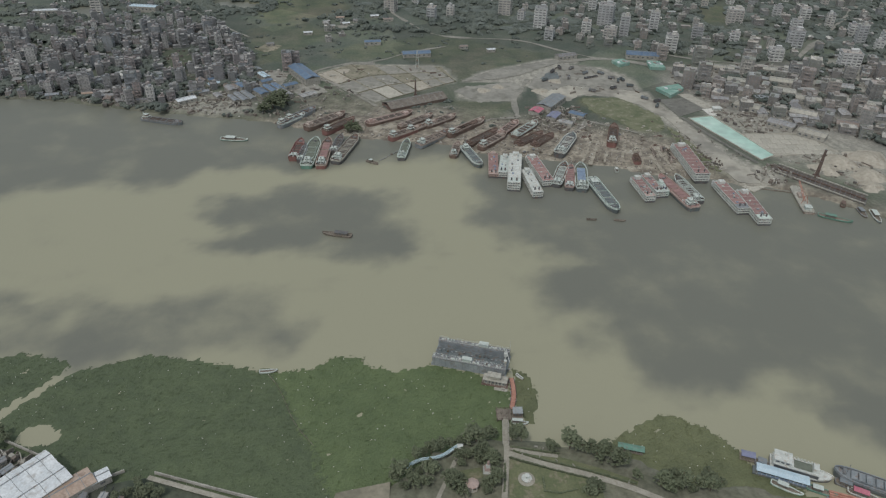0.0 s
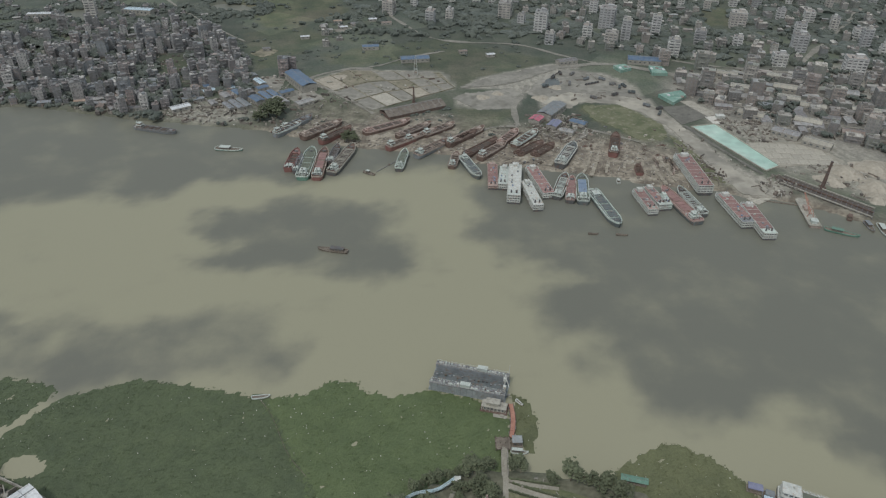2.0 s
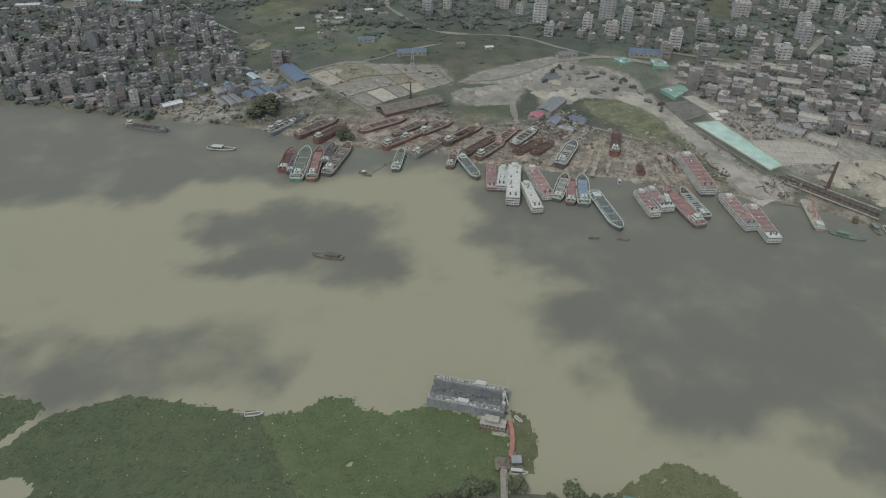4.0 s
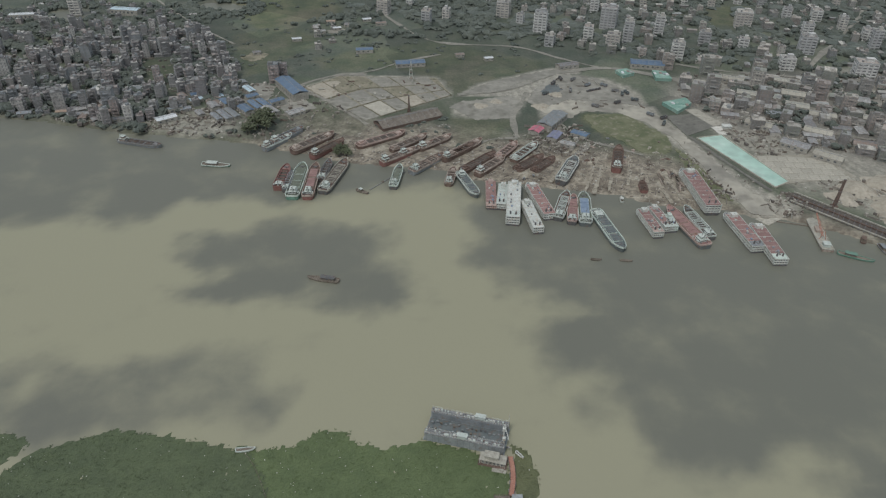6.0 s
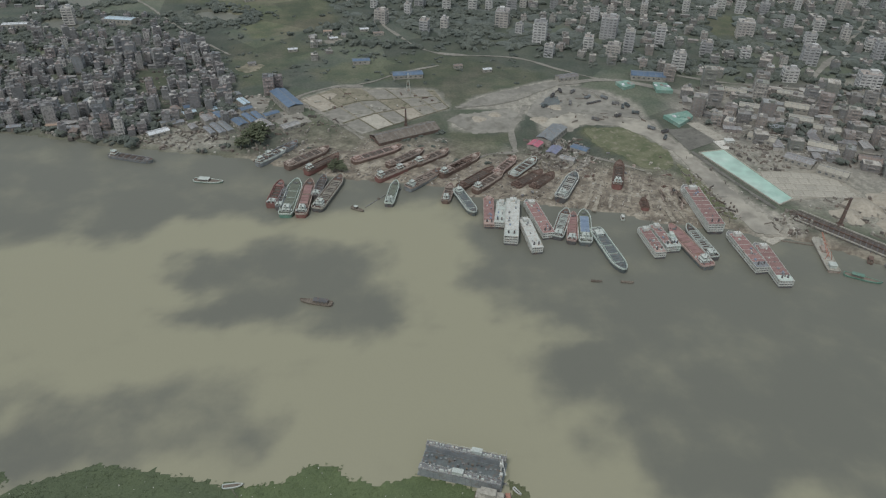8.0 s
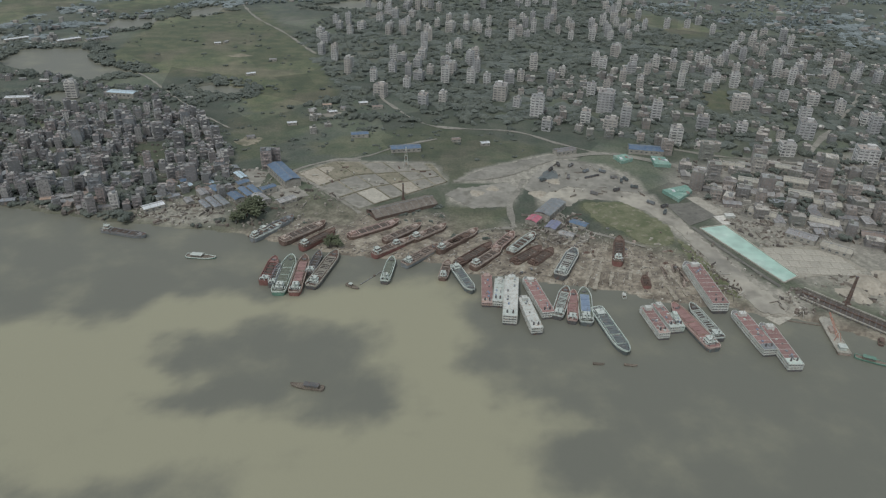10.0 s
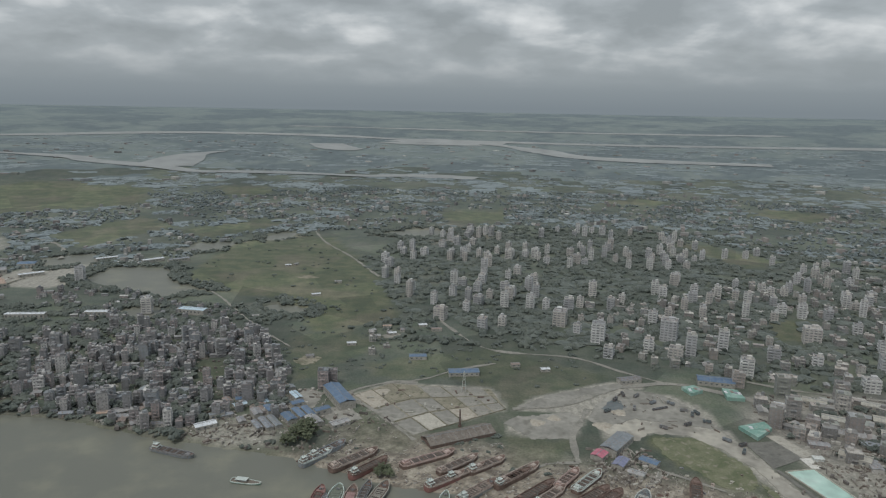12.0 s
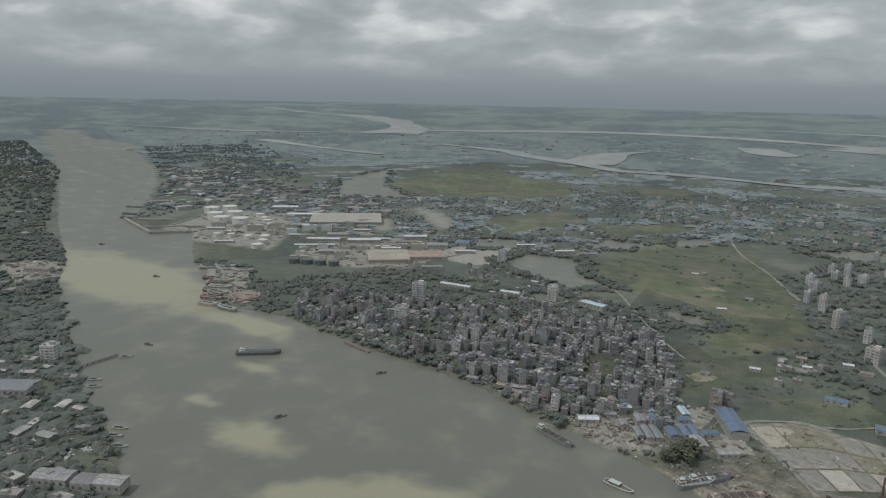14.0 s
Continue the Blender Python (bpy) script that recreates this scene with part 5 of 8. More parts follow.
        t.inputs["Scale"].default_value, t.inputs["Detail"].default_value = s, d
        l.new(co.outputs["Object"], t.inputs["Vector"])
        return t
    wide, mid_t, fine = tex(0.014, 3), tex(0.12, 5), tex(1.6, 4)
    r = n.new("ShaderNodeValToRGB")
    for i, (p, c) in enumerate(((0.36, dark), (0.66, bright))):
        r.color_ramp.elements[i].position, r.color_ramp.elements[i].color = p, rgb(c)
    mx = n.new("ShaderNodeMath")
    mx.operation = "MULTIPLY_ADD"
    l.new(mid_t.outputs["Fac"], mx.inputs[0])
    mx.inputs[1].default_value = 0.5
    half = n.new("ShaderNodeMath")
    half.operation = "MULTIPLY"
    l.new(wide.outputs["Fac"], half.inputs[0])
    half.inputs[1].default_value = 0.5
    l.new(half.outputs[0], mx.inputs[2])
    l.new(mx.outputs[0], r.inputs[0])
    hsv = n.new("ShaderNodeHueSaturation")
    g = n.new("ShaderNodeMapRange")
    g.inputs["From Min"].default_value, g.inputs["From Max"].default_value = 0.3, 0.7
    g.inputs["To Min"].default_value, g.inputs["To Max"].default_value = 0.84, 1.16
    l.new(fine.outputs["Fac"], g.inputs["Value"])
    l.new(g.outputs[0], hsv.inputs["Value"])
    l.new(r.outputs[0], hsv.inputs["Color"])
    l.new(hsv.outputs[0], bsdf.inputs["Base Color"])
    bsdf.inputs["Roughness"].default_value = 0.6
    bp = n.new("ShaderNodeBump")
    bp.inputs["Strength"].default_value, bp.inputs["Distance"].default_value = 0.8, 0.4
    l.new(fine.outputs["Fac"], bp.inputs["Height"])
    l.new(bp.outputs[0], bsdf.inputs["Normal"])
    return m


M["hyacinth"] = mat_material("hyacinth", (0.092, 0.128, 0.058), (0.132, 0.175, 0.078))
# Darker copy of hyacinth: cloud shadow painted into the rafts beyond the boom.
M["hyacinth_shaded"] = mat_material("hyacinth_shaded", (0.074, 0.10, 0.055), (0.108, 0.14, 0.072))
M["hyacinth_olive"] = mat_material("hyacinth_olive", (0.105, 0.12, 0.062), (0.16, 0.175, 0.09))
MAT_LABELS = ("dense bright green carpet of water hyacinth behind a bamboo boom", "dense green carpet of water hyacinth against the near bank, cloud shadow painted into its colour", "green hyacinth raft beyond a clear channel", "speckled green hyacinth raft by the moored boats", "thin brownish hyacinth strip beside the gangway")
for outline, label, green in zip(MATS, MAT_LABELS, ("hyacinth", "hyacinth_shaded", "hyacinth_shaded", "hyacinth_olive", "hyacinth_olive")):
    ax, ay = np.array(outline).T
    mx, my = np.meshgrid(np.arange(ax.min() - 4, ax.max() + 4, 1.3), np.arange(ay.min() - 4, ay.max() + 4, 1.3))
    mnx, mny = mx.shape[1], mx.shape[0]
    mx, my = mx.ravel(), my.ravel()
    edge = into(mx, my, outline) + 1.1 * ripple(mx, my, 7, 31) + 0.8 * ripple(mx, my, 3, 32)
    edge = np.minimum(edge, np.hypot((mx + 178) / 1.5, my - 213) - 6 + ripple(mx, my, 9, 33))
    rs = np.random.RandomState(5)
    mz = np.where(edge > 0, 0.10 + 0.16 * rs.rand(len(mx)) + 0.10 * ripple(mx, my, 12, 34), -0.4)
    fq = grid_faces(mnx, mny)
    fq = fq[edge[fq].max(1) > 0]
    used = np.unique(fq)
    index = np.full(len(mx), -1)
    index[used] = np.arange(len(used))
    ob = tagged(new("water_hyacinth", sheet("water_hyacinth", np.stack([mx, my, mz], 1)[used], index[fq], green, False)), label, "water plants", "hyacinth rafts", "stuff")
    spots = np.flatnonzero(edge > 1.0)
    pick = rs.choice(spots, min(len(spots) // 2, 5200), replace=False)
    tv, tf = [], []
    for i in pick:
        s, a = 0.28 + 0.36 * rs.rand(), rs.rand() * 6.28
        x, y, z = mx[i] + 2 * rs.rand(), my[i] + 2 * rs.rand(), 0.15
        k = len(tv)
        for j in range(3):
            b = a + j * 2.09
            tv += [(x, y, z), (x + math.cos(b - 0.5) * s, y + math.sin(b - 0.5) * s, z + 0.35 * s), (x + math.cos(b) * s * 1.3, y + math.sin(b) * s * 1.3, z + 0.6 * s), (x + math.cos(b + 0.5) * s, y + math.sin(b + 0.5) * s, z + 0.35 * s)]
            tf.append((k + 4 * j, k + 4 * j + 1, k + 4 * j + 2, k + 4 * j + 3))
    leaves = tagged(new("hyacinth_leaves", sheet("hyacinth_leaves", tv, tf, green, False)), "upright hyacinth leaves over the floating raft", "water plants", "hyacinth rafts", "stuff")
    sh = Shape()
    for i in rs.choice(spots, min(len(spots) // 40, 80), replace=False):
        s = 0.16 + 0.22 * rs.rand()
        sh.box(mx[i] + 1.3 * rs.rand(), my[i] + 1.3 * rs.rand(), 0.3, s, s * 1.4, 0.18, 0, rs.rand() * 90, 0.6)
    whole("floating_litter", sh, "flower", "pale scraps scattered over the hyacinth", "litter", "hyacinth rafts", "stuff")

fence = thing("bamboo_boom", -84, 252, 0, 0, "thin bamboo boom laid across the hyacinth", "boom")
for i in range(12):
    a, b = Vector((29 * i / 12, -46 * i / 12 + 2 * math.sin(i * 0.6), 0.55)), Vector((29 * (i + 1) / 12, -46 * (i + 1) / 12 + 2 * math.sin(i * 0.6 + 0.6), 0.55))
    part("pole", Shape().beam(a, b, 0.16).beam(a - Vector((0, 0, 0.7)), a + Vector((0, 0, 0.5)), 0.14), "wood", fence)
small_boat(-84, 254, 8, 9, 2.4, "low raft with poles at the edge of the hyacinth", "wood", "pale_hatch")


# ---- the floating dock and its pier ----
def floating_dock(x, y, turn):
    ob = thing("floating_dock", x, y, 0, turn, "grey steel floating dock with two wing walls, moored by the hyacinth", "floating dock")
    L, W = 38.0, 15.5
    part("pontoon", Shape().box(0, 0, -0.8, L, W, 2.0), "dock_grey", ob)
    part("dock_floor", Shape().box(0, 0, 1.2, L - 0.4, W - 5.4, 0.08), "blue_grey", ob, "worn steel dock floor with clutter")
    rng = random.Random(3)
    for k, s in enumerate((-1, 1)):
        wing = part("wing_wall", Shape().box(0, s * (W / 2 - 1.3), 1.2, L - 1, 2.6, 4.0).box(0, s * (W / 2 - 2.63), 1.6, L - 2, 0.08, 3.2, 1), ("dock_grey", "grey_paint"), ob)
        part("walkway", Shape().box(0, s * (W / 2 - 1.2), 5.2, L - 0.6, 2.9, 0.15), "steel", wing)
        for e in (-1, 1):
            rail = Shape().box(0, s * (W / 2 - 1.2) + e * 1.35, 6.25, L - 1, 0.07, 0.07).box(0, s * (W / 2 - 1.2) + e * 1.35, 5.8, L - 1, 0.05, 0.05)
            for i in range(17):
                rail.box(-L / 2 + 0.7 + i * (L - 1.4) / 16, s * (W / 2 - 1.2) + e * 1.35, 5.35, 0.08, 0.08, 0.95)
            part("railing", rail, "white_paint", wing)
        for i in range(26):
            u = -L / 2 + 1.5 + i * (L - 3) / 25 + rng.uniform(-0.6, 0.6)
            part("deck_fitting", Shape().box(u, s * (W / 2 - 1.2) + rng.uniform(-0.6, 0.6), 5.35, rng.uniform(0.5, 1.5), rng.uniform(0.5, 1.0), rng.uniform(0.4, 1.0), taper=0.85), rng.choice(("white_paint", "pale_hatch", "steel")), wing)
        part("control_cabin", Shape().box(2 + 3 * s, s * (W / 2 - 1.2), 5.35, 4.5, 2.0, 2.0).box(2 + 3 * s, s * (W / 2 - 1.2), 7.35, 5.0, 2.5, 0.14), "pale_hatch", wing)
        for i in range(13):
            part("fender", Shape().box(-L / 2 + 1.6 + i * (L - 3.2) / 12, s * (W / 2 + 0.06), 0.4, 0.22, 0.2, 4.6), "grey_paint", wing)
    for i in range(34):
        part("keel_block", Shape().box(-L / 2 + 2 + (i % 17) * 2.1, (-1.8 if i < 17 else 1.8) + rng.uniform(-1.6, 1.6), 1.28, 1.0, 0.8, rng.uniform(0.4, 1.2)), rng.choice(("dock_grey", "steel", "hull_dark", "grey_paint", "wood")), ob)
    part("crane", Shape().drum(L / 2 - 2, 2.4, 1.2, 9.5, 0.4, 0.3, 8).beam((L / 2 - 2, 2.4, 9.2), (L / 2 + 1.0, -4.5, 8.0), 0.3).box(L / 2 - 2, 2.4, 5.5, 1.6, 1.6, 1.8), "white_paint", ob)
    part("crane", Shape().drum(L / 2 - 1.2, -4.2, 1.2, 7.5, 0.35, 0.28, 8).box(L / 2 - 1.2, -4.2, 7.0, 1.4, 1.4, 1.4), "white_paint", ob)
    part("ladder", Shape().beam((L / 2 + 0.2, -3, 0.5), (L / 2 + 1.5, -6.5, 5.5), 0.7), "steel", ob)
    part("mast", Shape().beam((L / 2 - 0.6, 5.4, 5.9), (L / 2 - 0.6, 5.4, 13), 0.22), "white_paint", ob)
    return ob


floating_dock(17.0, 262.8, -14.5)
barge = thing("house_pontoon", 28, 247, 0, -14, "small pale two-level house pontoon beside the dock", "pontoon")
part("pontoon", Shape().box(0, 0, -0.4, 13, 5.5, 1.0), "rust", barge)
part("cabin", Shape().box(0, 0.4, 0.6, 10.5, 4.0, 2.3), "beige", barge)
part("upper_cabin", Shape().box(-0.8, 0.6, 3.05, 6, 3.0, 1.9).box(-0.8, 0.6, 4.95, 6.8, 3.6, 0.12), "beige", barge)
part("roof", Shape().box(0, 0.4, 2.9, 12, 5.0, 0.15), "beige", barge)
for i in range(6):
    part("window", Shape().box(-4.2 + i * 1.7, -1.63, 1.2, 0.9, 0.08, 1.1), "glass_dark", barge)
for i in range(7):
    part("post", Shape().box(-5.7 + i * 1.9, -2.0, 0.6, 0.14, 0.14, 2.3), "white_paint", barge)
whole("raft", Shape().box(0, 0, -0.15, 6.5, 2.0, 0.5).box(1, 0.4, 0.35, 2, 1, 0.4), "beige", "small pale work raft near the dock", "raft", at=(30.5, 242.6, 0), turn=-12)
small_boat(40.5, 251, -50, 5, 1.4, "small white rowing boat by the gangway", "white_paint", "white_paint")

gang = thing("gangway", 36, 250, 0, 0, "long red-painted floating gangway with side rails", "gangway")
for i in range(20):
    t, u = i / 20, (i + 0.5) / 20
    cx, cy = -1.6 * t + 1.1 * math.sin(u * 3.1), -21 * u
    part("plank", Shape().box(cx, cy, 0.75 + 0.3 * u, 2.2, 0.96, 0.14), "orange_red", gang)
    for s in (-1, 1):
        part("rail", Shape().box(cx + s * 1.15, cy, 1.75 + 0.3 * u, 0.09, 1.06, 0.09).box(cx + s * 1.15, cy, 0.7 + 0.3 * u, 0.09, 0.09, 1.05), "brick_red", gang)
    if i % 4 == 1:
        part("float_tank", Shape().box(cx, cy, -0.3, 2.8, 2.4, 1.0), "steel", gang)
deckp = thing("landing_stage", 30.5, 225.5, 0, 0, "brown landing stage on piles with rails", "landing stage")
for i in range(7):
    part("plank", Shape().box(-3 + i, 0, 1.3, 0.95, 7, 0.2), "wood", deckp)
for i in range(4):
    for j in range(3):
        part("pile", Shape().drum(-3.3 + 2.2 * i, -3.2 + 3.2 * j, -2, 2.4, 0.18, n=8), "wood", deckp)
part("railing", Shape().box(-3.5, 0, 2.3, 0.08, 7, 0.08).box(0, 3.4, 2.3, 7, 0.08, 0.08).box(0, -3.4, 2.3, 5, 0.08, 0.08), "rust", deckp)
hut = thing("pier_hut", 36.8, 226, 0, 0, "small hut with a pale flat roof on piles", "hut")
part("body", Shape().box(0, 0, 1.2, 4.0, 3.6, 2.3).box(0, 0, 0.9, 5.0, 4.8, 0.3), "wood", hut)
part("roof", Shape().box(0, 0, 3.5, 4.6, 4.2, 0.18), "dock_grey", hut)
for i in range(2):
    part("window", Shape().box(-1 + 2 * i, -1.82, 2.0, 0.9, 0.08, 0.9), "glass_dark", hut)
for i, j in ((-1, -1), (1, -1), (1, 1), (-1, 1)):
    part("pile", Shape().drum(2.2 * i, 2.0 * j, -2, 1.0, 0.2, n=8), "wood", hut)
small_boat(37.5, 221.2, -6, 8, 2.2, "country boat with a cream canopy by the stage", "wood", "pale_hatch", "pale_hatch", 0.55)


# ---- the riverside park ----
def slab(name, outline, z, mat_name, label, category, thick=0.12):
    return tagged(whole(name, Shape().prism(outline, z - thick, z), mat_name, label, category), kind="structure")


tagged(new("pavement", ribbon("pavement", [(31, 223), (30, 213), (30, 204), (29, 195), (27, 180), (26, 170)], 2.4, "paving", 1.85, 4)), "paved causeway from the park to the pier", "pavement", "park paths", "structure")
tagged(new("pavement", ribbon("pavement", [(31, 202.5), (45, 197), (63, 191.5), (81, 184.5), (97, 176)], 2.8, "paving", 1.80, 4)), "broad paved promenade through the park", "pavement", "park paths", "structure")
tagged(new("pavement", ribbon("pavement", [(30, 206), (40, 203), (52, 201)], 1.8, "paving", 1.78, 4)), "narrow paved riverside path", "pavement", "park paths", "structure")
tagged(new("pavement", ribbon("pavement", [(8, 201), (5, 192), (0, 180), (-3, 170)], 1.8, "paving", 1.76, 4)), "narrow path under the trees", "pavement", "park paths", "structure")
whole("causeway_wall", Shape().beam((29.6, 222, 1.2), (28.7, 208, 1.4), 0.4).beam((32.3, 222, 1.2), (31.3, 208, 1.4), 0.4), "concrete", "low concrete edge walls of the causeway", "wall")
slab("lawn", [(33, 204.3), (45, 202.2), (55, 200), (70, 194.5), (84, 188), (83, 186), (64, 193.2), (46, 198.6), (33, 203)], 1.72, "lawn", "mown strip of lawn beside the promenade", "lawn")
slab("lawn", [(30.5, 199.5), (44, 195), (62, 189.6), (68, 187), (68, 172), (28.5, 172)], 1.72, "lawn", "mown park lawn with a fountain", "lawn")
slab("lawn", [(8, 193), (18, 195), (19, 190), (9, 187)], 1.72, "lawn", "worn grass around the garden rides", "lawn")
slab("bare_ground", [(-42, 182), (-20, 187.5), (-20, 172), (-44, 172)], 1.70, "yard_soil", "bare sandy ground by the water", "ground")
for line in ([(33, 203.8), (46, 198.9), (64, 193.6), (83, 186.6)], [(31, 200.3), (45, 195.2), (62, 189.8), (70, 186.6)], [(32, 206), (42, 204.6), (53, 202.4)], [(28.6, 197), (28.2, 190), (27, 182)], [(44, 190), (44, 183), (50, 182), (58, 184)]):
    hedge = Shape()
    hr = random.Random(int(line[0][0] * 10))
    for (ax, ay), (bx, by) in zip(line, line[1:]):
        n = int(math.hypot(bx - ax, by - ay) / 0.7)
        for i in range(n):
            t = i / n
            hedge.box(ax + (bx - ax) * t + hr.uniform(-0.1, 0.1), ay + (by - ay) * t + hr.uniform(-0.15, 0.15), 1.5, 0.9, 0.8, hr.uniform(0.6, 1.0), 0, hr.uniform(0, 90), 0.75)
    whole("hedge", hedge, "leaf", "low clipped hedge along the park path", "hedge", "park hedges")
fount = thing("fountain", 37, 189, 1.72, 0, "round white stone fountain in the lawn", "fountain")
part("basin", Shape().drum(0, 0, 0, 0.7, 2.1, 2.1, 20), "concrete", fount)
part("rim", Shape().drum(0, 0, 0.7, 0.85, 2.25, 2.2, 20), "white_paint", fount)
part("pedestal", Shape().drum(0, 0, 0.85, 2.4, 0.4, 0.25, 10).drum(0, 0, 2.4, 2.6, 1.0, 1.1, 14), "white_paint", fount)
part("ring_path", Shape().drum(0, 0, 0.0, 0.05, 3.6, 3.6, 24), "paving", fount)
pav = thing("park_pavilion", 14, 185, 1.6, 0, "octagonal pavilion with a faded pink roof", "pavilion")
part("roof", Shape().drum(0, 0, 2.6, 3.6, 2.9, 0.3, 8), "pink_deck", pav)
for i in range(8):
    part("post", Shape().box(2.4 * math.cos(i * 0.785), 2.4 * math.sin(i * 0.785), 0, 0.18, 0.18, 2.7), "white_paint", pav)
part("floor", Shape().drum(0, 0, -0.1, 0.15, 2.9, 2.9, 8), "paving", pav)
ride = thing("garden_tower", 21, 193.5, 1.6, 0, "small tiered pink and white garden tower", "garden tower")
for i, (w, h) in enumerate(((4.0, 1.2), (3.0, 1.4), (2.0, 1.4), (1.0, 1.8))):
    part("tier", Shape().box(0, 0, sum((1.2, 1.4, 1.4)[:i]), w, w, h, taper=0.8), "pink_deck" if i % 2 else "white_paint", ride)
slide = thing("water_slide", -14, 194, 1.4, 0, "long pale blue curved slide on posts", "slide")
prev = None
for i in range(13):
    t = i / 12
    p = Vector((22.5 * t, 9 * t + 1.2 * math.sin(t * 7), 0.9 + 2.6 * t))
    if prev is not None:
        d = (p - prev).normalized()
        s = Vector((-d.y, d.x, 0))
        part("chute", Shape().add([prev - s * 0.7, p - s * 0.7, p + s * 0.7, prev + s * 0.7, prev - s * 0.75 + Vector((0, 0, 0.5)), p - s * 0.75 + Vector((0, 0, 0.5)), p + s * 0.75 + Vector((0, 0, 0.5)), prev + s * 0.75 + Vector((0, 0, 0.5))],
                                  [(0, 1, 2, 3), (0, 4, 5, 1), (3, 2, 6, 7), (0, 3, 2, 1)]), "slide_blue", slide)
        part("post", Shape().box(p.x, p.y, -0.3, 0.2, 0.2, p.z + 0.3), "steel", slide)
    prev = p
part("platform", Shape().box(23.4, 9.4, 0, 2.2, 2.2, 3.7).box(23.4, 9.4, 3.7, 2.6, 2.6, 0.15), "white_paint", slide)
rng = random.Random(12)
for x, y in ((44, 200.5), (51, 198.5), (58, 196), (37, 202), (43, 206), (46, 205), (80, 187.5)):
    whole("park_bench", Shape().box(0, 0, 0.35, 1.6, 0.45, 0.1).box(0, 0.22, 0.45, 1.6, 0.08, 0.45).box(-0.7, 0, 0, 0.12, 0.4, 0.35).box(0.7, 0, 0, 0.12, 0.4, 0.35), "concrete",
          "pale stone park bench on the grass", "bench", "park benches", at=(x, y, 1.72), turn=rng.uniform(0, 180))

# ---- factory and quay at the near bank ----
def gable_shed(name, x, y, z, turn, L, W, h, rise, roof, label, category, spans=1, wall="concrete", group="", lights=True):
    """A hall under one or more pitched roofs, with a row of windows unless lights is off."""
    ob = thing(name, x, y, z, turn, label, category, group)
    part("wall", Shape().box(0, 0, 0, L, W * spans, h), wall, ob)
    for k in range(spans):
        cy = (k - (spans - 1) / 2) * W
        rf = part("roof", Shape().gable(0, cy, h, L + 0.8, W + 0.1, rise), roof, ob)
        n = int(L / 6)
        for i in range(n):
            for s in (-1, 1):
                q = Shape().add([(-L / 2 + 6 * i + 5.75, cy + s * 0.1, h + rise + 0.17), (-L / 2 + 6 * i + 5.95, cy + s * 0.1, h + rise + 0.17),
                                 (-L / 2 + 6 * i + 5.95, cy + s * W / 2, h + 0.17 + 0.06 * rise), (-L / 2 + 6 * i + 5.75, cy + s * W / 2, h + 0.17 + 0.06 * rise)], [(0, 1, 2, 3)])
                part("roof_seam", q, "grey_paint", rf)
        part("ridge_cap", Shape().box(0, cy, h + rise + 0.05, L + 0.8, 0.5, 0.2), "grey_paint", rf)
    for i in range(max(2, int(L / 5)) if lights else 0):
        for s in (-1, 1):
            part("window", Shape().box(-L / 2 + 2.5 + i * 5, s * (W * spans / 2 + 0.02), h * 0.45, 2.0, 0.08, h * 0.3), "glass_dark", ob)
    return ob


gable_shed("factory_hall", -172, 174, 1.3, 52, 46, 11, 5.5, 1.6, "white_tin", "large factory hall with white sheet-metal roofs", "factory", 2)
gable_shed("factory_shed", -155, 176, 1.3, 44, 34, 10, 4.0, 1.0, "brown_tin", "long shed with a rusty brown roof", "shed")
gable_shed("factory_shed", -141, 186.5, 1.3, 38, 11, 6, 3.4, 0.5, "white_tin", "small lean-to with a white roof", "shed")
for i, (x, y) in enumerate(((-185, 196), (-180, 192), (-190, 192), (-183, 187), (-192, 186), (-135, 178), (-128, 176), (-143, 178))):
    gable_shed("yard_shack", x, y, 1.3, 50 + 7 * i, 4.5, 3.2, 2.2, 0.5, "tin", "small tin shack among yard clutter", "shack", group="shacks by the factory")
quay = thing("quay_wall", 0, 0, 0, 0, "weathered concrete quay wall along the bank", "wall")
for i, ((ax, ay), (bx, by)) in enumerate((((-119, 192), (-95, 185)), ((-95, 185), (-70, 178)), ((-70, 178), (-42, 170)), ((-190, 209), (-174, 202)), ((-174, 202), (-160, 196)), ((-137, 190), (-132, 193)))):
    part("wall_panel", Shape().beam((ax, ay, 1.3), (bx, by, 1.3), 0.8).beam((ax, ay, 2.0), (bx, by, 2.0), 0.5), "concrete", quay)
tagged(new("road", ribbon("road", [(-121, 189.5), (-96, 182), (-70, 174.5), (-46, 168)], 2.2, "paving", 1.72, 5)), "narrow quay road behind the wall", "road", "roads", "structure")

# ---- boats at the near bank ----
def white_ferry(x, y, turn):
    ob = thing("ferry", x, y, 0, turn, "white passenger ferry with a sharp bow and a green deck panel", "ferry")
    L, W = 25.0, 7.5
    hull_parts(ob, L, W, 1.5, "hull_dark", "white_paint", "white_paint", stern=0.9, bow=0.34, rail=0.4, sheer=1.0)
    low = part("lower_saloon", Shape().box(-2.5, 0, 1.5, 17, 6.4, 2.3), "white_paint", ob)
    for s in (-1, 1):
        for i in range(9):
            part("window", Shape().box(-9.6 + i * 1.8, s * 3.22, 2.3, 1.2, 0.08, 0.9), "glass_dark", low)
    part("upper_deck", Shape().box(-2.8, 0, 3.8, 18, 6.5, 0.18), "white_paint", ob)
    up = part("upper_saloon", Shape().box(-8, 0, 3.98, 6.5, 5.4, 2.2).box(-8, 0, 6.18, 7.4, 6.2, 0.15), "white_paint", ob)
    for i in range(3):
        part("window", Shape().box(-10 + 2 * i, -2.72, 4.7, 1.3, 0.08, 0.8), "glass_dark", up)
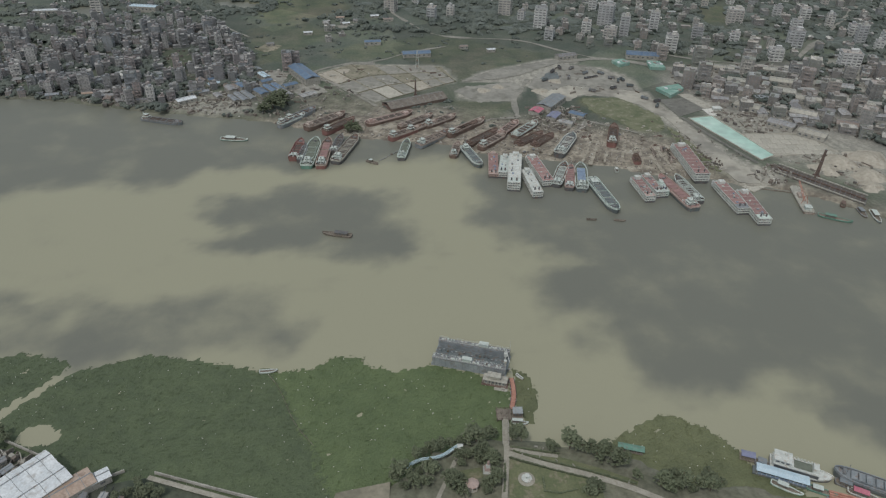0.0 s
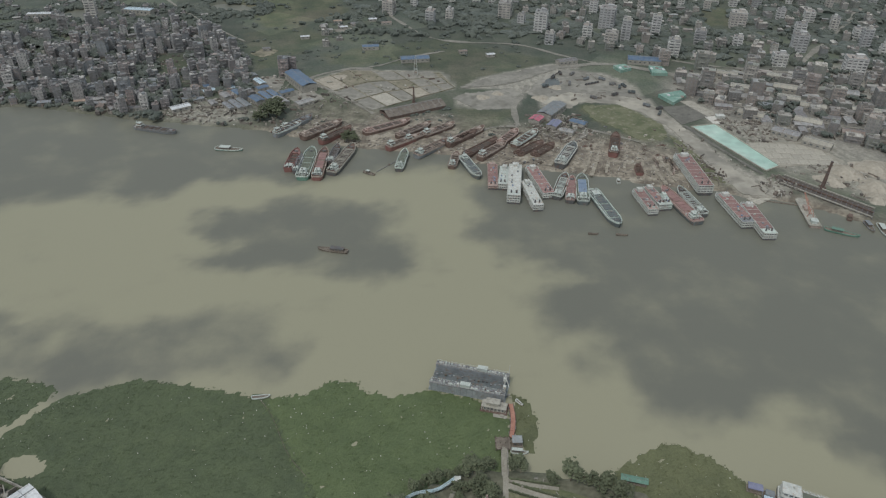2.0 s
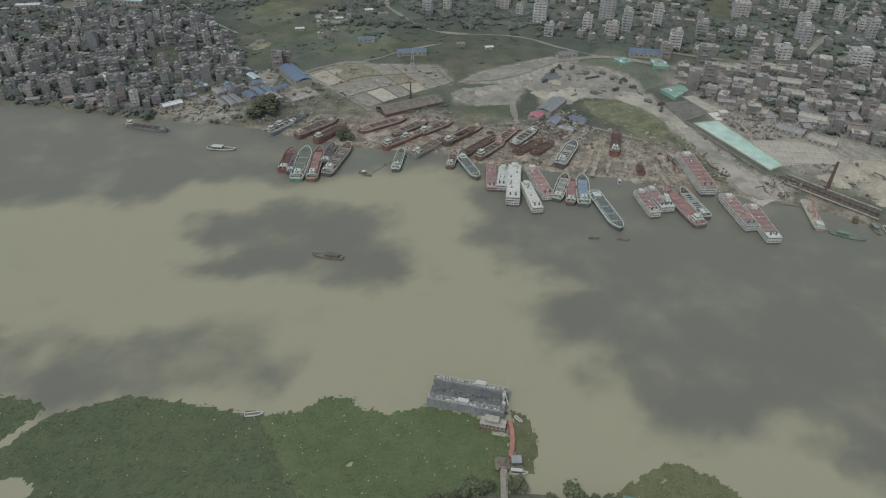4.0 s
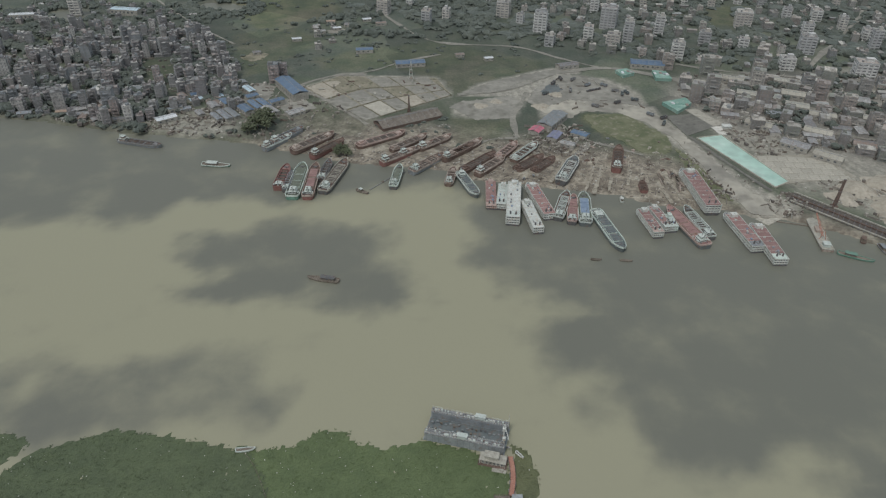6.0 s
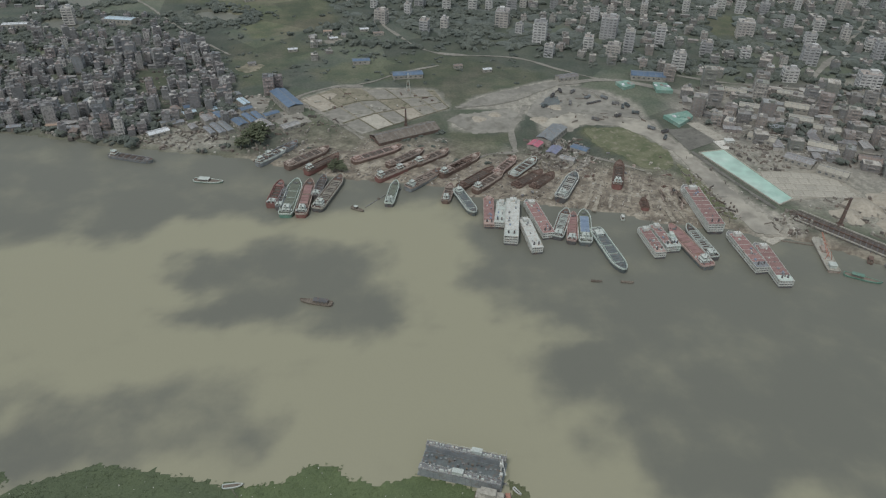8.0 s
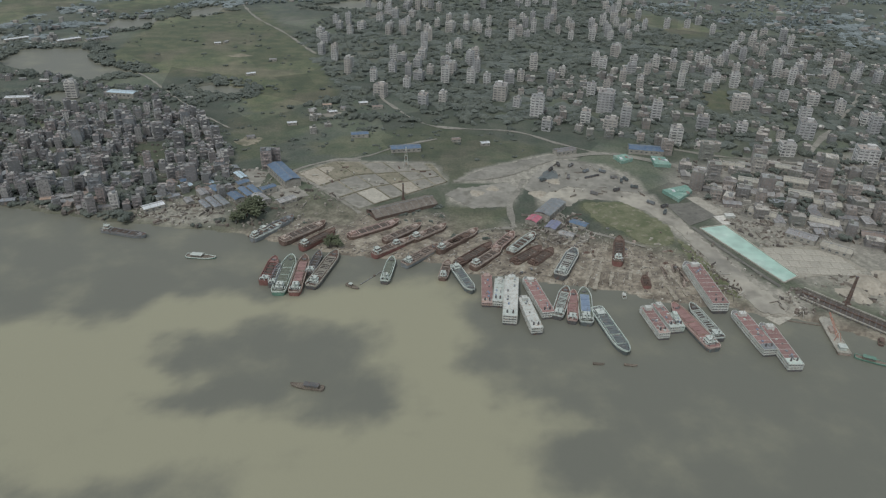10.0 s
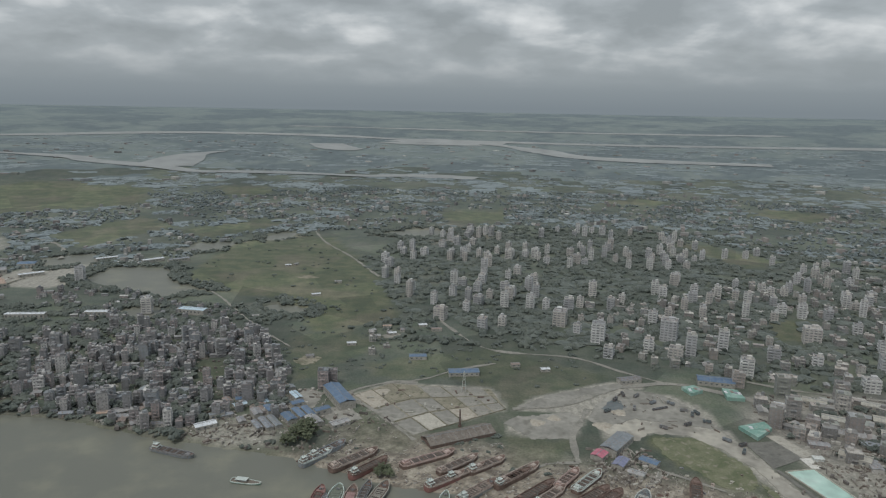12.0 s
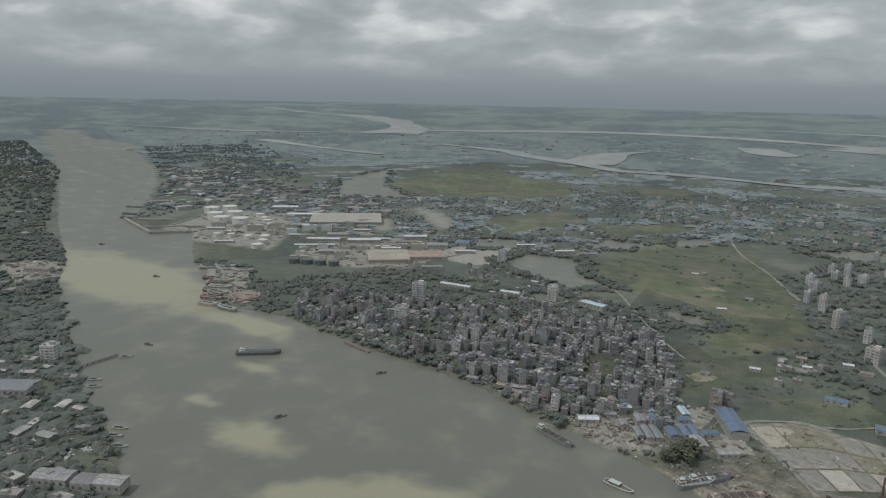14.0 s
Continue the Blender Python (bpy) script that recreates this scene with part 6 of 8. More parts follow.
    part("side_band", Shape().box(-2.2, 3.3, 1.9, 17.5, 0.1, 1.6).box(-2.2, -3.3, 1.9, 17.5, 0.1, 1.6), "tank_dark", ob, "dark band of saloon windows")
    part("hull_stripe", Shape().box(-2.5, 3.78, 0.9, 17, 0.08, 0.35).box(-2.5, -3.78, 0.9, 17, 0.08, 0.35), "tank_dark", ob, "black stripe")
    part("deck_mat", Shape().box(0.3, 0, 3.98, 7.2, 4.6, 0.06), "deck_green", ob, "faded green deck covering")
    br = part("bridge", Shape().box(5.2, 0, 3.98, 2.6, 4.2, 2.0, taper=0.85), "white_paint", ob)
    part("window", Shape().box(6.42, 0, 4.9, 0.12, 3.4, 0.7), "glass_dark", br)
    for s in (-1, 1):
        rail = Shape().box(-2.8, s * 3.2, 4.9, 18, 0.06, 0.06)
        for i in range(13):
            rail.box(-11.6 + i * 1.48, s * 3.2, 3.98, 0.07, 0.07, 0.95)
        part("railing", rail, "white_paint", ob)
    part("mast", Shape().beam((-7, 0, 6.3), (-7, 0, 10), 0.16).box(-7, 1.2, 6.3, 1.2, 0.8, 0.8), "white_paint", ob)
    for i in range(6):
        part("life_raft", Shape().drum(-3.2 + 1.4 * i, 2.75, 3.98, 4.7, 0.35, 0.35, 8), "white_paint", ob)
    return ob


white_ferry(155.5, 194.5, -23)
bb = thing("roofed_barge", 146, 191.2, 0, -22, "long barge under a pale blue roof", "barge")
part("hull", Shape().box(0, 0, -0.4, 23, 4.4, 1.3), "blue_grey", bb)
part("roof", Shape().gable(0, 0, 3.0, 21, 4.8, 0.35), "pale_blue", bb)
for i in range(12):
    for s in (-1, 1):
        part("post", Shape().box(-9.8 + i * 1.78, s * 2.0, 0.9, 0.14, 0.14, 2.2), "white_paint", bb)
part("side_panel", Shape().box(0, -1.9, 0.9, 19, 0.1, 1.0).box(0, 1.9, 0.9, 19, 0.1, 1.0), "blue_tarp", bb)
vh = thing("floating_hut", 135.5, 201.8, 0, -18, "small floating hut with a violet roof", "hut")
part("pontoon", Shape().box(0, 0, -0.3, 6.4, 3.8, 0.9), "wood", vh)
part("cabin", Shape().box(0, 0, 0.6, 5.2, 2.8, 2.0), "wood", vh)
part("roof", Shape().gable(0, 0, 2.6, 6.0, 3.6, 0.35), "violet_tin", vh)
small_boat(141.5, 198.2, -25, 8, 4.0, "stubby grey tug beside the ferry", "blue_grey", "steel", "grey_paint", 0.4)
small_boat(146, 185.6, -33, 13, 3.0, "slim green launch with a low cabin", "hull_green", "green_white", "pale_hatch", 0.3)
cargo_ship(184, 186, 153, 34, 7.5, "blue_grey", "grey_paint", "grey_paint", "grey_paint", "grey cargo barge with flat hatches by the near bank", 2, "grey_paint", tiers=1)
small_boat(173, 187, -30, 11, 3.6, "dark tug with tyres along its rail", "hull_dark", "steel", "grey_paint", 0.4)
small_boat(177.5, 182, -28, 14, 3.6, "red and white work boat alongside", "hull_red", "white_paint", "pink", 0.4)
small_boat(160, 184.2, -25, 12, 3.2, "green work boat behind the blue barge", "hull_green", "hull_green", "pale_hatch", 0.3)
rack = thing("pipe_rack", 168, 180.5, 0, -20, "stack of orange steel pipes on a pontoon", "pipe stack")
part("pontoon", Shape().box(0, 0, -0.3, 14, 5, 0.9), "steel", rack)
for i in range(7):
    part("pipe", Shape().beam((-6, -2 + 0.65 * i, 0.95 + 0.3 * (i % 2)), (6, -2 + 0.65 * i, 0.95 + 0.3 * (i % 2)), 0.55), "orange_red", rack)
gs = thing("boat_shelter", 85, 205.5, 0, -14, "long floating shelter with a green sheet roof", "shelter")
part("roof", Shape().gable(0, 0, 2.4, 11.5, 3.4, 0.4), "hull_green", gs)
part("pontoon", Shape().box(0, 0, -0.2, 10.5, 2.8, 0.7), "wood", gs)
for i in range(5):
    for s in (-1, 1):
        part("post", Shape().box(-4.8 + 2.4 * i, s * 1.3, 0.5, 0.14, 0.14, 1.95), "wood", gs)

# ---- apartment towers ----
LAND = 1.35


def tower_meshes(w, d, floors, seed):
    """Body with floor bands, piers, balconies and dark glazing between; parapet; stair head; water tank."""
    rng = random.Random(seed)
    h, fl = floors * 3.05, 3.05
    plan, bay_of = [], []
    for side in range(4):
        along, out = (w, d) if side % 2 == 0 else (d, w)
        n = max(2, int(along / 4.4))
        for i in range(n):
            a, b = -along / 2 + along * i / n, -along / 2 + along * (i + 1) / n
            for u, deep in (((a, 0),) if i == 0 else ()) + ((a + 0.75, 0), (a + 0.76, 1), (b - 0.76, 1), (b - 0.75, 0)):
                plan.append((side, u, out / 2, deep))
                bay_of.append((side, i))
    stack = {(side, rng.randrange(max(2, int((w if side % 2 == 0 else d) / 4.4)))) for side in range(4)}
    def ring(z, glazed, balcony):
        row = []
        for (side, u, out, deep), bay in zip(plan, bay_of):
            o = out - (0.55 if glazed and deep else 0) + (0.9 if balcony and deep and bay in stack else 0)
            row.append(((u, -o, z), (o, u, z), (-u, o, z), (-o, -u, z))[side])
        return row
    levels = [(-0.5, 0, 0), (0.9, 0, 0)]
    for k in range(floors):
        levels += [(k * fl + 0.95, 1, 0), (k * fl + 2.35, 1, 0), (k * fl + 2.4, 0, 0), (k * fl + 2.95, 0, 0), (k * fl + 2.96, 0, 1 if k < floors - 1 else 0), (k * fl + 3.9, 0, 1 if k < floors - 1 else 0)]
    levels = [q for q in levels if q[0] < h + 0.4] + [(h + 0.4, 0, 0)]
    body, m = Shape(), len(plan)
    for z, g, b in levels:
        body.v += ring(z, g, b)
    for k, ((z0, g0, b0), (z1, g1, b1)) in enumerate(zip(levels, levels[1:])):
        for i in range(m):
            j = (i + 1) % m
            body.f.append((k * m + i, k * m + j, (k + 1) * m + j, (k + 1) * m + i))
            body.mi.append(1 if g0 and g1 and plan[i][3] and plan[j][3] else 0)
    body.f.append(tuple((len(levels) - 1) * m + i for i in range(m)))
    body.mi.append(0)
    cap = Shape().ring(0, 0, h + 0.4, w + 0.1, d + 0.1, 1.0, 0.25).box(0, 0, h + 0.45, w - 0.5, d - 0.5, 0.12, 1)
    head = Shape().box(w * 0.14, d * 0.1, h + 0.5, w * 0.34, d * 0.32, 3.0).box(w * 0.14, d * 0.1, h + 3.5, w * 0.40, d * 0.38, 0.2)
    tank = Shape().drum(-w * 0.26, -d * 0.2, h + 0.5, h + 2.3, 1.1, 1.1, 10)
    return (body.mesh("body", "tower_wall", "window_grey"), cap.mesh("parapet", "tower_wall", "house_roof"), head.mesh("stair_head", "tower_wall"), tank.mesh("water_tank", "steel"))


TOWER = {}
TOWER_LABELS = ("pale concrete apartment tower with stacked balconies", "grey apartment block with dark window bays", "whitish high-rise with a roof stair head")


def tower(x, y, w, h, turn):
    floors = max(4, round(h / 3.05))
    key = (max(8, min(22, 2 * round(w / 2))), floors)
    if key not in TOWER:
        TOWER[key] = tower_meshes(key[0], max(8, min(16, key[0] * 0.85)), floors, key[0] * 31 + floors)
    ob = thing("apartment_tower", x, y, LAND, turn, TOWER_LABELS[(key[0] // 2 + floors) % 3], "apartment tower", "apartment towers")
    for name, me in zip(("body", "parapet", "stair_head", "water_tank"), TOWER[key]):
        part(name, me, "tower_wall", ob)
    return ob


CITY_A = [(-110, 1019, 11, 28), (-73, 987, 11, 20), (-59, 916, 20, 21), (-6, 879, 18, 20), (18, 898, 13, 12), (-16, 1054, 13, 19), (30, 1142, 12, 16), (59, 1074, 17, 26), (77, 980, 14, 16), (89, 910, 25, 24),
          (106, 879, 12, 18), (126, 846, 21, 32), (131, 804, 13, 19), (246, 1052, 15, 24), (206, 934, 15, 23), (210, 866, 27, 32), (262, 1000, 12, 23), (325, 1065, 15, 26), (275, 962, 11, 20)]
CITY_B = [(221, 817, 15, 32), (203, 807, 21, 17), (178, 825, 17, 20), (261, 837, 13, 34), (262, 765, 16, 25), (306, 810, 16, 20), (360, 1045, 13, 20), (299, 1087, 14, 17), (501, 1065, 15, 20), (434, 969, 15, 20),
          (375, 876, 27, 27), (364, 961, 12, 13), (446, 920, 14, 15), (346, 799, 13, 15), (443, 854, 17, 18), (412, 787, 22, 24), (369, 737, 20, 19), (479, 910, 19, 19), (441, 716, 28, 21)]
taken = []


def free(x, y, gap):
    if any(abs(x - a) < gap + g and abs(y - b) < gap + g for a, b, g in taken):
        return False
    taken.append((x, y, gap))
    return True


rng = random.Random(8)
for x, y, w, h in CITY_A + CITY_B:
    free(x, y, w * 0.6)
    tower(x, y + w * 0.3, w * 0.70, h * 0.72, rng.choice((-14, 76, -8, -20)))
CITY = [(-191, 1198), (-137, 1512), (293, 1600), (560, 1330), (700, 1150), (760, 1000), (520, 720), (260, 755), (152, 800), (-38, 925), (-123, 1040)]
cx, cy = [p[0] for p in CITY], [p[1] for p in CITY]
for i in range(1500):
    x, y = rng.uniform(min(cx), max(cx)), rng.uniform(min(cy), max(cy))
    if within([x], [y], CITY)[0] and len(taken) < 215 and (y > 960 or x > 480) and float(ripple(np.array(x), np.array(y), 170, 55)) > rng.uniform(-0.35, 0.1) and free(x, y, rng.uniform(8, 11)):
        tower(x, y, rng.choice((8, 9, 10, 10, 12)), rng.choice((9, 12, 12, 15, 15, 18, 21)), rng.choice((-14, 76, -8, -20)))


# ---- low houses ----
def house_meshes(w, d, floors, seed, wall="house_wall", top="house_roof"):
    rng = random.Random(seed)
    h = floors * 3.0
    body = Shape().box(0, 0, -0.5, w, d, h + 0.5)
    for k in range(floors):
        n = max(2, int(w / 2.6))
        for i in range(n):
            x = -w / 2 + (i + 0.5) * w / n
            for s in (-1, 1):
                body.box(x, s * (d / 2 + 0.0), k * 3 + 0.95, 1.15, 0.1, 1.35, 1).box(x, s * (d / 2 + 0.18), k * 3 + 2.35, 1.5, 0.45, 0.12)
        n = max(2, int(d / 2.8))
        for i in range(n):
            y = -d / 2 + (i + 0.5) * d / n
            for s in (-1, 1):
                body.box(s * (w / 2 + 0.0), y, k * 3 + 0.95, 0.1, 1.1, 1.35, 1)
        body.box(0, 0, k * 3 + 2.85, w + 0.35, d + 0.35, 0.18)
        if k and rng.random() < 0.6:
            body.box(rng.uniform(-0.2, 0.2) * w, -d / 2 - 0.6, k * 3 - 0.1, w * 0.4, 1.2, 0.9)
    roof = Shape().box(0, 0, h + 0.03, w - 0.3, d - 0.3, 0.08).ring(0, 0, h + 0.03, w + 0.1, d + 0.1, rng.uniform(0.5, 1.0), 0.18)
    head = Shape().box(rng.choice((-0.22, 0.22)) * w, rng.choice((-0.2, 0.2)) * d, h + 0.1, w * 0.36, d * 0.36, 2.3).drum(-w * 0.05, d * 0.05, h + 0.1, h + 1.4, 0.6, 0.6, 8)
    return body.mesh("body", wall, "window_grey"), roof.mesh("roof", top), head.mesh("stair_head", wall)


def shed_meshes(w, d, h, seed):
    rng = random.Random(seed)
    body = Shape().box(0, 0, -0.5, w, d, h + 0.5)
    for i in range(2):
        body.box((i - 0.5) * w * 0.5, -d / 2, 0.8, 1.0, 0.1, 1.2, 1).box((i - 0.5) * w * 0.5, d / 2, 0.8, 1.0, 0.1, 1.2, 1)
    roof = Shape().gable(0, 0, h, w + 0.7, d + 0.8, rng.uniform(0.5, 1.2))
    for i in range(5):
        roof.box(-w / 2 + (i + 0.5) * w / 5, 0, h + 0.4, 0.1, d * 0.2, 0.12)
    return body.mesh("body", "house_wall", "glass_dark"), roof.mesh("roof", "tin")


HOUSE_SIZES = ((8, 7, 2), (9, 7, 3), (9, 8, 4), (8, 7, 5), (11, 8, 3), (7, 6, 1), (11, 8, 5), (9, 7, 4), (7, 7, 3), (13, 8, 2), (12, 11, 6))
HOUSES = [house_meshes(w, d, f, 40 + i) for i, (w, d, f) in enumerate(HOUSE_SIZES)]
SHADED_HOUSES = [house_meshes(w * 0.8, d * 0.82, f, 40 + i, "old_wall", "old_roof") for i, (w, d, f) in enumerate(HOUSE_SIZES)]
SHEDS = [shed_meshes(w, d, h, 60 + i) for i, (w, d, h) in enumerate(((8, 5, 2.8), (11, 6, 3.0), (6, 5, 2.4), (15, 8, 3.4)))]
HOUSE_LABELS = {1: "low single-storey concrete house with a flat roof", 2: "small two-storey concrete house", 3: "three-storey rendered house with a flat roof", 4: "four-storey house with roof stair head", 5: "tall narrow five-storey house"}


REST = {"wall": [[], [], 0], "roof": [[], [], 0], "glass": [[], [], 0], "old_wall": [[], [], 0], "old_roof": [[], [], 0], "old_glass": [[], [], 0]}


def join_house(x, y, turn, k, old=False):
    """A house of the crowd, too far off to pick apart: its walls, panes and roof go into the joined rest; old takes the
    cloud-shaded colours.
    """
    c, s = math.cos(radians(turn)), math.sin(radians(turn))
    for j, me in enumerate((SHADED_HOUSES if old else HOUSES)[k] if k < len(HOUSES) else SHEDS[k - len(HOUSES)]):
        v = np.empty(len(me.vertices) * 3)
        me.vertices.foreach_get("co", v)
        v = v.reshape(-1, 3)
        v = np.stack([x + v[:, 0] * c - v[:, 1] * s, y + v[:, 0] * s + v[:, 1] * c, LAND + v[:, 2]], 1)
        for key in ("wall", "roof", "glass"):
            f = np.array([q.vertices[:] for q in me.polygons if len(q.vertices) == 4 and not (q.material_index and abs(q.normal.z) > 0.9) and ("glass" if q.material_index else ("roof" if j == 1 else "wall")) == key])
            if len(f):
                ids, f = np.unique(f, return_inverse=True)
                r = REST["old_" + key if old else key]
                r[0].append(v[ids])
                r[1].append(f.reshape(-1, 4) + r[2])
                r[2] += len(ids)


def house(x, y, turn, k, group):
    if k < len(HOUSES):
        me, names = (SHADED_HOUSES if "riverside" in group else HOUSES)[k], ("body", "roof", "stair_head")
        label = HOUSE_LABELS[min(5, (2, 3, 4, 5, 3, 1, 5, 4, 3, 2, 5)[k])]
        ob = thing("house", x, y, LAND, turn, label, "house", group)
    else:
        me, names = SHEDS[k - len(HOUSES)], ("body", "roof")
        ob = thing("tin_house", x, y, LAND, turn, "low house under a corrugated tin roof", "house", group)
    for name, m in zip(names, me):
        part(name, m, "house_wall", ob)
    return ob


def settle(outline, spacing, turn, group, keep, pool, seed, nearest=lambda x, y: False, thin=lambda x, y: 1.0):
    """Houses in rough rows over an outline."""
    rng = random.Random(seed)
    ox, oy = [p[0] for p in outline], [p[1] for p in outline]
    c, s = math.cos(radians(turn)), math.sin(radians(turn))
    mx, my, span = sum(ox) / len(ox), sum(oy) / len(oy), max(max(ox) - min(ox), max(oy) - min(oy))
    n = int(span / spacing)
    for i in range(-n, n):
        for j in range(-n, n):
            u, w = i * spacing + rng.uniform(-0.25, 0.25) * spacing, j * spacing * 0.95 + rng.uniform(-0.25, 0.25) * spacing
            x, y = mx + u * c - w * s, my + u * s + w * c
            if rng.random() < keep * thin(x, y) and within([x], [y], outline)[0] and -into(np.array([x]), np.array([y]), RIVER)[0] > 6 and all(into(np.array([x]), np.array([y]), o)[0] < -4 for o in LAKES + SANDS + LAWNS + PADS) and all(off_line(np.array([x]), np.array([y]), r[0])[0] > r[1] * 0.5 + 5 for r in ROADS) and free(x, y, 2.6):
                (house if nearest(x, y) else join_house)(x, y, turn + rng.choice((0, 90)) + rng.uniform(-16, 16), rng.choice(pool), group if nearest(x, y) else "riverside" in group or "lake" in group)


LEFT_TOWN = [(-640, 632), (-700, 690), (-600, 760), (-406, 850), (-265, 850), (-200, 740), (-172, 650), (-165, 590), (-215, 576), (-345, 606), (-473, 614)]
settle(LEFT_TOWN, 9.4, 20, "houses of the riverside town", 0.8, (0, 1, 1, 0, 2, 4, 5, 5, 8, 5, 9, 11, 12, 13, 12, 2, 3, 14, 7, 11, 6, 11, 12, 10), 1, lambda x, y: y < 645 and x > -420,
       lambda x, y: (0.95 if x > -420 else 0.5) + 0.45 * float(ripple(np.array(x), np.array(y), 60, 91)))
RIGHT_TOWN = [(250, 722), (470, 735), (600, 720), (540, 600), (420, 480), (352, 545), (318, 562), (262, 605), (236, 660)]
for x, y, k, t in ((272, 646, 9, 60), (318, 692, 10, -20), (366, 661, 10, -25), (381, 637, 6, -22), (314, 613, 4, 60), (388, 694, 10, 65), (416, 675, 6, -22), (280, 727, 10, -10), (244, 741, 6, -10), (277, 655, 4, -30)):
    free(x, y, 7)
    house(x, y, t, k, "houses behind the sand yards")
for x, y, L, W, c in ((345, 668, 22, 14, "pale_slab"), (300, 668, 18, 12, "beige"), (336, 640, 20, 13, "beige"), (400, 655, 20, 14, "tin"), (352, 700, 24, 12, "beige"), (430, 640, 24, 12, "pale_slab"), (300, 705, 20, 12, "pale_slab"), (395, 610, 24, 12, "beige"), (268, 690, 18, 10, "white_tin")):
    free(x, y, 10)
    gable_shed("market_hall", x, y, LAND, -24, L, W, 4.5, 1.0, c, "low pale-roofed hall among crowded houses", "hall", group="halls of the town")
settle(RIGHT_TOWN, 13.6, -22, "houses behind the sand yards", 0.9, (9, 9, 4, 5, 13, 14, 14, 0, 1, 4, 9, 12, 14, 10, 5, 9, 14, 6, 12), 2, lambda x, y: y < 635 and x < 400)
settle([(150, 800), (250, 750), (520, 740), (800, 1000), (560, 1250), (300, 1080), (100, 1000)], 18, -14, "low houses between the towers", 0.6, (0, 1, 4, 11, 12, 8, 5, 9), 3)
settle([(-220, 770), (-140, 880), (-60, 900), (-110, 780)], 22, 10, "houses by the green fields", 0.5, (5, 11, 12, 0), 4)
settle([(-480, 855), (-640, 960), (-560, 1010), (-430, 960), (-260, 900)], 15, 10, "houses by the lake", 0.55, (5, 11, 12, 0, 1), 5)
settle([(-900, 330), (-640, 380), (-460, 315), (-400, 260), (-500, 200), (-800, 240)], 26, 25, "sheds on the opposite bank", 0.55, (11, 12, 14, 9, 5), 6)
for k, (x, y, f, turn) in enumerate(((-152, 694, 10, 8), (-145, 702, 6, 8), (-192, 680, 2, 8), (-405, 655, 6, 20), (-330, 640, 6, 14), (-285, 628, 10, 10), (-258, 600, 3, 12))):
    house(x, y, turn, f, "houses of the riverside town")

for key, mat_name, label in (("wall", "many_wall", "crowded walls of the town's further houses"), ("roof", "many_roof", "flat and tin roofs of the further houses"), ("glass", "window_grey", "dark windows of the further houses"),
                             ("old_wall", "many_shaded_wall", "stained walls crowded in the riverside town, cloud shade in their colour"), ("old_roof", "many_shaded_roof", "stained flat roofs of the riverside town, cloud shade in their colour"), ("old_glass", "window_grey", "dark windows of the riverside town")):
    tagged(new("town_" + key, sheet("town_" + key, np.concatenate(REST[key][0]), np.concatenate(REST[key][1]), mat_name, False)), label, "houses", "further houses", "stuff")

# ---- yards behind the slipways ----
def long_shed(x, y, turn, L, W, h, roof, label, group="sheds in the yards"):
    return gable_shed("shed", x, y, LAND, turn, L, W, h, W * 0.12, roof, label, "shed", group=group)


long_shed(-131, 667, -58, 44, 15, 7.5, "blue_tin", "large warehouse with a bright blue roof")
long_shed(-164, 622, -50, 16, 9, 4, "blue_tin", "small blue-roofed shed by the river")
long_shed(-142, 620, -50, 18, 10, 3.5, "tin", "grey tin workshop near the trees")
long_shed(-228, 602, 38, 17, 9, 3.5, "white_tin", "pale shed at the water's edge")
for x, y, t, L, W, roof in ((-180, 610, -52, 22, 6, "tin"), (-174, 614, -52, 22, 6, "grey_paint"), (-186, 606, -52, 16, 5, "tin"), (-158, 632, -52, 20, 6, "blue_tin"), (-151, 636, -52, 20, 6, "blue_tin"), (-171, 668, -52, 16, 7, "pale_blue"), (-265, 600, 12, 14, 6, "tin"), (-300, 610, 15, 18, 7, "tin"), (-320, 614, 15, 12, 6, "brown_tin")):
    long_shed(x, y, t, L, W, 3.4, roof, "narrow yard shed in a row by the river", "sheds of the waterfront")
wf = random.Random(83)
FRONT = [(-222, 606), (-160, 590), (-132, 640), (-160, 702), (-205, 700), (-230, 640)]
placed = [(-131, 667, 24), (-152, 694, 10), (-145, 702, 8), (-164, 622, 9), (-142, 620, 10), (-180, 610, 10), (-158, 634, 11), (-171, 668, 9), (-146, 592, 12), (-228, 602, 10)]
for i in range(200):
    x, y = wf.uniform(-230, -132), wf.uniform(590, 702)
    if within([x], [y], FRONT)[0] and all(math.hypot(x - a, y - b) > r + 5 for a, b, r in placed) and len(placed) < 25:
        placed.append((x, y, 6))
        long_shed(x, y, wf.choice((-52, 38)) + wf.uniform(-6, 6), wf.uniform(8, 14), wf.uniform(5, 8), wf.choice((3.0, 3.6, 5.5)), wf.choice(("tin", "grey_paint", "blue_tin", "pale_blue", "beige", "tin")), "low workshop shed crowded behind the landing", "sheds of the waterfront")
slab("bare_ground", rough_edge([(-190, 655), (-165, 690), (-148, 680), (-150, 648), (-172, 640)], 3.0, 1.2, 103), 1.62, "grey_sand", "pale bare yard between the waterfront sheds", "ground", 0.4)
slab("bare_ground", rough_edge([(-146, 648), (-118, 655), (-104, 632), (-122, 622), (-140, 632)], 3.0, 1.2, 104), 1.62, "grey_sand", "pale bare yard in front of the blue warehouse", "ground", 0.4)
long_shed(-120, 618, 40, 16, 9, 3.2, "tin", "tin workshop above the hulls")
gable_shed("shed", -20, 607, LAND, 30, 58, 19, 2.6, 3.4, "kiln_roof", "long low brick kiln shed with a dark brown roof", "shed", wall="brick_red", group="sheds in the yards", lights=False)
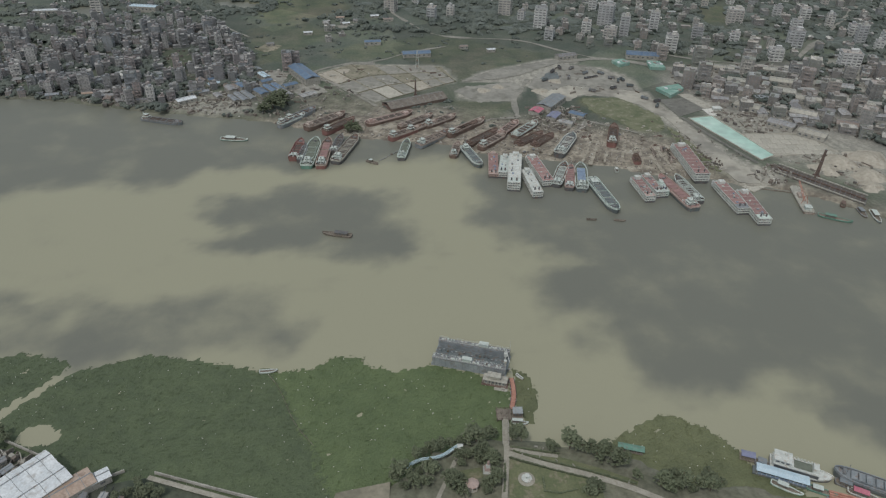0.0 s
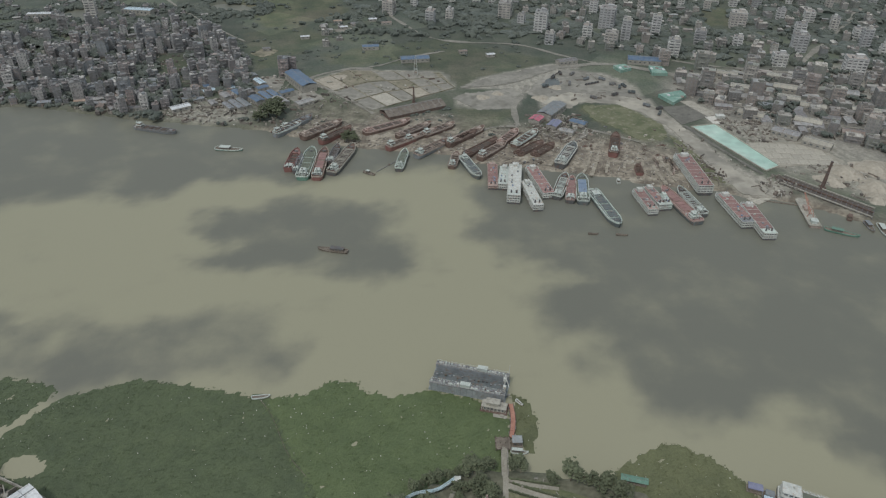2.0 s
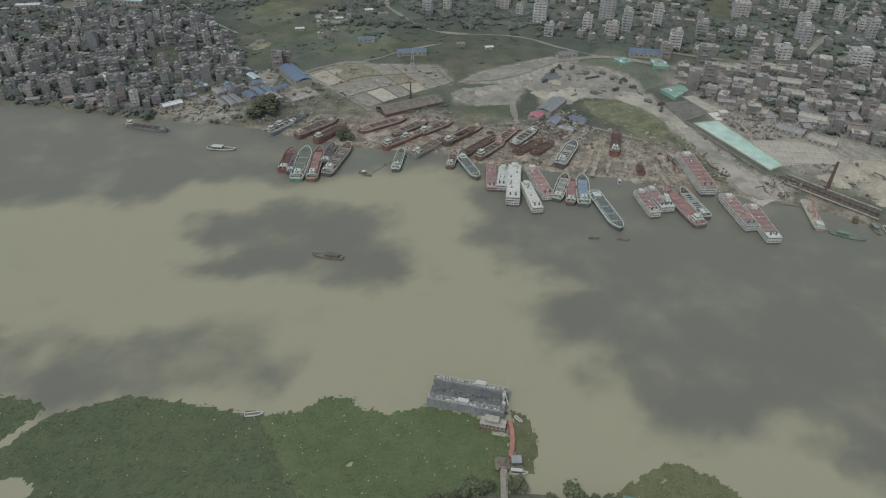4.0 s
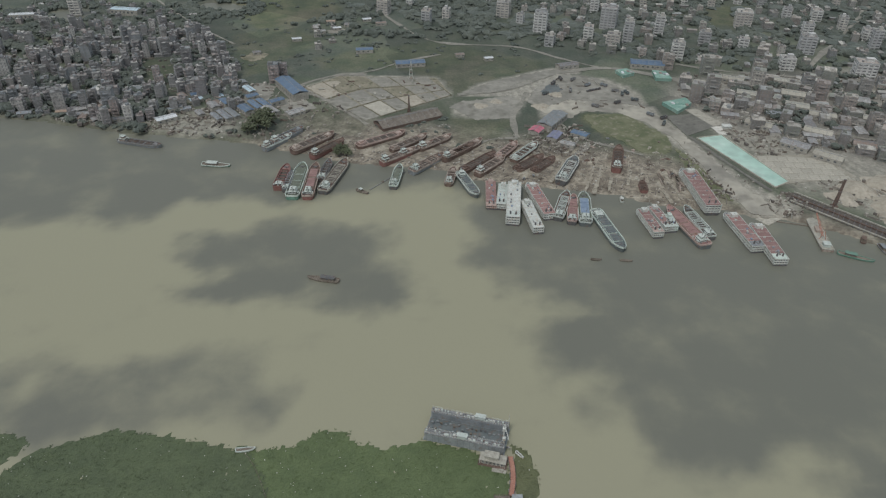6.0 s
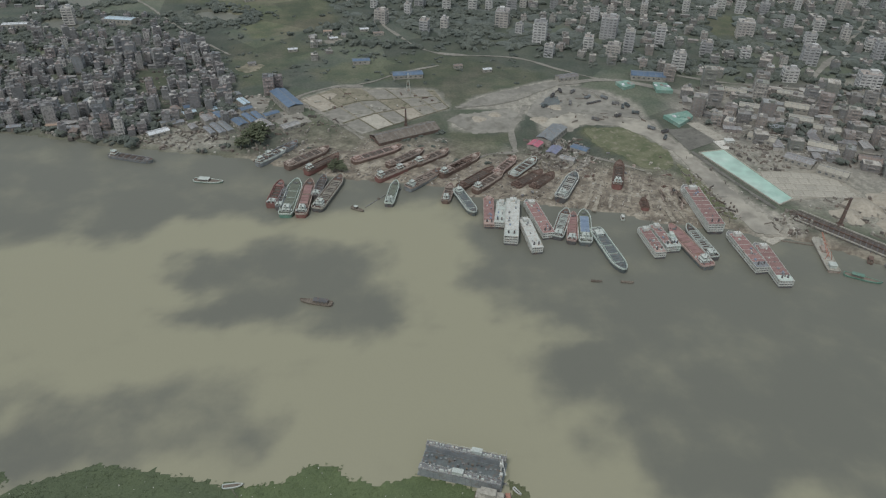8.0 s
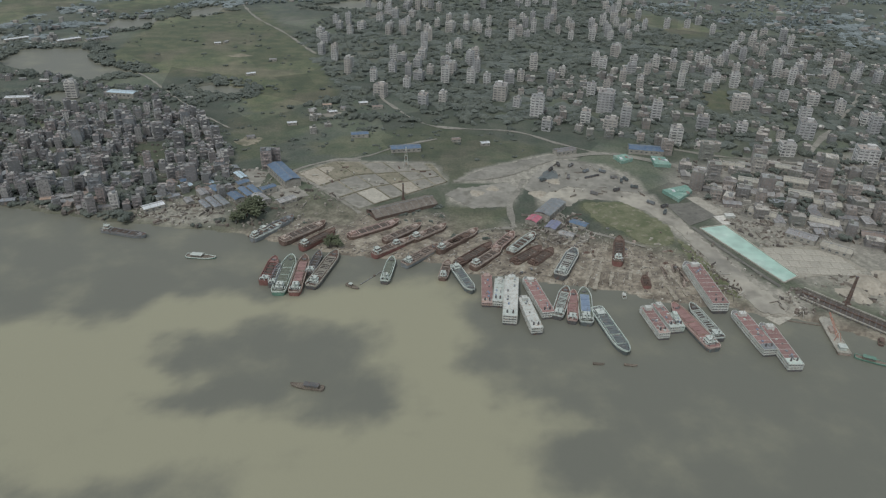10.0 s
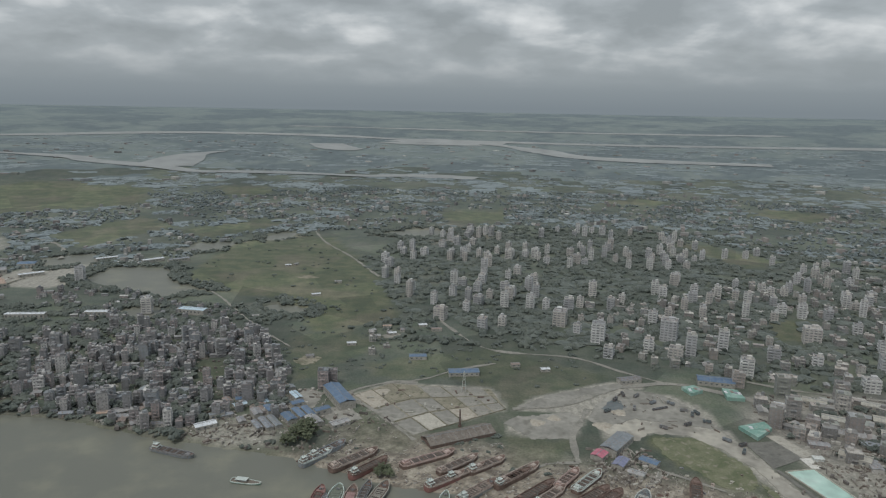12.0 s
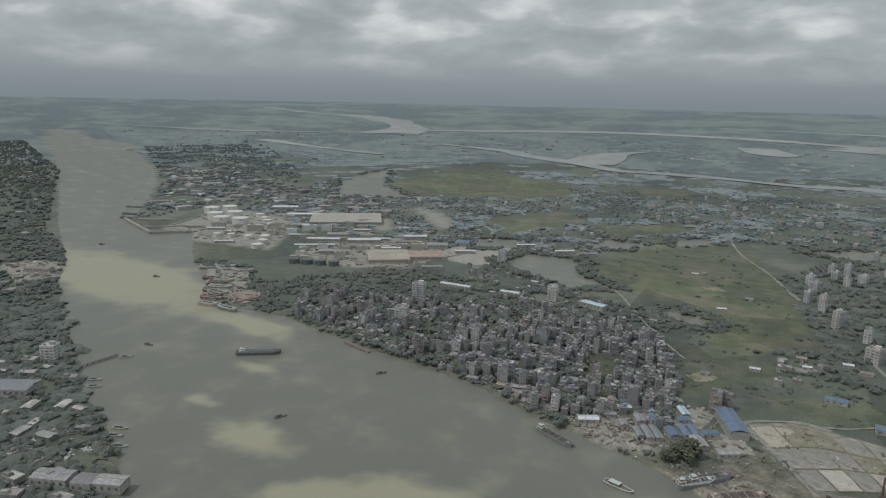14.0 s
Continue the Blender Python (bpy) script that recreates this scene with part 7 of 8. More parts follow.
long_shed(105, 603, 56, 32, 14, 5.5, "grey_paint", "grey-roofed workshop hall in the shipyard")
long_shed(89, 585, 56, 11, 10, 3.6, "pink", "small shed with a pink awning roof")
long_shed(103, 574, 60, 14, 9, 3.6, "violet_tin", "workshop with a violet-blue roof")
long_shed(125, 578, -35, 14, 8, 3.5, "blue_tin", "small blue-roofed shipyard store")
long_shed(112, 560, -30, 12, 7, 3.2, "tin", "open tin shelter in the shipyard")
long_shed(-72, 780, 10, 18, 9, 4, "blue_tin", "green-blue roofed hall in the fields")
long_shed(-22, 742, 10, 30, 12, 4, "blue_tin", "wide blue-roofed shed by the fields")
long_shed(224, 745, -10, 34, 16, 5, "blue_tin", "long pale blue market hall")
long_shed(140, 740, 20, 22, 10, 4, "tin", "tin warehouse by the curved road")
for x, y, t in ((300, 560, -40), (330, 585, -30), (285, 600, -35), (318, 540, -40), (360, 560, -25), (300, 640, -20), (350, 620, -20)):
    long_shed(x, y, t, 22, 12, 4.5, "pale_slab" if x % 20 else "tin", "pale-roofed store among dense houses", "sheds behind the sand yards")

pool = thing("settling_pool", 0, 0, 0, 0, "long turquoise pool inside a pale concrete kerb", "pool")
P = [(224, 577), (247, 583), (271, 503), (257, 494)]
part("basin", Shape().prism(P, 0.8, 1.9), "pool_green", pool, "turquoise lined basin")
for (ax, ay), (bx, by) in zip(P, P[1:] + P[:1]):
    part("kerb", Shape().beam((ax, ay, 1.9), (bx, by, 1.9), 0.9), "pale_slab", pool)
part("pump_house", Shape().box(256, 597, 1.3, 7, 5, 3).box(256, 597, 4.3, 8, 6, 0.2), "white_paint", pool)
slab("yard_pavement", [(209, 621), (238, 627), (246, 599), (217, 581)], 1.78, "wet_paving", "dark wet paved yard beside the sand", "pavement")
slab("yard_pavement", [(231, 636), (243, 637), (257, 606), (246, 600)], 1.80, "pale_slab", "pale concrete strip beside the dark yard", "pavement")
slab("yard_pavement", [(243, 599), (262, 603), (252, 584), (246, 584)], 1.82, "white_slab", "white concrete forecourt at the pool's end", "pavement")
slab("lawn", rough_edge([(136, 622), (160, 625), (178, 625), (186, 604), (198, 583), (200, 562), (190, 548), (175, 549), (166, 557), (159, 572), (140, 592)], 2.4, 1.6, 101), 1.60, "sunlit_grass", "patchy olive grass in the middle of the yards", "lawn", 0.5)
slab("lawn", rough_edge([(201, 560), (206, 546), (214, 511), (219, 474), (214, 476), (204, 499), (198, 525)], 2.4, 1.4, 102), 1.58, "sunlit_grass", "weedy verge between the sand and the moored launches", "lawn", 0.5)
tagged(new("ditch", ribbon("ditch", [(219, 579), (229, 548), (241, 516), (252, 489)], 3.2, "wet_paving", 1.86, 3, 0.3)), "dark wet ditch along the pool's kerb", "ditch", kind="structure")
yard = tagged(new("casting_yard", Shape().prism([(256, 545), (313, 549), (328, 512), (267, 500)], 1.2, 1.68).mesh("casting_yard", "paving")), "paved casting yard divided into bays", "pavement", kind="structure")
for i in range(7):
    for j in range(4):
        part("paving_bay", Shape().box(0, 0, 0, 7.3, 8.6, 0.16), "pale_slab", yard, at=(266 + i * 7.8 + j * 1.6, 541 - j * 9.6 - i * 0.6, 1.62)).rotation_euler = (0, 0, radians(-5))
bf = random.Random(31)
FIELD = [(-122, 678), (-91, 710), (5, 707), (19, 664), (-28, 635), (-57, 611)]
kiln = tagged(new("brickfield", Shape().prism(FIELD, 1.2, 1.62).mesh("brickfield", "yard_soil")), "old brickfield with drying bays and low walls", "brickfield", kind="structure")
A_, B_, C_, D_ = Vector((-121, 680)), Vector((-57, 605)), Vector((19, 664)), Vector((-2, 708))
E_ = Vector((-92, 709))


def on_field(u, w):
    """u runs along the kiln side, w away from it."""
    low_, high_ = B_.lerp(C_, u), (A_.lerp(E_, u * 3) if u < 1 / 3 else E_.lerp(D_, (u - 1 / 3) * 1.5))
    return low_.lerp(high_, w)


us, ws = (0.0, 0.17, 0.36, 0.52, 0.70, 0.86, 1.0), (0.0, 0.30, 0.62, 1.0)
for i in range(6):
    for j in range(3):
        q = [on_field(u, w) for u, w in ((us[i], ws[j]), (us[i + 1], ws[j]), (us[i + 1], ws[j + 1]), (us[i], ws[j + 1]))]
        mid_q = sum(q, Vector((0, 0))) / 4
        q = [tuple(p.lerp(mid_q, 0.10) - mid_q) for p in q]
        wet = i in (0, 1, 2) and j < 2
        part("drying_bay", Shape().prism(rough_edge(q, 3.0, 0.5, 300 + 10 * i + j), 0, bf.uniform(0.1, 0.2)), bf.choice(("grey_sand", "pale_slab", "grey_sand")) if wet else bf.choice(("sand_heap", "yard_soil", "dirt_road", "slip_mud")), kiln, at=(mid_q.x, mid_q.y, 1.6))
        if bf.random() < 0.7:
            a, b = Vector(q[0]) * 1.10, Vector(q[1]) * 1.10
            part("low_wall", Shape().beam((a.x, a.y, 0.2), (b.x, b.y, 0.2), 0.6), "yard_soil", kiln, at=(mid_q.x, mid_q.y, 1.6))
        if bf.random() < 0.5:
            a, b = Vector(q[1]) * 1.10, Vector(q[2]) * 1.10
            part("low_wall", Shape().beam((a.x, a.y, 0.2), (b.x, b.y, 0.2), 0.6), "yard_soil", kiln, at=(mid_q.x, mid_q.y, 1.6))
for i in range(26):
    x, y = bf.uniform(-110, 10), bf.uniform(625, 705)
    if into(np.array([x]), np.array([y]), FIELD)[0] > 3:
        part("brick_stack", Shape().box(0, 0, 0, bf.uniform(2, 7), bf.uniform(1.2, 2.0), bf.uniform(0.6, 1.4)), bf.choice(("brick_red", "old_tile", "beige")), kiln, at=(x, y, 1.62)).rotation_euler = (0, 0, radians(bf.choice((14, 104))))


def chimney(x, y, h, label, lean=0.0):
    ob = thing("chimney", x, y, LAND, 0, label, "chimney")
    ob.rotation_euler = (0, radians(lean), 0)
    k = h / 22
    part("shaft", Shape().drum(0, 0, -0.5, h, 1.5 * k, 0.85 * k, 14), "brick_red", ob)
    part("plinth", Shape().box(0, 0, -0.5, 4 * k, 4 * k, 2.4), "brick_red", ob)
    part("cap", Shape().drum(0, 0, h, h + 0.6, 1.0 * k, 1.0 * k, 14), "hull_dark", ob)
    part("iron_band", Shape().drum(0, 0, h * 0.6, h * 0.6 + 0.3, 1.17 * k, 1.16 * k, 14), "steel", ob)


chimney(288, 467, 22, "tall dark brick kiln chimney, leaning a little", 2.0)
chimney(-20, 626, 15, "slim brick chimney of the kiln shed")
conv = thing("loading_jetty", 0, 0, 0, 0, "long dark loading jetty with timber stringers", "jetty")
for k in range(3):
    o = 6.0 * k
    part("stringer", Shape().beam((268 - o * 0.7, 487 - o, 2.3), (312 - o * 0.7, 437 - o, 2.3), 0.8), ("beige", "rust", "beige")[k], conv)
for i in range(19):
    x, y = 267 + 2.4 * i, 484 - 2.75 * i
    part("cross_beam", Shape().beam((x, y, 2.0), (x - 8, y - 11.5, 2.0), 0.6), "hull_dark", conv)
    if i % 2 == 0:
        part("pier", Shape().box(x - 4, y - 6, -1.5, 1.0, 1.0, 2.8), "concrete", conv)
part("loading_deck", Shape().prism([(259, 482), (267, 487), (311, 438), (303, 425), (259, 474)], 1.4, 1.75), "hold", conv)
basin = thing("timber_pond", 0, 0, 0, 0, "square timber pond fenced with floating booms", "timber pond")
for a, b in (((240, 462), (264, 464)), ((264, 464), (260, 444)), ((260, 444), (238, 450)), ((241, 458), (263, 459)), ((240, 455), (262, 453))):
    part("boom", Shape().beam((*a, 0.2), (*b, 0.2), 0.8), "wood", basin)
slab("concrete_apron", [(226, 452), (241, 462), (244, 452), (232, 444)], 0.6, "pale_slab", "sloping concrete apron at the water", "apron", 1.2)

SLIPS = ((130, 516, 71, 68, 3.5, "slip_mud"), (122, 511, 70, 62, 2.2, "slip_mud"), (141, 521, 73, 70, 2.6, "slip_mud"), (98, 519, 66, 40, 2.6, "slip_mud"), (153, 518, 74, 44, 3, "slip_mud"), (164, 508, 80, 40, 2.4, "slip_mud"),
         (172, 486, 93, 30, 3, "slip_mud"), (181, 494, 94, 36, 2.4, "slip_mud"), (48, 538, 50, 40, 2, "slip_mud"), (12, 538, 45, 34, 2, "slip_mud"))
rng = random.Random(77)
for i in range(11):
    x, y = rng.uniform(158, 192), rng.uniform(490, 520)
    pile = thing("timber_stack", x, y, LAND - 0.2, rng.uniform(70, 100), "stack of weathered timber and steel sections", "timber stack", "stacks in the shipyard")
    for k in range(6):
        part("beam", Shape().box(0, (k % 3 - 1) * 0.8, 0.05 + 0.5 * (k // 3), rng.uniform(7, 12), 0.6, 0.45), rng.choice(("wood", "rust", "rust_pale")), pile)
for i in range(60):
    x, y = rng.uniform(60, 190), rng.uniform(505, 575)
    if free(x, y, 2.0):
        whole("steel_scrap", Shape().box(0, 0, 0, rng.uniform(2, 6), rng.uniform(1.2, 3), 0.4).box(0.3, 0.2, 0.4, rng.uniform(1, 4), rng.uniform(1, 2), 0.5, 0, 20).box(-0.5, 0.1, 0.8, 1.2, 0.8, 0.6, 0, 50), rng.choice(("rust", "rust_pale", "steel", "wood", "pale_slab")),
              "low pile of steel plate and scrap on the mud", "scrap pile", "scrap in the shipyard", at=(x, y, 1.25), turn=rng.uniform(0, 180))
sr = random.Random(44)
for x, y, t, L, W, c in SLIPS:
    strip, n = [], int(L / 3)
    for i in range(n + 1):
        strip.append((-L / 2 + L * i / n, W / 2 + sr.uniform(-0.7, 0.5)))
    for i in range(n, -1, -1):
        strip.append((-L / 2 + L * i / n, -W / 2 + sr.uniform(-0.5, 0.7)))
    tagged(whole("slipway", Shape().prism(strip, -0.6, 0.06), c, "worn pale slipway strip running down to the water", "slipway", "slipways", at=(x, y, 1.42), turn=t), kind="structure")
for i, (x, y) in enumerate(((120, 520), (128, 515), (134, 505), (126, 500), (118, 540), (135, 545), (160, 545), (165, 552))):
    rail = thing("slipway_rail", x, y, LAND - 0.5, 65 + 2 * i, "pair of pale slipway rails in the mud", "slipway", "slipways")
    for s in (-1, 1):
        part("rail", Shape().box(0, s * 1.2, 0, 26, 0.5, 0.5), "wood", rail)


def truck(x, y, turn, colour):
    ob = thing("truck", x, y, 1.8, turn, "parked tipper truck on the sand yard", "truck", "trucks on the sand yard")
    part("chassis", Shape().box(0, 0, 0.6, 7, 2.2, 0.4), "hull_dark", ob)
    part("cab", Shape().box(2.6, 0, 1.0, 1.8, 2.3, 1.9, taper=0.92), colour, ob)
    part("tipper", Shape().ring(-1.0, 0, 1.0, 4.6, 2.4, 1.5, 0.12).box(-1.0, 0, 1.0, 4.4, 2.2, 0.7), colour, ob)
    for wx_ in (2.4, -1.4, -2.6):
        for s in (-1, 1):
            part("wheel", Shape().add([(wx_ + 0.5 * math.cos(a * 0.785), s * 1.0 + e, 0.5 + 0.5 * math.sin(a * 0.785)) for e in (-0.15, 0.15) for a in range(8)],
                                      [(a, (a + 1) % 8, 8 + (a + 1) % 8, 8 + a) for a in range(8)] + [tuple(range(7, -1, -1)), tuple(range(8, 16))]), "hull_dark", ob)


for i, (x, y) in enumerate(((176, 676), (181, 668), (186, 672), (190, 655), (168, 690), (152, 690), (140, 704), (128, 706), (119, 694), (196, 622), (203, 603), (172, 648), (133, 676), (108, 668), (150, 640), (206, 615))):
    truck(x, y, rng.uniform(0, 180), rng.choice(("blue_grey", "hull_dark", "grey_paint", "steel")))
for x, y, r, h in ((301, 480, 12, 4), (318, 492, 16, 5), (330, 470, 14, 5), (345, 500, 18, 4), (322, 452, 10, 4), (100, 640, 9, 2), (118, 668, 8, 2), (45, 640, 8, 1.6), (60, 650, 7, 1.6), (-95, 690, 9, 1.4)):
    v, f, n = [(0, 0, h)], [], 20
    for k in range(1, 6):
        for i in range(n):
            a = i * 6.283 / n
            q = r * k / 5 * (1 + 0.16 * math.sin(3 * a + x) + 0.08 * math.sin(7 * a + y))
            v.append((q * math.cos(a), q * math.sin(a), h * math.cos(k / 5 * 1.55) ** 1.4 - (0.3 if k == 5 else 0)))
    f += [(0, 1 + i, 1 + (i + 1) % n) for i in range(n)]
    for k in range(4):
        f += [(1 + k * n + i, 1 + (k + 1) * n + i, 1 + (k + 1) * n + (i + 1) % n, 1 + k * n + (i + 1) % n) for i in range(n)]
    whole("sand_mound", Shape().add(v, f), "sand_heap", "weathered heap of pale river sand", "sand heap", "sand heaps", at=(x, y, LAND))
nets = [((187, 727), (200, 732), (205, 720), (192, 712)), ((225, 728), (238, 725), (239, 705), (223, 706)), ((213, 646), (238, 657), (240, 645), (222, 626))]
for k, o in enumerate(nets):
    ob = thing("netted_scaffold", 0, 0, 0, 0, "low building wrapped in green netting", "scaffold", "netted buildings")
    part("netting", Shape().prism(o, 1.3, 4.6), "net_green", ob)
    mx_, my_ = sum(p[0] for p in o) / 4, sum(p[1] for p in o) / 4
    for i in range(5):
        part("roof_panel", Shape().box(mx_ - 6 + 3 * i, my_ + rng.uniform(-4, 4), 4.6, 2.6, 5, 0.3), rng.choice(("net_green", "white_tin", "tin")), ob)
mast = thing("lattice_tower", -20, 700, LAND, 0, "red and white lattice mast in the brickfield", "lattice tower")
for a, b in ((-1, -1), (1, -1), (1, 1), (-1, 1)):
    part("leg", Shape().beam((2 * a, 2 * b, 0), (0.3 * a, 0.3 * b, 20), 0.25), "white_paint", mast)
for k in range(7):
    w = 2 - 1.7 * k / 7
    part("brace", Shape().ring(0, 0, k * 2.9, 2 * w, 2 * w, 0.2, 0.15), "hull_red" if k % 2 else "white_paint", mast)

# ---- oil terminal, works and the far bank ----
def oil_tank(x, y, r, h, colour, label):
    ob = thing("oil_tank", x, y, LAND, 0, label, "storage tank", "tanks of the oil terminal")
    part("shell", Shape().drum(0, 0, -0.5, h, r, r, 28), colour, ob)
    part("roof", Shape().drum(0, 0, h, h + r * 0.12, r + 0.2, r * 0.1, 28), colour, ob)
    part("stair", Shape().beam((r + 0.4, -r * 0.3, 0), (r * 0.75, r * 0.75, h), 0.6), "steel", ob)
    part("rim", Shape().drum(0, 0, h - 0.4, h, r + 0.25, r + 0.25, 28), "steel", ob)


for x, y in ((-1238, 948), (-1292, 970), (-1362, 1008), (-1348, 1046), (-1276, 1008), (-1198, 966)):
    oil_tank(x, y, 17, 14, "tank_white", "large white oil storage tank")
for x, y, r in ((-1245, 1051, 9), (-1203, 1030, 9), (-1172, 1013, 9), (-1134, 993, 9), (-1120, 856, 7), (-1097, 871, 7), (-1061, 883, 8), (-1039, 904, 10), (-1009, 875, 9), (-985, 844, 10)):
    oil_tank(x, y, r, 7, "tank_white", "small white oil storage tank")
for x, y in ((-848, 812), (-828, 822), (-808, 832), (-788, 842)):
    oil_tank(x, y, 8.5, 8, "tank_dark", "dark blue storage tank in a row")
tj = thing("terminal_jetty", 0, 0, 0, 0, "long oil terminal jetty with walkways on piles", "jetty")
for a, b in (((-1420, 835), (-1241, 790)), ((-1241, 790), (-1195, 850)), ((-1300, 805), (-1250, 880)), ((-1400, 842), (-1330, 900))):
    part("walkway", Shape().beam((*a, 2.5), (*b, 2.5), 4.0), "concrete", tj)
for i in range(16):
    part("pile", Shape().drum(-1415 + 11.2 * i, 833.7 - 2.8 * i, -2, 1.2, 1.2, n=8), "concrete", tj)
jt = thing("timber_jetty", 0, 0, 0, 0, "dark timber jetty reaching into the river", "jetty")
part("deck", Shape().add([(-659, 386, 2.0), (-664, 428, 1.8), (-667, 428, 1.8), (-662, 386, 2.0), (-659, 386, 2.4), (-664, 428, 2.2), (-667, 428, 2.2), (-662, 386, 2.4)], [(4, 5, 6, 7), (0, 1, 5, 4), (2, 3, 7, 6), (1, 2, 6, 5)]), "hull_dark", jt)
for i in range(7):
    part("pile", Shape().drum(-661 - 0.7 * i, 389 + 6.2 * i, -2, 2.0, 0.5, n=8), "wood", jt)
WORKS = [(-760, 938, 46, 68, 78, "sand_heap", "wide tan-roofed factory hall"), (-1075, 1150, 44, 150, 120, "beige", "huge low pale warehouse roof"), (-832, 1094, 44, 44, 16, "white_tin", "long white works building"),
         (-880, 1005, 44, 60, 18, "white_tin", "white works hall with pale roof"), (-754, 1064, 40, 36, 22, "tin", "grey works building"), (-715, 985, 44, 60, 44, "brown_tin", "brown-roofed stores beside the works"),
         (-940, 960, 40, 60, 14, "white_tin", "narrow white works shed"), (-955, 1010, 40, 40, 20, "tin", "grey process building"), (-734, 1116, 20, 26, 20, "blue_tin", "hall with a domed blue roof"),
         (-850, 900, 44, 50, 12, "tin", "grey pipe workshop"), (-1180, 1120, 44, 70, 24, "white_tin", "long pale shed behind the tanks"), (-1290, 1160, 44, 60, 24, "white_tin", "pale shed near the river"),
         (-560, 860, 10, 46, 9, "white_tin", "long low school building"), (-480, 880, 10, 30, 9, "white_tin", "low pale building by the lake"), (-370, 905, -8, 34, 12, "pale_blue", "grey-blue hall by the pond"),
         (-428, 300, 32, 20, 13, "tin", "pale-roofed warehouse on the river bank"), (-464, 279, 32, 26, 14, "tin", "grey warehouse behind the bank"), (-442, 290, 32, 14, 14, "tin", "tin shed at the bank"), (-648, 320, 38, 46, 24, "grey_paint", "broad grey-roofed store on the opposite bank"), (-1075, 522, 30, 40, 14, "tin", "pale sheds in a cleared yard")]
for x, y, t, L, W, roof, label in WORKS:
    gable_shed("works_hall", x, y, LAND, t, L, W, 7.0, min(3.0, W * 0.06), roof, label + " in the works", "factory", group="works upstream")
for x, y, w, h, t in ((-700, 378, 14, 15, 35), (-560, 780, 16, 24, 20), (-520, 700, 14, 18, 20), (-600, 1040, 12, 21, 10), (-430, 905, 12, 18, 10)):
    tower(x, y, w, h, t)


def works_block(x, y, turn, L, W, h, wall, roof, label):
    """A flat-roofed process building with a parapet and a few roof units."""
    ob = thing("works_block", x, y, LAND, turn, label, "factory", "blocks of the works")
    br_ = random.Random(int(abs(x) * 3 + y))
    part("body", Shape().box(0, 0, -0.5, L, W, h + 0.5), wall, ob)
    part("roof", Shape().box(0, 0, h, L - 0.4, W - 0.4, 0.2), roof, ob)
    part("parapet", Shape().ring(0, 0, h, L + 0.2, W + 0.2, 0.9, 0.4), wall, ob)
    for k in range(2):
        part("roof_unit", Shape().box(br_.uniform(-0.35, 0.35) * L, br_.uniform(-0.2, 0.2) * W, h + 0.2, br_.uniform(2, 5), br_.uniform(2, 4), br_.uniform(1, 2.5)), "concrete", ob)


wr = random.Random(71)
c44, s44 = math.cos(radians(44)), math.sin(radians(44))
for cx0, cy0, nu, nv, du, dv in ((-840, 960, 7, 5, 34, 36), (-1010, 1010, 6, 4, 36, 40), (-1130, 930, 4, 3, 44, 36)):
    for i in range(nu):
        for j in range(nv):
            u, w = (i - (nu - 1) / 2) * du + wr.uniform(-5, 5), (j - (nv - 1) / 2) * dv + wr.uniform(-5, 5)
            x, y = cx0 + u * c44 - w * s44, cy0 + u * s44 + w * c44
            if wr.random() < 0.72 and all(math.hypot(x - q[0], y - q[1]) > 0.42 * (q[3] + q[4]) * 0.5 + 18 for q in WORKS) and -into(np.array([x]), np.array([y]), RIVER)[0] > 15:
                works_block(x, y, 44, wr.uniform(14, 30), wr.uniform(7, 13), wr.choice((4, 5, 6, 9, 12)), wr.choice(("beige", "concrete", "pale_slab", "white_paint")), wr.choice(("pale_slab", "beige", "white_tin", "concrete")), "pale flat-roofed process building of the works")
for a, b in (((-900, 862), (-700, 905)), ((-700, 905), (-690, 1045)), ((-960, 1000), (-900, 862)), ((-1270, 835), (-1000, 905)), ((-1385, 1045), (-1270, 835)), ((-930, 1060), (-840, 1100))):
    whole("works_wall", Shape().beam((*a, 2.4), (*b, 2.4), 1.6), "pale_slab", "long pale boundary wall of the works", "wall", "walls of the works")
whole("earth_mound", Shape().prism([(-767, 626), (-766, 660), (-743, 681), (-715, 652), (-718, 618), (-730, 612)], 0.5, 2.6).prism([(-760, 632), (-759, 654), (-742, 670), (-724, 648), (-727, 626)], 2.6, 4.2), "red_earth", "flat-topped mound of red earth by the river", "earth mound", at=(0, 0, 0))
for x, y, t, L in ((-770, 608, 20, 34), (-752, 598, 25, 30), (-800, 628, 15, 28), (-830, 660, 30, 30), (-860, 668, 35, 26), (-780, 620, 10, 24)):
    hulk(x, y, t, L, 8, "rusty hull beached at the upstream bank", "rust", "rust_pale", z=0.2, ribs=5)
whole("timber_raft", Shape().beam((-520, 606, 0.6), (-478, 600, 0.6), 3.0), "wood", "long low timber raft along the bank", "raft")


# ---- woods and scattered villages ----
def woods(name, spots, label, mat_name="leaf_far", seed=1, rise=0.0, fine=2, tall=1.0):
    """Many rough crowns in one sheet; spots: rows of x, y, radius."""
    rs = np.random.RandomState(seed)
    base = []
    for k in range(6):
        bm = bmesh.new()
        bmesh.ops.create_icosphere(bm, subdivisions=1, radius=1.0)
        v = np.array([p.co[:] for p in bm.verts])
        f = np.array([[p.index for p in q.verts] for q in bm.faces])
        bm.free()
        lump = 1 + 0.28 * np.sin(v @ rs.normal(0, 2.6, 3) + k)[:, None] + 0.2 * np.sin(v @ rs.normal(0, 4.5, 3))[:, None]
        v = v * lump * (0.72 + 0.5 * rs.rand(len(v), 1)) * np.array([1, 1, 0.85])
        base.append((v, f))
    vv, ff, n = [], [], 0
    spots = np.asarray(spots)
    kinds = rs.randint(0, 6, len(spots))
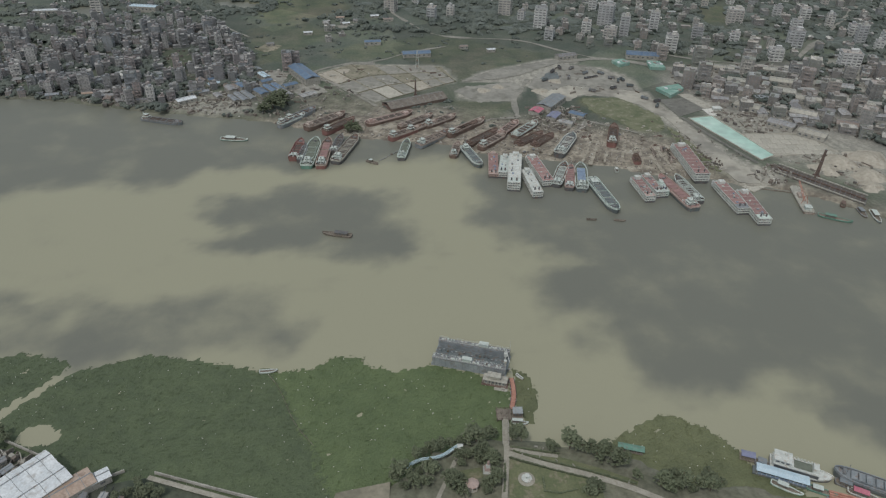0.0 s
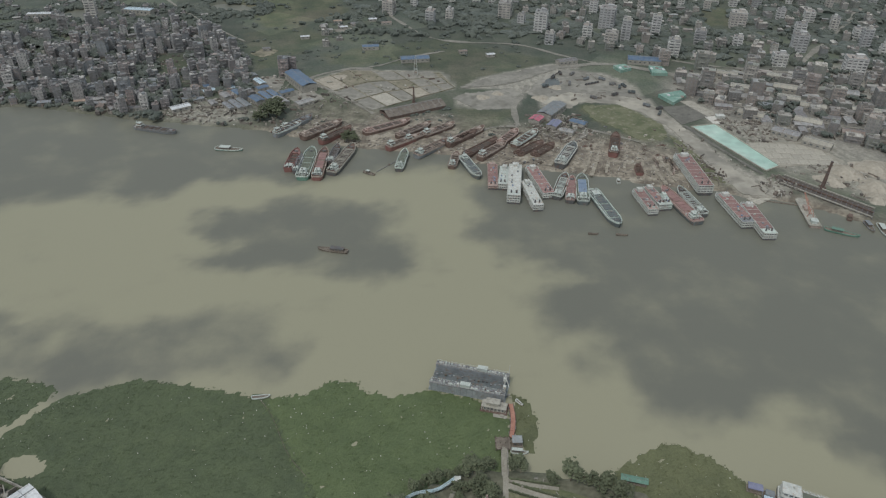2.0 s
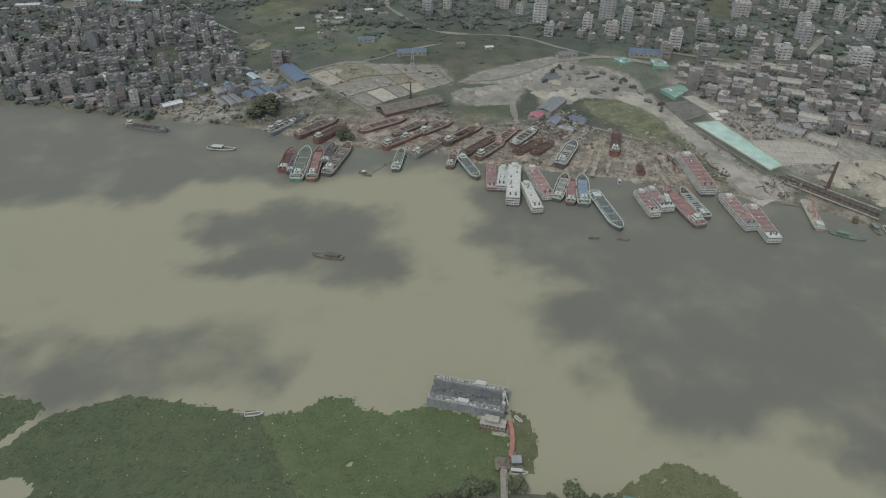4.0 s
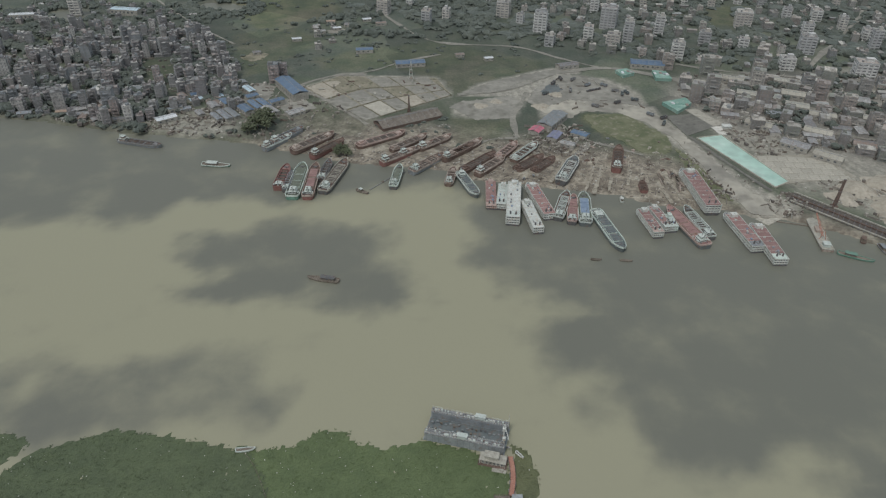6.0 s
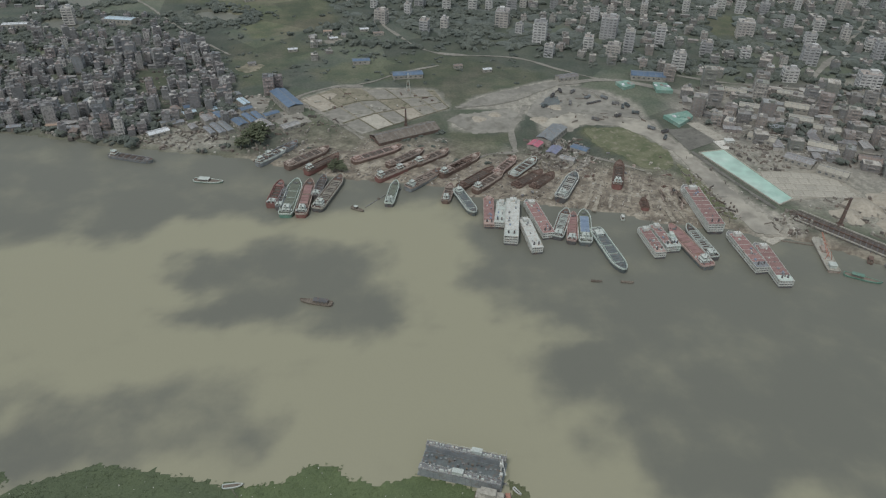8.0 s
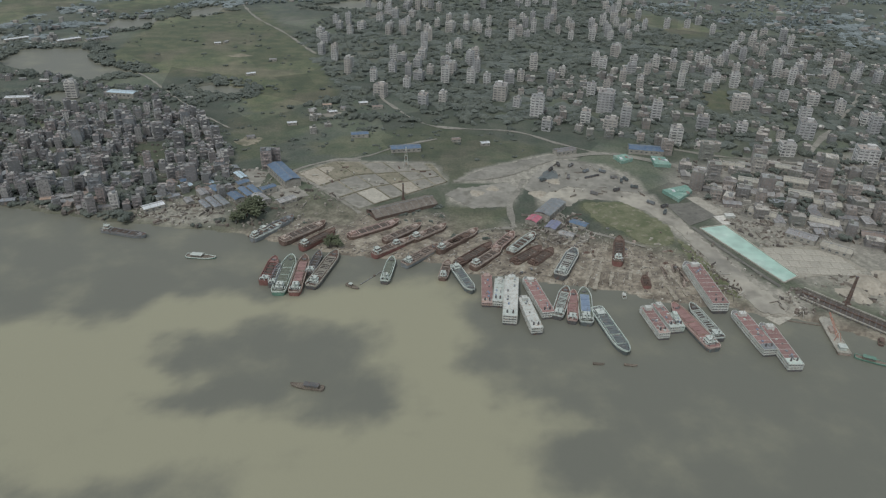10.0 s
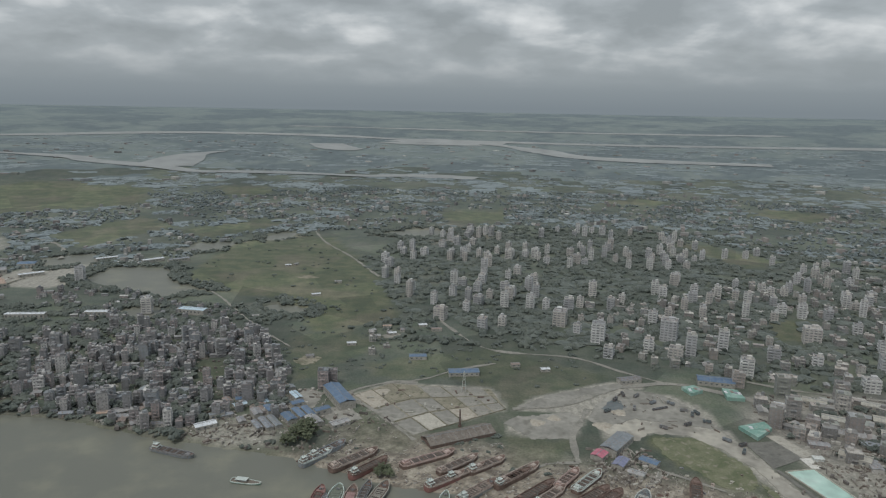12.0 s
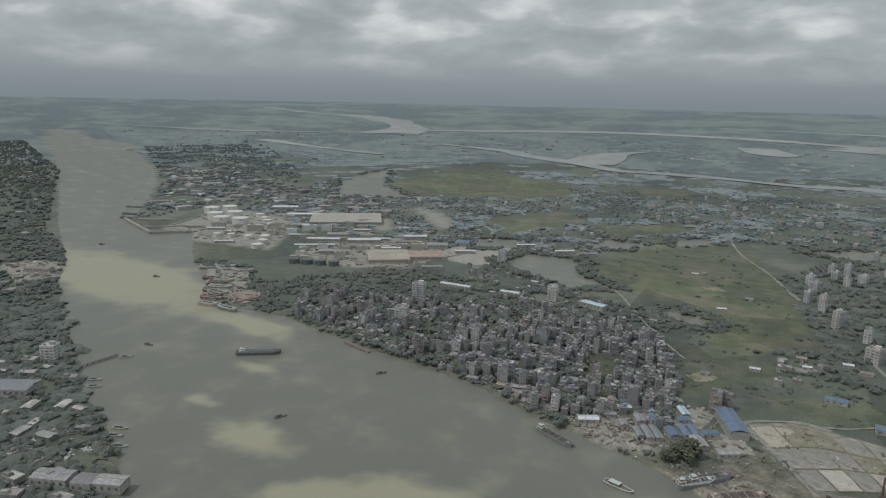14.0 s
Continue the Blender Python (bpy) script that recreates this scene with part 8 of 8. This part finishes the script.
    clumps = []
    for (x, y, r), k in zip(spots, kinds):
        if fine == 2:
            clumps += [(x + rs.normal(0, 0.55) * r, y + rs.normal(0, 0.55) * r, r * rs.uniform(0.45, 0.92), rs.randint(0, 6)) for _ in range(6)]
        else:
            clumps.append((x, y, r, k))
    for x, y, r, k in clumps:
        v, f = base[k]
        a = rs.rand() * 6.28
        c, s = math.cos(a), math.sin(a)
        p = np.stack([x + r * (v[:, 0] * c - v[:, 1] * s), y + r * (v[:, 0] * s + v[:, 1] * c), 1.2 + rise + tall * r * ((0.6 if tall > 0.5 else 0.1) + v[:, 2]) * (0.6 + 0.4 * rs.rand())], 1)
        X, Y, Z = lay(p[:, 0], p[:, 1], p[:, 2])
        vv.append(np.stack([X, Y, Z], 1))
        ff.append(f + n)
        n += len(v)
    return tagged(new(name, sheet(name, np.concatenate(vv), np.concatenate(ff), mat_name, False)), label, "trees", "woods", "stuff")


def sow(outline, count, r0, r1, seed, clump=60.0, bias=0.0, hard=1.0, clear=tuple(SANDS + LAWNS + PADS)):
    """Spots inside an outline, thicker where a slow noise is high, clear of water and sand."""
    rs = np.random.RandomState(seed)
    ox, oy = np.array(outline, float).T
    x, y = rs.uniform(ox.min(), ox.max(), count * 5), rs.uniform(oy.min(), oy.max(), count * 5)
    ok = within(x, y, outline) & (hard * ripple(x, y, clump, seed) + bias > rs.uniform(-0.6, 0.6, len(x))) & (-into(x, y, RIVER) > 4)
    for o in LAKES + list(clear):
        ok &= into(x, y, o) < -2
    for line, width in [(r[0], r[1]) for r in ROADS] + FAR_WATER:
        ok &= off_line(x, y, line) > width * 0.5 + 2
    x, y = x[ok][:count], y[ok][:count]
    return np.stack([x, y, rs.uniform(r0, r1, len(x))], 1)


woods("town_trees", sow(LEFT_TOWN + [], 1500, 1.8, 4.4, 11, 42, -0.1, 2.4), "dark tree crowns packed between the town houses", rise=2.4)
woods("yard_trees", sow(RIGHT_TOWN, 380, 1.8, 3.8, 12), "tree crowns between the dense houses", rise=2.0)
woods("city_trees", sow([(-240, 900), (-220, 1250), (-140, 1600), (400, 1650), (800, 1300), (950, 1000), (560, 720), (250, 745), (60, 830), (-100, 830)], 3600, 2.8, 6.2, 13, 90, 0.6), "dark groves round the apartment towers")
woods("city_groves", sow([(-150, 960), (-190, 1200), (-130, 1500), (300, 1600), (700, 1200), (800, 1000), (520, 740), (260, 770), (60, 850), (-50, 930)], 800, 7, 15, 131, 110, 0.35, 1.6), "closed canopy of trees between the towers", tall=0.36)
woods("field_trees", sow([(-240, 740), (-235, 900), (-100, 920), (130, 790), (100, 735), (-20, 735), (-110, 770)], 110, 1.8, 3.4, 14, 40, -0.2), "scattered trees by the fields")
woods("bank_trees", sow([(-700, 625), (-800, 690), (-700, 900), (-400, 960), (-220, 905), (-280, 860), (-420, 850), (-600, 760)], 950, 2.4, 5.0, 15, 70, 0.2), "trees along the town's edge")
woods("opposite_trees", sow([(-1500, 700), (-1130, 590), (-990, 510), (-750, 418), (-580, 362), (-420, 310), (-330, 268), (-420, 100), (-1600, 200)], 3000, 3.0, 6.0, 16, 90, 0.9, 1.0, tuple(SANDS + PADS)), "thick trees on the opposite bank")
woods("opposite_groves", sow([(-900, 470), (-640, 375), (-480, 322), (-380, 270), (-430, 180), (-700, 230), (-1000, 350)], 420, 6, 12, 132, 80, 0.5, 1.4, tuple(PADS)), "dark thickets behind the opposite bank", tall=0.45)
woods("shore_trees", sow([(-110, 580), (-60, 600), (10, 612), (70, 612), (70, 560), (30, 545), (-60, 570)], 26, 1.2, 2.4, 17, 30, 0.1), "bushes above the slipways")
woods("plain_trees", sow([(-1300, 1000), (-1700, 1700), (-500, 2300), (600, 2300), (1700, 1700), (1500, 800), (960, 800), (700, 1250), (300, 1620), (-130, 1600), (-500, 1450), (-520, 1100), (-640, 1000)], 8000, 2.6, 5.2, 18, 200, 0.25, 2.0), "broken woods over the plain", "leaf_hazed", fine=1)
woods("plain_groves", sow([(-1300, 1000), (-1700, 1700), (-1000, 2900), (1300, 2900), (1900, 1700), (1500, 800), (960, 800), (700, 1250), (300, 1620), (-130, 1600), (-500, 1450), (-520, 1100), (-640, 1000)], 1700, 8, 19, 118, 260, 0.0, 2.6), "dense groves and orchards over the plain", "leaf_hazed", tall=0.34)
woods("distant_woods", sow([(-5200, 2700), (-3000, 6500), (3500, 6500), (5200, 2500), (1800, 1500), (600, 2250), (-500, 2250), (-1700, 1750), (-2400, 1500)], 3000, 14, 44, 19, 520, 0.0, 2.6), "distant woods on the hazy plain", "leaf_hazed", tall=0.10)
woods("field_bushes", sow([(-230, 730), (-235, 850), (-110, 921), (-60, 915), (130, 790), (120, 735), (70, 690), (20, 712), (-80, 720), (-130, 730)], 110, 1.0, 2.4, 120, 60, -0.3, 2.6, tuple(SANDS)), "scrub and small trees over the rough fields")
woods("meadow_bushes", sow([(-465, 1089), (-491, 1365), (-318, 1435), (-180, 1160), (-110, 921), (-199, 851), (-286, 991)], 60, 1.2, 3.0, 121, 60, -0.25, 1.6, ()), "lone trees and scrub dotted over the big field")
woods("far_bank_woods", sow([(-4200, 1750), (-2500, 1180), (-1450, 690), (-1500, 100), (-3800, 300)], 6500, 3.5, 7, 20, 200, 0.9), "woods on the far opposite bank", "leaf_far", fine=1)


def hamlets(name, spots, label, seed):
    """Far roofs, a few picture points each."""
    rs = np.random.RandomState(seed)
    vv, ff, n = [], [], 0
    cube = np.array([(-1, -1, 0), (1, -1, 0), (1, 1, 0), (-1, 1, 0), (-1, -1, 1), (1, -1, 1), (1, 1, 1), (-1, 1, 1)], float)
    quads = np.array([(4, 5, 6, 7), (0, 1, 5, 4), (1, 2, 6, 5), (2, 3, 7, 6), (3, 0, 4, 7)])
    for x, y, r in spots:
        a = rs.rand() * 3.14
        w, d, h = r * rs.uniform(0.7, 1.6), r * rs.uniform(0.5, 0.9), rs.choice((3, 3.5, 4, 5, 6, 9))
        px_, py_ = cube[:, 0] * w / 2, cube[:, 1] * d / 2
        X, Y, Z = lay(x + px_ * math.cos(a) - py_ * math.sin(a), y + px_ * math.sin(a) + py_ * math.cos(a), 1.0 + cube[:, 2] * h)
        vv.append(np.stack([X, Y, Z], 1))
        ff.append(quads + n)
        n += 8
    return tagged(new(name, sheet(name, np.concatenate(vv), np.concatenate(ff), "far_roof", False)), label, "houses", "villages", "stuff")


hamlets("plain_villages", sow([(-1300, 1000), (-1500, 1500), (-500, 2200), (600, 2300), (1600, 1700), (1500, 800), (960, 800), (700, 1250), (300, 1620), (-130, 1600), (-500, 1450), (-520, 1100)], 1500, 5, 11, 24, 170, -0.35, 2.4), "pale roofs of villages across the plain", 24)
hamlets("city_roofs", sow([(520, 720), (760, 1000), (960, 1100), (1300, 800), (900, 500), (600, 620)], 500, 8, 15, 25, 80, 0.2), "roofs of the town's outskirts", 25)
hamlets("distant_roofs", sow([(-5200, 2700), (-3000, 5000), (3500, 5000), (5200, 2500), (1800, 1600), (600, 2250), (-500, 2250), (-1700, 1750)], 350, 12, 30, 26, 500, -0.2), "faint roofs on the distant plain", 26)
hamlets("terminal_roofs", sow([(-1250, 1070), (-1500, 1250), (-1900, 1500), (-1300, 1500), (-900, 1150)], 150, 9, 24, 27, 150, 0.1), "sheds and roofs behind the oil terminal", 27)
hamlets("opposite_roofs", sow([(-2500, 1150), (-1450, 680), (-900, 440), (-900, 200), (-2500, 300)], 110, 9, 20, 28, 150, 0.0), "roofs among the trees of the opposite bank", 28)


def ring_spots(outline, count, width, r0, r1, seed):
    """Spots along the rim of a lake."""
    rs = np.random.RandomState(seed)
    ox, oy = np.array(outline, float).T
    x, y = rs.uniform(ox.min() - width, ox.max() + width, count * 8), rs.uniform(oy.min() - width, oy.max() + width, count * 8)
    gap = -into(x, y, outline)
    ok = (gap > 3) & (gap < width * rs.rand(len(x)))
    return np.stack([x[ok][:count], y[ok][:count], rs.uniform(r0, r1, ok.sum())[:count]], 1)


for k, (lake, count) in enumerate(zip(LAKES, (320, 110, 200, 60, 40, 60, 120, 140))):
    woods("lake_trees", ring_spots(lake, count, 34, 2.5, 5.5, 70 + k), "trees crowding the edge of a lake")
woods("waterside_trees", np.concatenate([sow([(-480, 640), (-480, 605), (-354, 600), (-262, 574), (-205, 566), (-160, 560), (-160, 585), (-300, 615)], 170, 1.6, 3.6, 41, 30, 0.2), sow([(-1000, 720), (-900, 680), (-756, 580), (-640, 615), (-480, 604), (-480, 640), (-700, 660), (-900, 760)], 420, 2.0, 4.5, 42, 50, 0.3)]), "bushes and trees along the waterside")


def clutter(name, outline, count, label, seed, big=4.0):
    """Walls, lean-tos, stacks and bits of roof, too small to tell apart."""
    rs = random.Random(seed)
    ox, oy = [p[0] for p in outline], [p[1] for p in outline]
    sh = Shape()
    xs, ys = np.array([rs.uniform(min(ox), max(ox)) for _ in range(count * 2)]), np.array([rs.uniform(min(oy), max(oy)) for _ in range(count * 2)])
    ok = within(xs, ys, outline) & (-into(xs, ys, RIVER) > 3)
    for x, y in list(zip(xs[ok], ys[ok]))[:count]:
        k = rs.random()
        if k < 0.3:
            sh.box(x, y, 1.1, rs.uniform(3, 9), 0.35, rs.uniform(1.2, 2.4), 0, rs.uniform(0, 180))
        elif k < 0.7:
            sh.box(x, y, 1.1, rs.uniform(1.2, big), rs.uniform(1.0, big * 0.7), rs.uniform(0.6, 2.8), 0, rs.uniform(0, 180), rs.uniform(0.85, 1.0))
        else:
            sh.box(x, y, 1.1, rs.uniform(0.8, 2.5), rs.uniform(0.6, 2.0), rs.uniform(0.3, 1.0), 0, rs.uniform(0, 180), 0.8)
    return whole(name, sh, "debris", label, "clutter", "yard clutter", "stuff")


clutter("town_clutter", LEFT_TOWN, 1500, "walls, lean-tos and stacks between the town houses", 51)
clutter("yard_clutter", RIGHT_TOWN, 1300, "walls, lean-tos and stacks behind the sand yards", 52)
clutter("workshop_clutter", [(-190, 575), (-185, 690), (-120, 690), (-60, 605), (-110, 560)], 240, "workshop yards with stacks and lean-tos", 53)
clutter("poolside_clutter", [(262, 545), (250, 592), (262, 612), (312, 628), (334, 560), (318, 552)], 230, "walls, stacks and lean-tos behind the turquoise pool", 67, 4.5)
clutter("jetty_clutter", [(272, 500), (330, 508), (345, 470), (316, 440), (285, 482)], 110, "planks and stacks between the jetty and the sand heaps", 68, 2.4)
clutter("quayside_clutter", [(236, 468), (262, 488), (274, 470), (252, 448)], 70, "timber and plates on the concrete apron", 69, 2.4)
clutter("shore_clutter", [(-360, 612), (-250, 590), (-170, 580), (-165, 562), (-262, 574), (-354, 598)], 160, "huts and stacks at the water's edge", 54, 6.0)
clutter("works_clutter", [(-900, 860), (-960, 1000), (-840, 1100), (-700, 1050), (-690, 900), (-780, 840)], 420, "tanks, pipes and stores around the works", 55, 14.0)
clutter("terminal_clutter", [(-1270, 830), (-1390, 1050), (-1300, 1100), (-1120, 1070), (-960, 850), (-1100, 800)], 260, "pipe racks and low walls of the oil terminal", 56, 12.0)
clutter("bank_clutter", [(-700, 390), (-470, 325), (-400, 290), (-380, 250), (-520, 180), (-760, 300)], 420, "sheds and stacks behind the opposite bank", 57, 7.0)
clutter("shipyard_clutter", [(80, 545), (84, 600), (130, 600), (135, 560), (115, 540)], 300, "stores and scrap around the shipyard sheds", 58)
clutter("bankside_clutter", [(206, 552), (226, 480), (214, 466), (203, 500), (196, 535)], 130, "planks and stones along the sand bank", 59, 1.2)
for x0, y0, c in ((-1010, 960, "white_tin"), (-905, 930, "white_tin"), (-860, 960, "tin"), (-800, 990, "white_tin"), (-780, 1030, "tin"), (-930, 905, "white_tin"), (-1010, 1060, "tin"), (-960, 1080, "white_tin"), (-870, 1040, "white_tin"), (-820, 1050, "tin"), (-1090, 1035, "white_tin"), (-1180, 895, "white_tin"), (-1230, 880, "tin"), (-1060, 830, "white_tin"), (-690, 1060, "white_tin"), (-660, 930, "tin"), (-640, 1180, "white_tin"), (-560, 1180, "white_tin"), (-520, 1190, "tin")):
    gable_shed("works_shed", x0, y0, LAND, 44, 34, 10, 5.0, 0.8, c, "low pale shed among the works yards", "shed", group="sheds of the works")
clutter("factory_clutter", [(-200, 205), (-170, 205), (-178, 175), (-205, 175)], 160, "scrap and stacks beside the factory hall", 60, 3.0)

woods("upstream_trees", sow([(-1420, 860), (-1893, 1200), (-2340, 1450), (-3400, 2000), (-3200, 2600), (-1900, 1750), (-1300, 1130)], 2600, 3.5, 7.0, 43, 260, 0.0, 1.8), "thick trees along the upstream bank", "leaf_hazed", fine=1)
hamlets("upstream_roofs", sow([(-1420, 870), (-1893, 1210), (-2340, 1460), (-2200, 1700), (-1500, 1300)], 260, 9, 26, 44, 120, 0.2), "roofs and sheds along the upstream bank", 44)
for k, (x, y, t) in enumerate(((-1430, 850, 25), (-1475, 880, 30), (-1560, 935, 35), (-1650, 1000, 35), (-1760, 1080, 32), (-1900, 1165, 30))):
    hulk(x, y, t, 44, 10, "dark barge moored at the upstream bank", "hull_dark", "steel", z=0.0, H=2.0, ribs=5)
for x, y, t in ((-501, 340, 35), (-510, 349, 35), (-482, 334, 35), (-655, 431, 60), (-621, 383, 40), (-606, 375, 40)):
    small_boat(x, y, t, 13, 3.0, "country boat moored under the bank", "wood", "pale_hatch", "grey_paint", 0.4)

# ---- scrap heaps and boats of the opposite bank, hulls at the upstream point ----
for x, y, r, n in ((-571, 312, 7, 26), (-497, 300, 9, 34), (-493, 316, 5, 18)):
    heap, hr = Shape(), random.Random(int(-x))
    for i in range(n):
        heap.box(hr.gauss(0, r * 0.45), hr.gauss(0, r * 0.45), 0, hr.uniform(0.8, 3.0), hr.uniform(0.6, 2.0), hr.uniform(0.4, 1.8), 0, hr.uniform(0, 180), 0.85)
    whole("scrap_heap", heap, "white_paint", "heap of pale sheets and scrap behind the bank", "scrap heap", "scrap on the opposite bank", at=(x, y, LAND), turn=20)
for x, y, t, L, c in ((-751, 590, 20, 30, "rust_pale"), (-716, 594, 5, 34, "steel"), (-785, 628, 30, 30, "rust_pale"), (-916, 702, 40, 30, "steel"), (-905, 722, 40, 34, "rust_pale"), (-864, 726, 42, 34, "rust_pale"), (-807, 646, 35, 32, "steel"), (-835, 672, 38, 30, "rust_pale"), (-890, 712, 35, 26, "rust")):
    hulk(x, y, t, L, 8, "grey weathered hull on the upstream mud", c, "pale_hatch", z=0.3, ribs=5)
clutter("point_clutter", [(-916, 705), (-880, 735), (-780, 690), (-735, 612), (-770, 600), (-830, 640)], 260, "stacks, huts and gear on the upstream point", 62, 7.0)
clutter("landing_clutter", [(-240, 582), (-250, 600), (-200, 630), (-140, 640), (-130, 610), (-178, 578)], 170, "stacks, walls and gear on the sandy landing", 63, 3.5)
clutter("opposite_yard_clutter", [(-1155, 505), (-1155, 545), (-1120, 565), (-1035, 525), (-1045, 478)], 110, "pale stacks and huts in a cleared yard", 64, 12.0)

# ---- gear on the sand yards, sheds and plots in the fields ----
slab("coal_ground", rough_edge([(104, 674), (112, 690), (122, 698), (126, 680), (112, 663)], 3.0, 1.2, 96), 1.74, "blue_grey", "dark heap ground on the sand yard", "ground", 0.3)
clutter("sand_yard_gear", [(100, 668), (130, 715), (185, 698), (195, 640), (186, 630), (142, 640), (100, 620)], 45, "stacks, drums and planks on the sand yard", 65, 2.2)
clutter("sand_bank_gear", [(216, 575), (250, 492), (244, 488), (208, 575)], 26, "planks and drums beside the turquoise pool", 66, 1.6)
for i, (x, y) in enumerate(((150, 676), (153, 677.5), (156, 679), (159, 680.5), (162, 682))):
    box = thing("steel_skip", x, y, 1.7, 26, "dark steel skip in a tight row", "skip", "skips on the sand yard")
    part("body", Shape().ring(0, 0, 0, 2.6, 1.8, 1.5, 0.12).box(0, 0, 0, 2.5, 1.7, 1.0), "hull_dark", box)
    part("lip", Shape().ring(0, 0, 1.5, 2.8, 2.0, 0.12, 0.2), "steel", box)
for x, y, t, L, W, c in ((-128, 842, 20, 12, 7, "tin"), (-110, 855, 20, 9, 6, "white_tin"), (-95, 868, -10, 14, 8, "tin"), (-120, 880, 10, 10, 6, "brown_tin"), (-60, 876, 15, 12, 7, "tin"), (-150, 815, 15, 10, 6, "white_tin"), (-135, 862, 40, 8, 6, "tin"), (-78, 890, 15, 10, 7, "white_tin"), (-185, 770, 20, 8, 6, "tin"), (30, 770, 15, 9, 6, "tin"), (60, 760, 15, 9, 6, "white_tin"), (-240, 1010, 30, 12, 7, "white_tin"), (-225, 1085, 10, 10, 6, "tin"), (-330, 1180, 20, 10, 6, "white_tin"), (-320, 1190, 60, 8, 5, "tin")):
    long_shed(x, y, t, L, W, 3.0, c, "small low shed in the open fields", "sheds in the fields")
slab("threshing_floor", rough_edge([(-122, 850), (-108, 862), (-96, 856), (-104, 843), (-116, 842)], 3.0, 1.0, 97), 1.66, "sand_yard", "bare pale patch of trodden earth", "bare ground", 0.4)
slab("threshing_floor", rough_edge([(-200, 760), (-188, 778), (-172, 770), (-176, 752), (-190, 748)], 3.0, 1.4, 98), 1.66, "yard_soil", "bare brown patch in the green plot", "bare ground", 0.4)
slab("threshing_floor", rough_edge([(-300, 1110), (-280, 1125), (-262, 1112), (-280, 1100)], 4.0, 2.0, 99), 1.66, "yard_soil", "bare brown patch in the big field", "bare ground", 0.4)
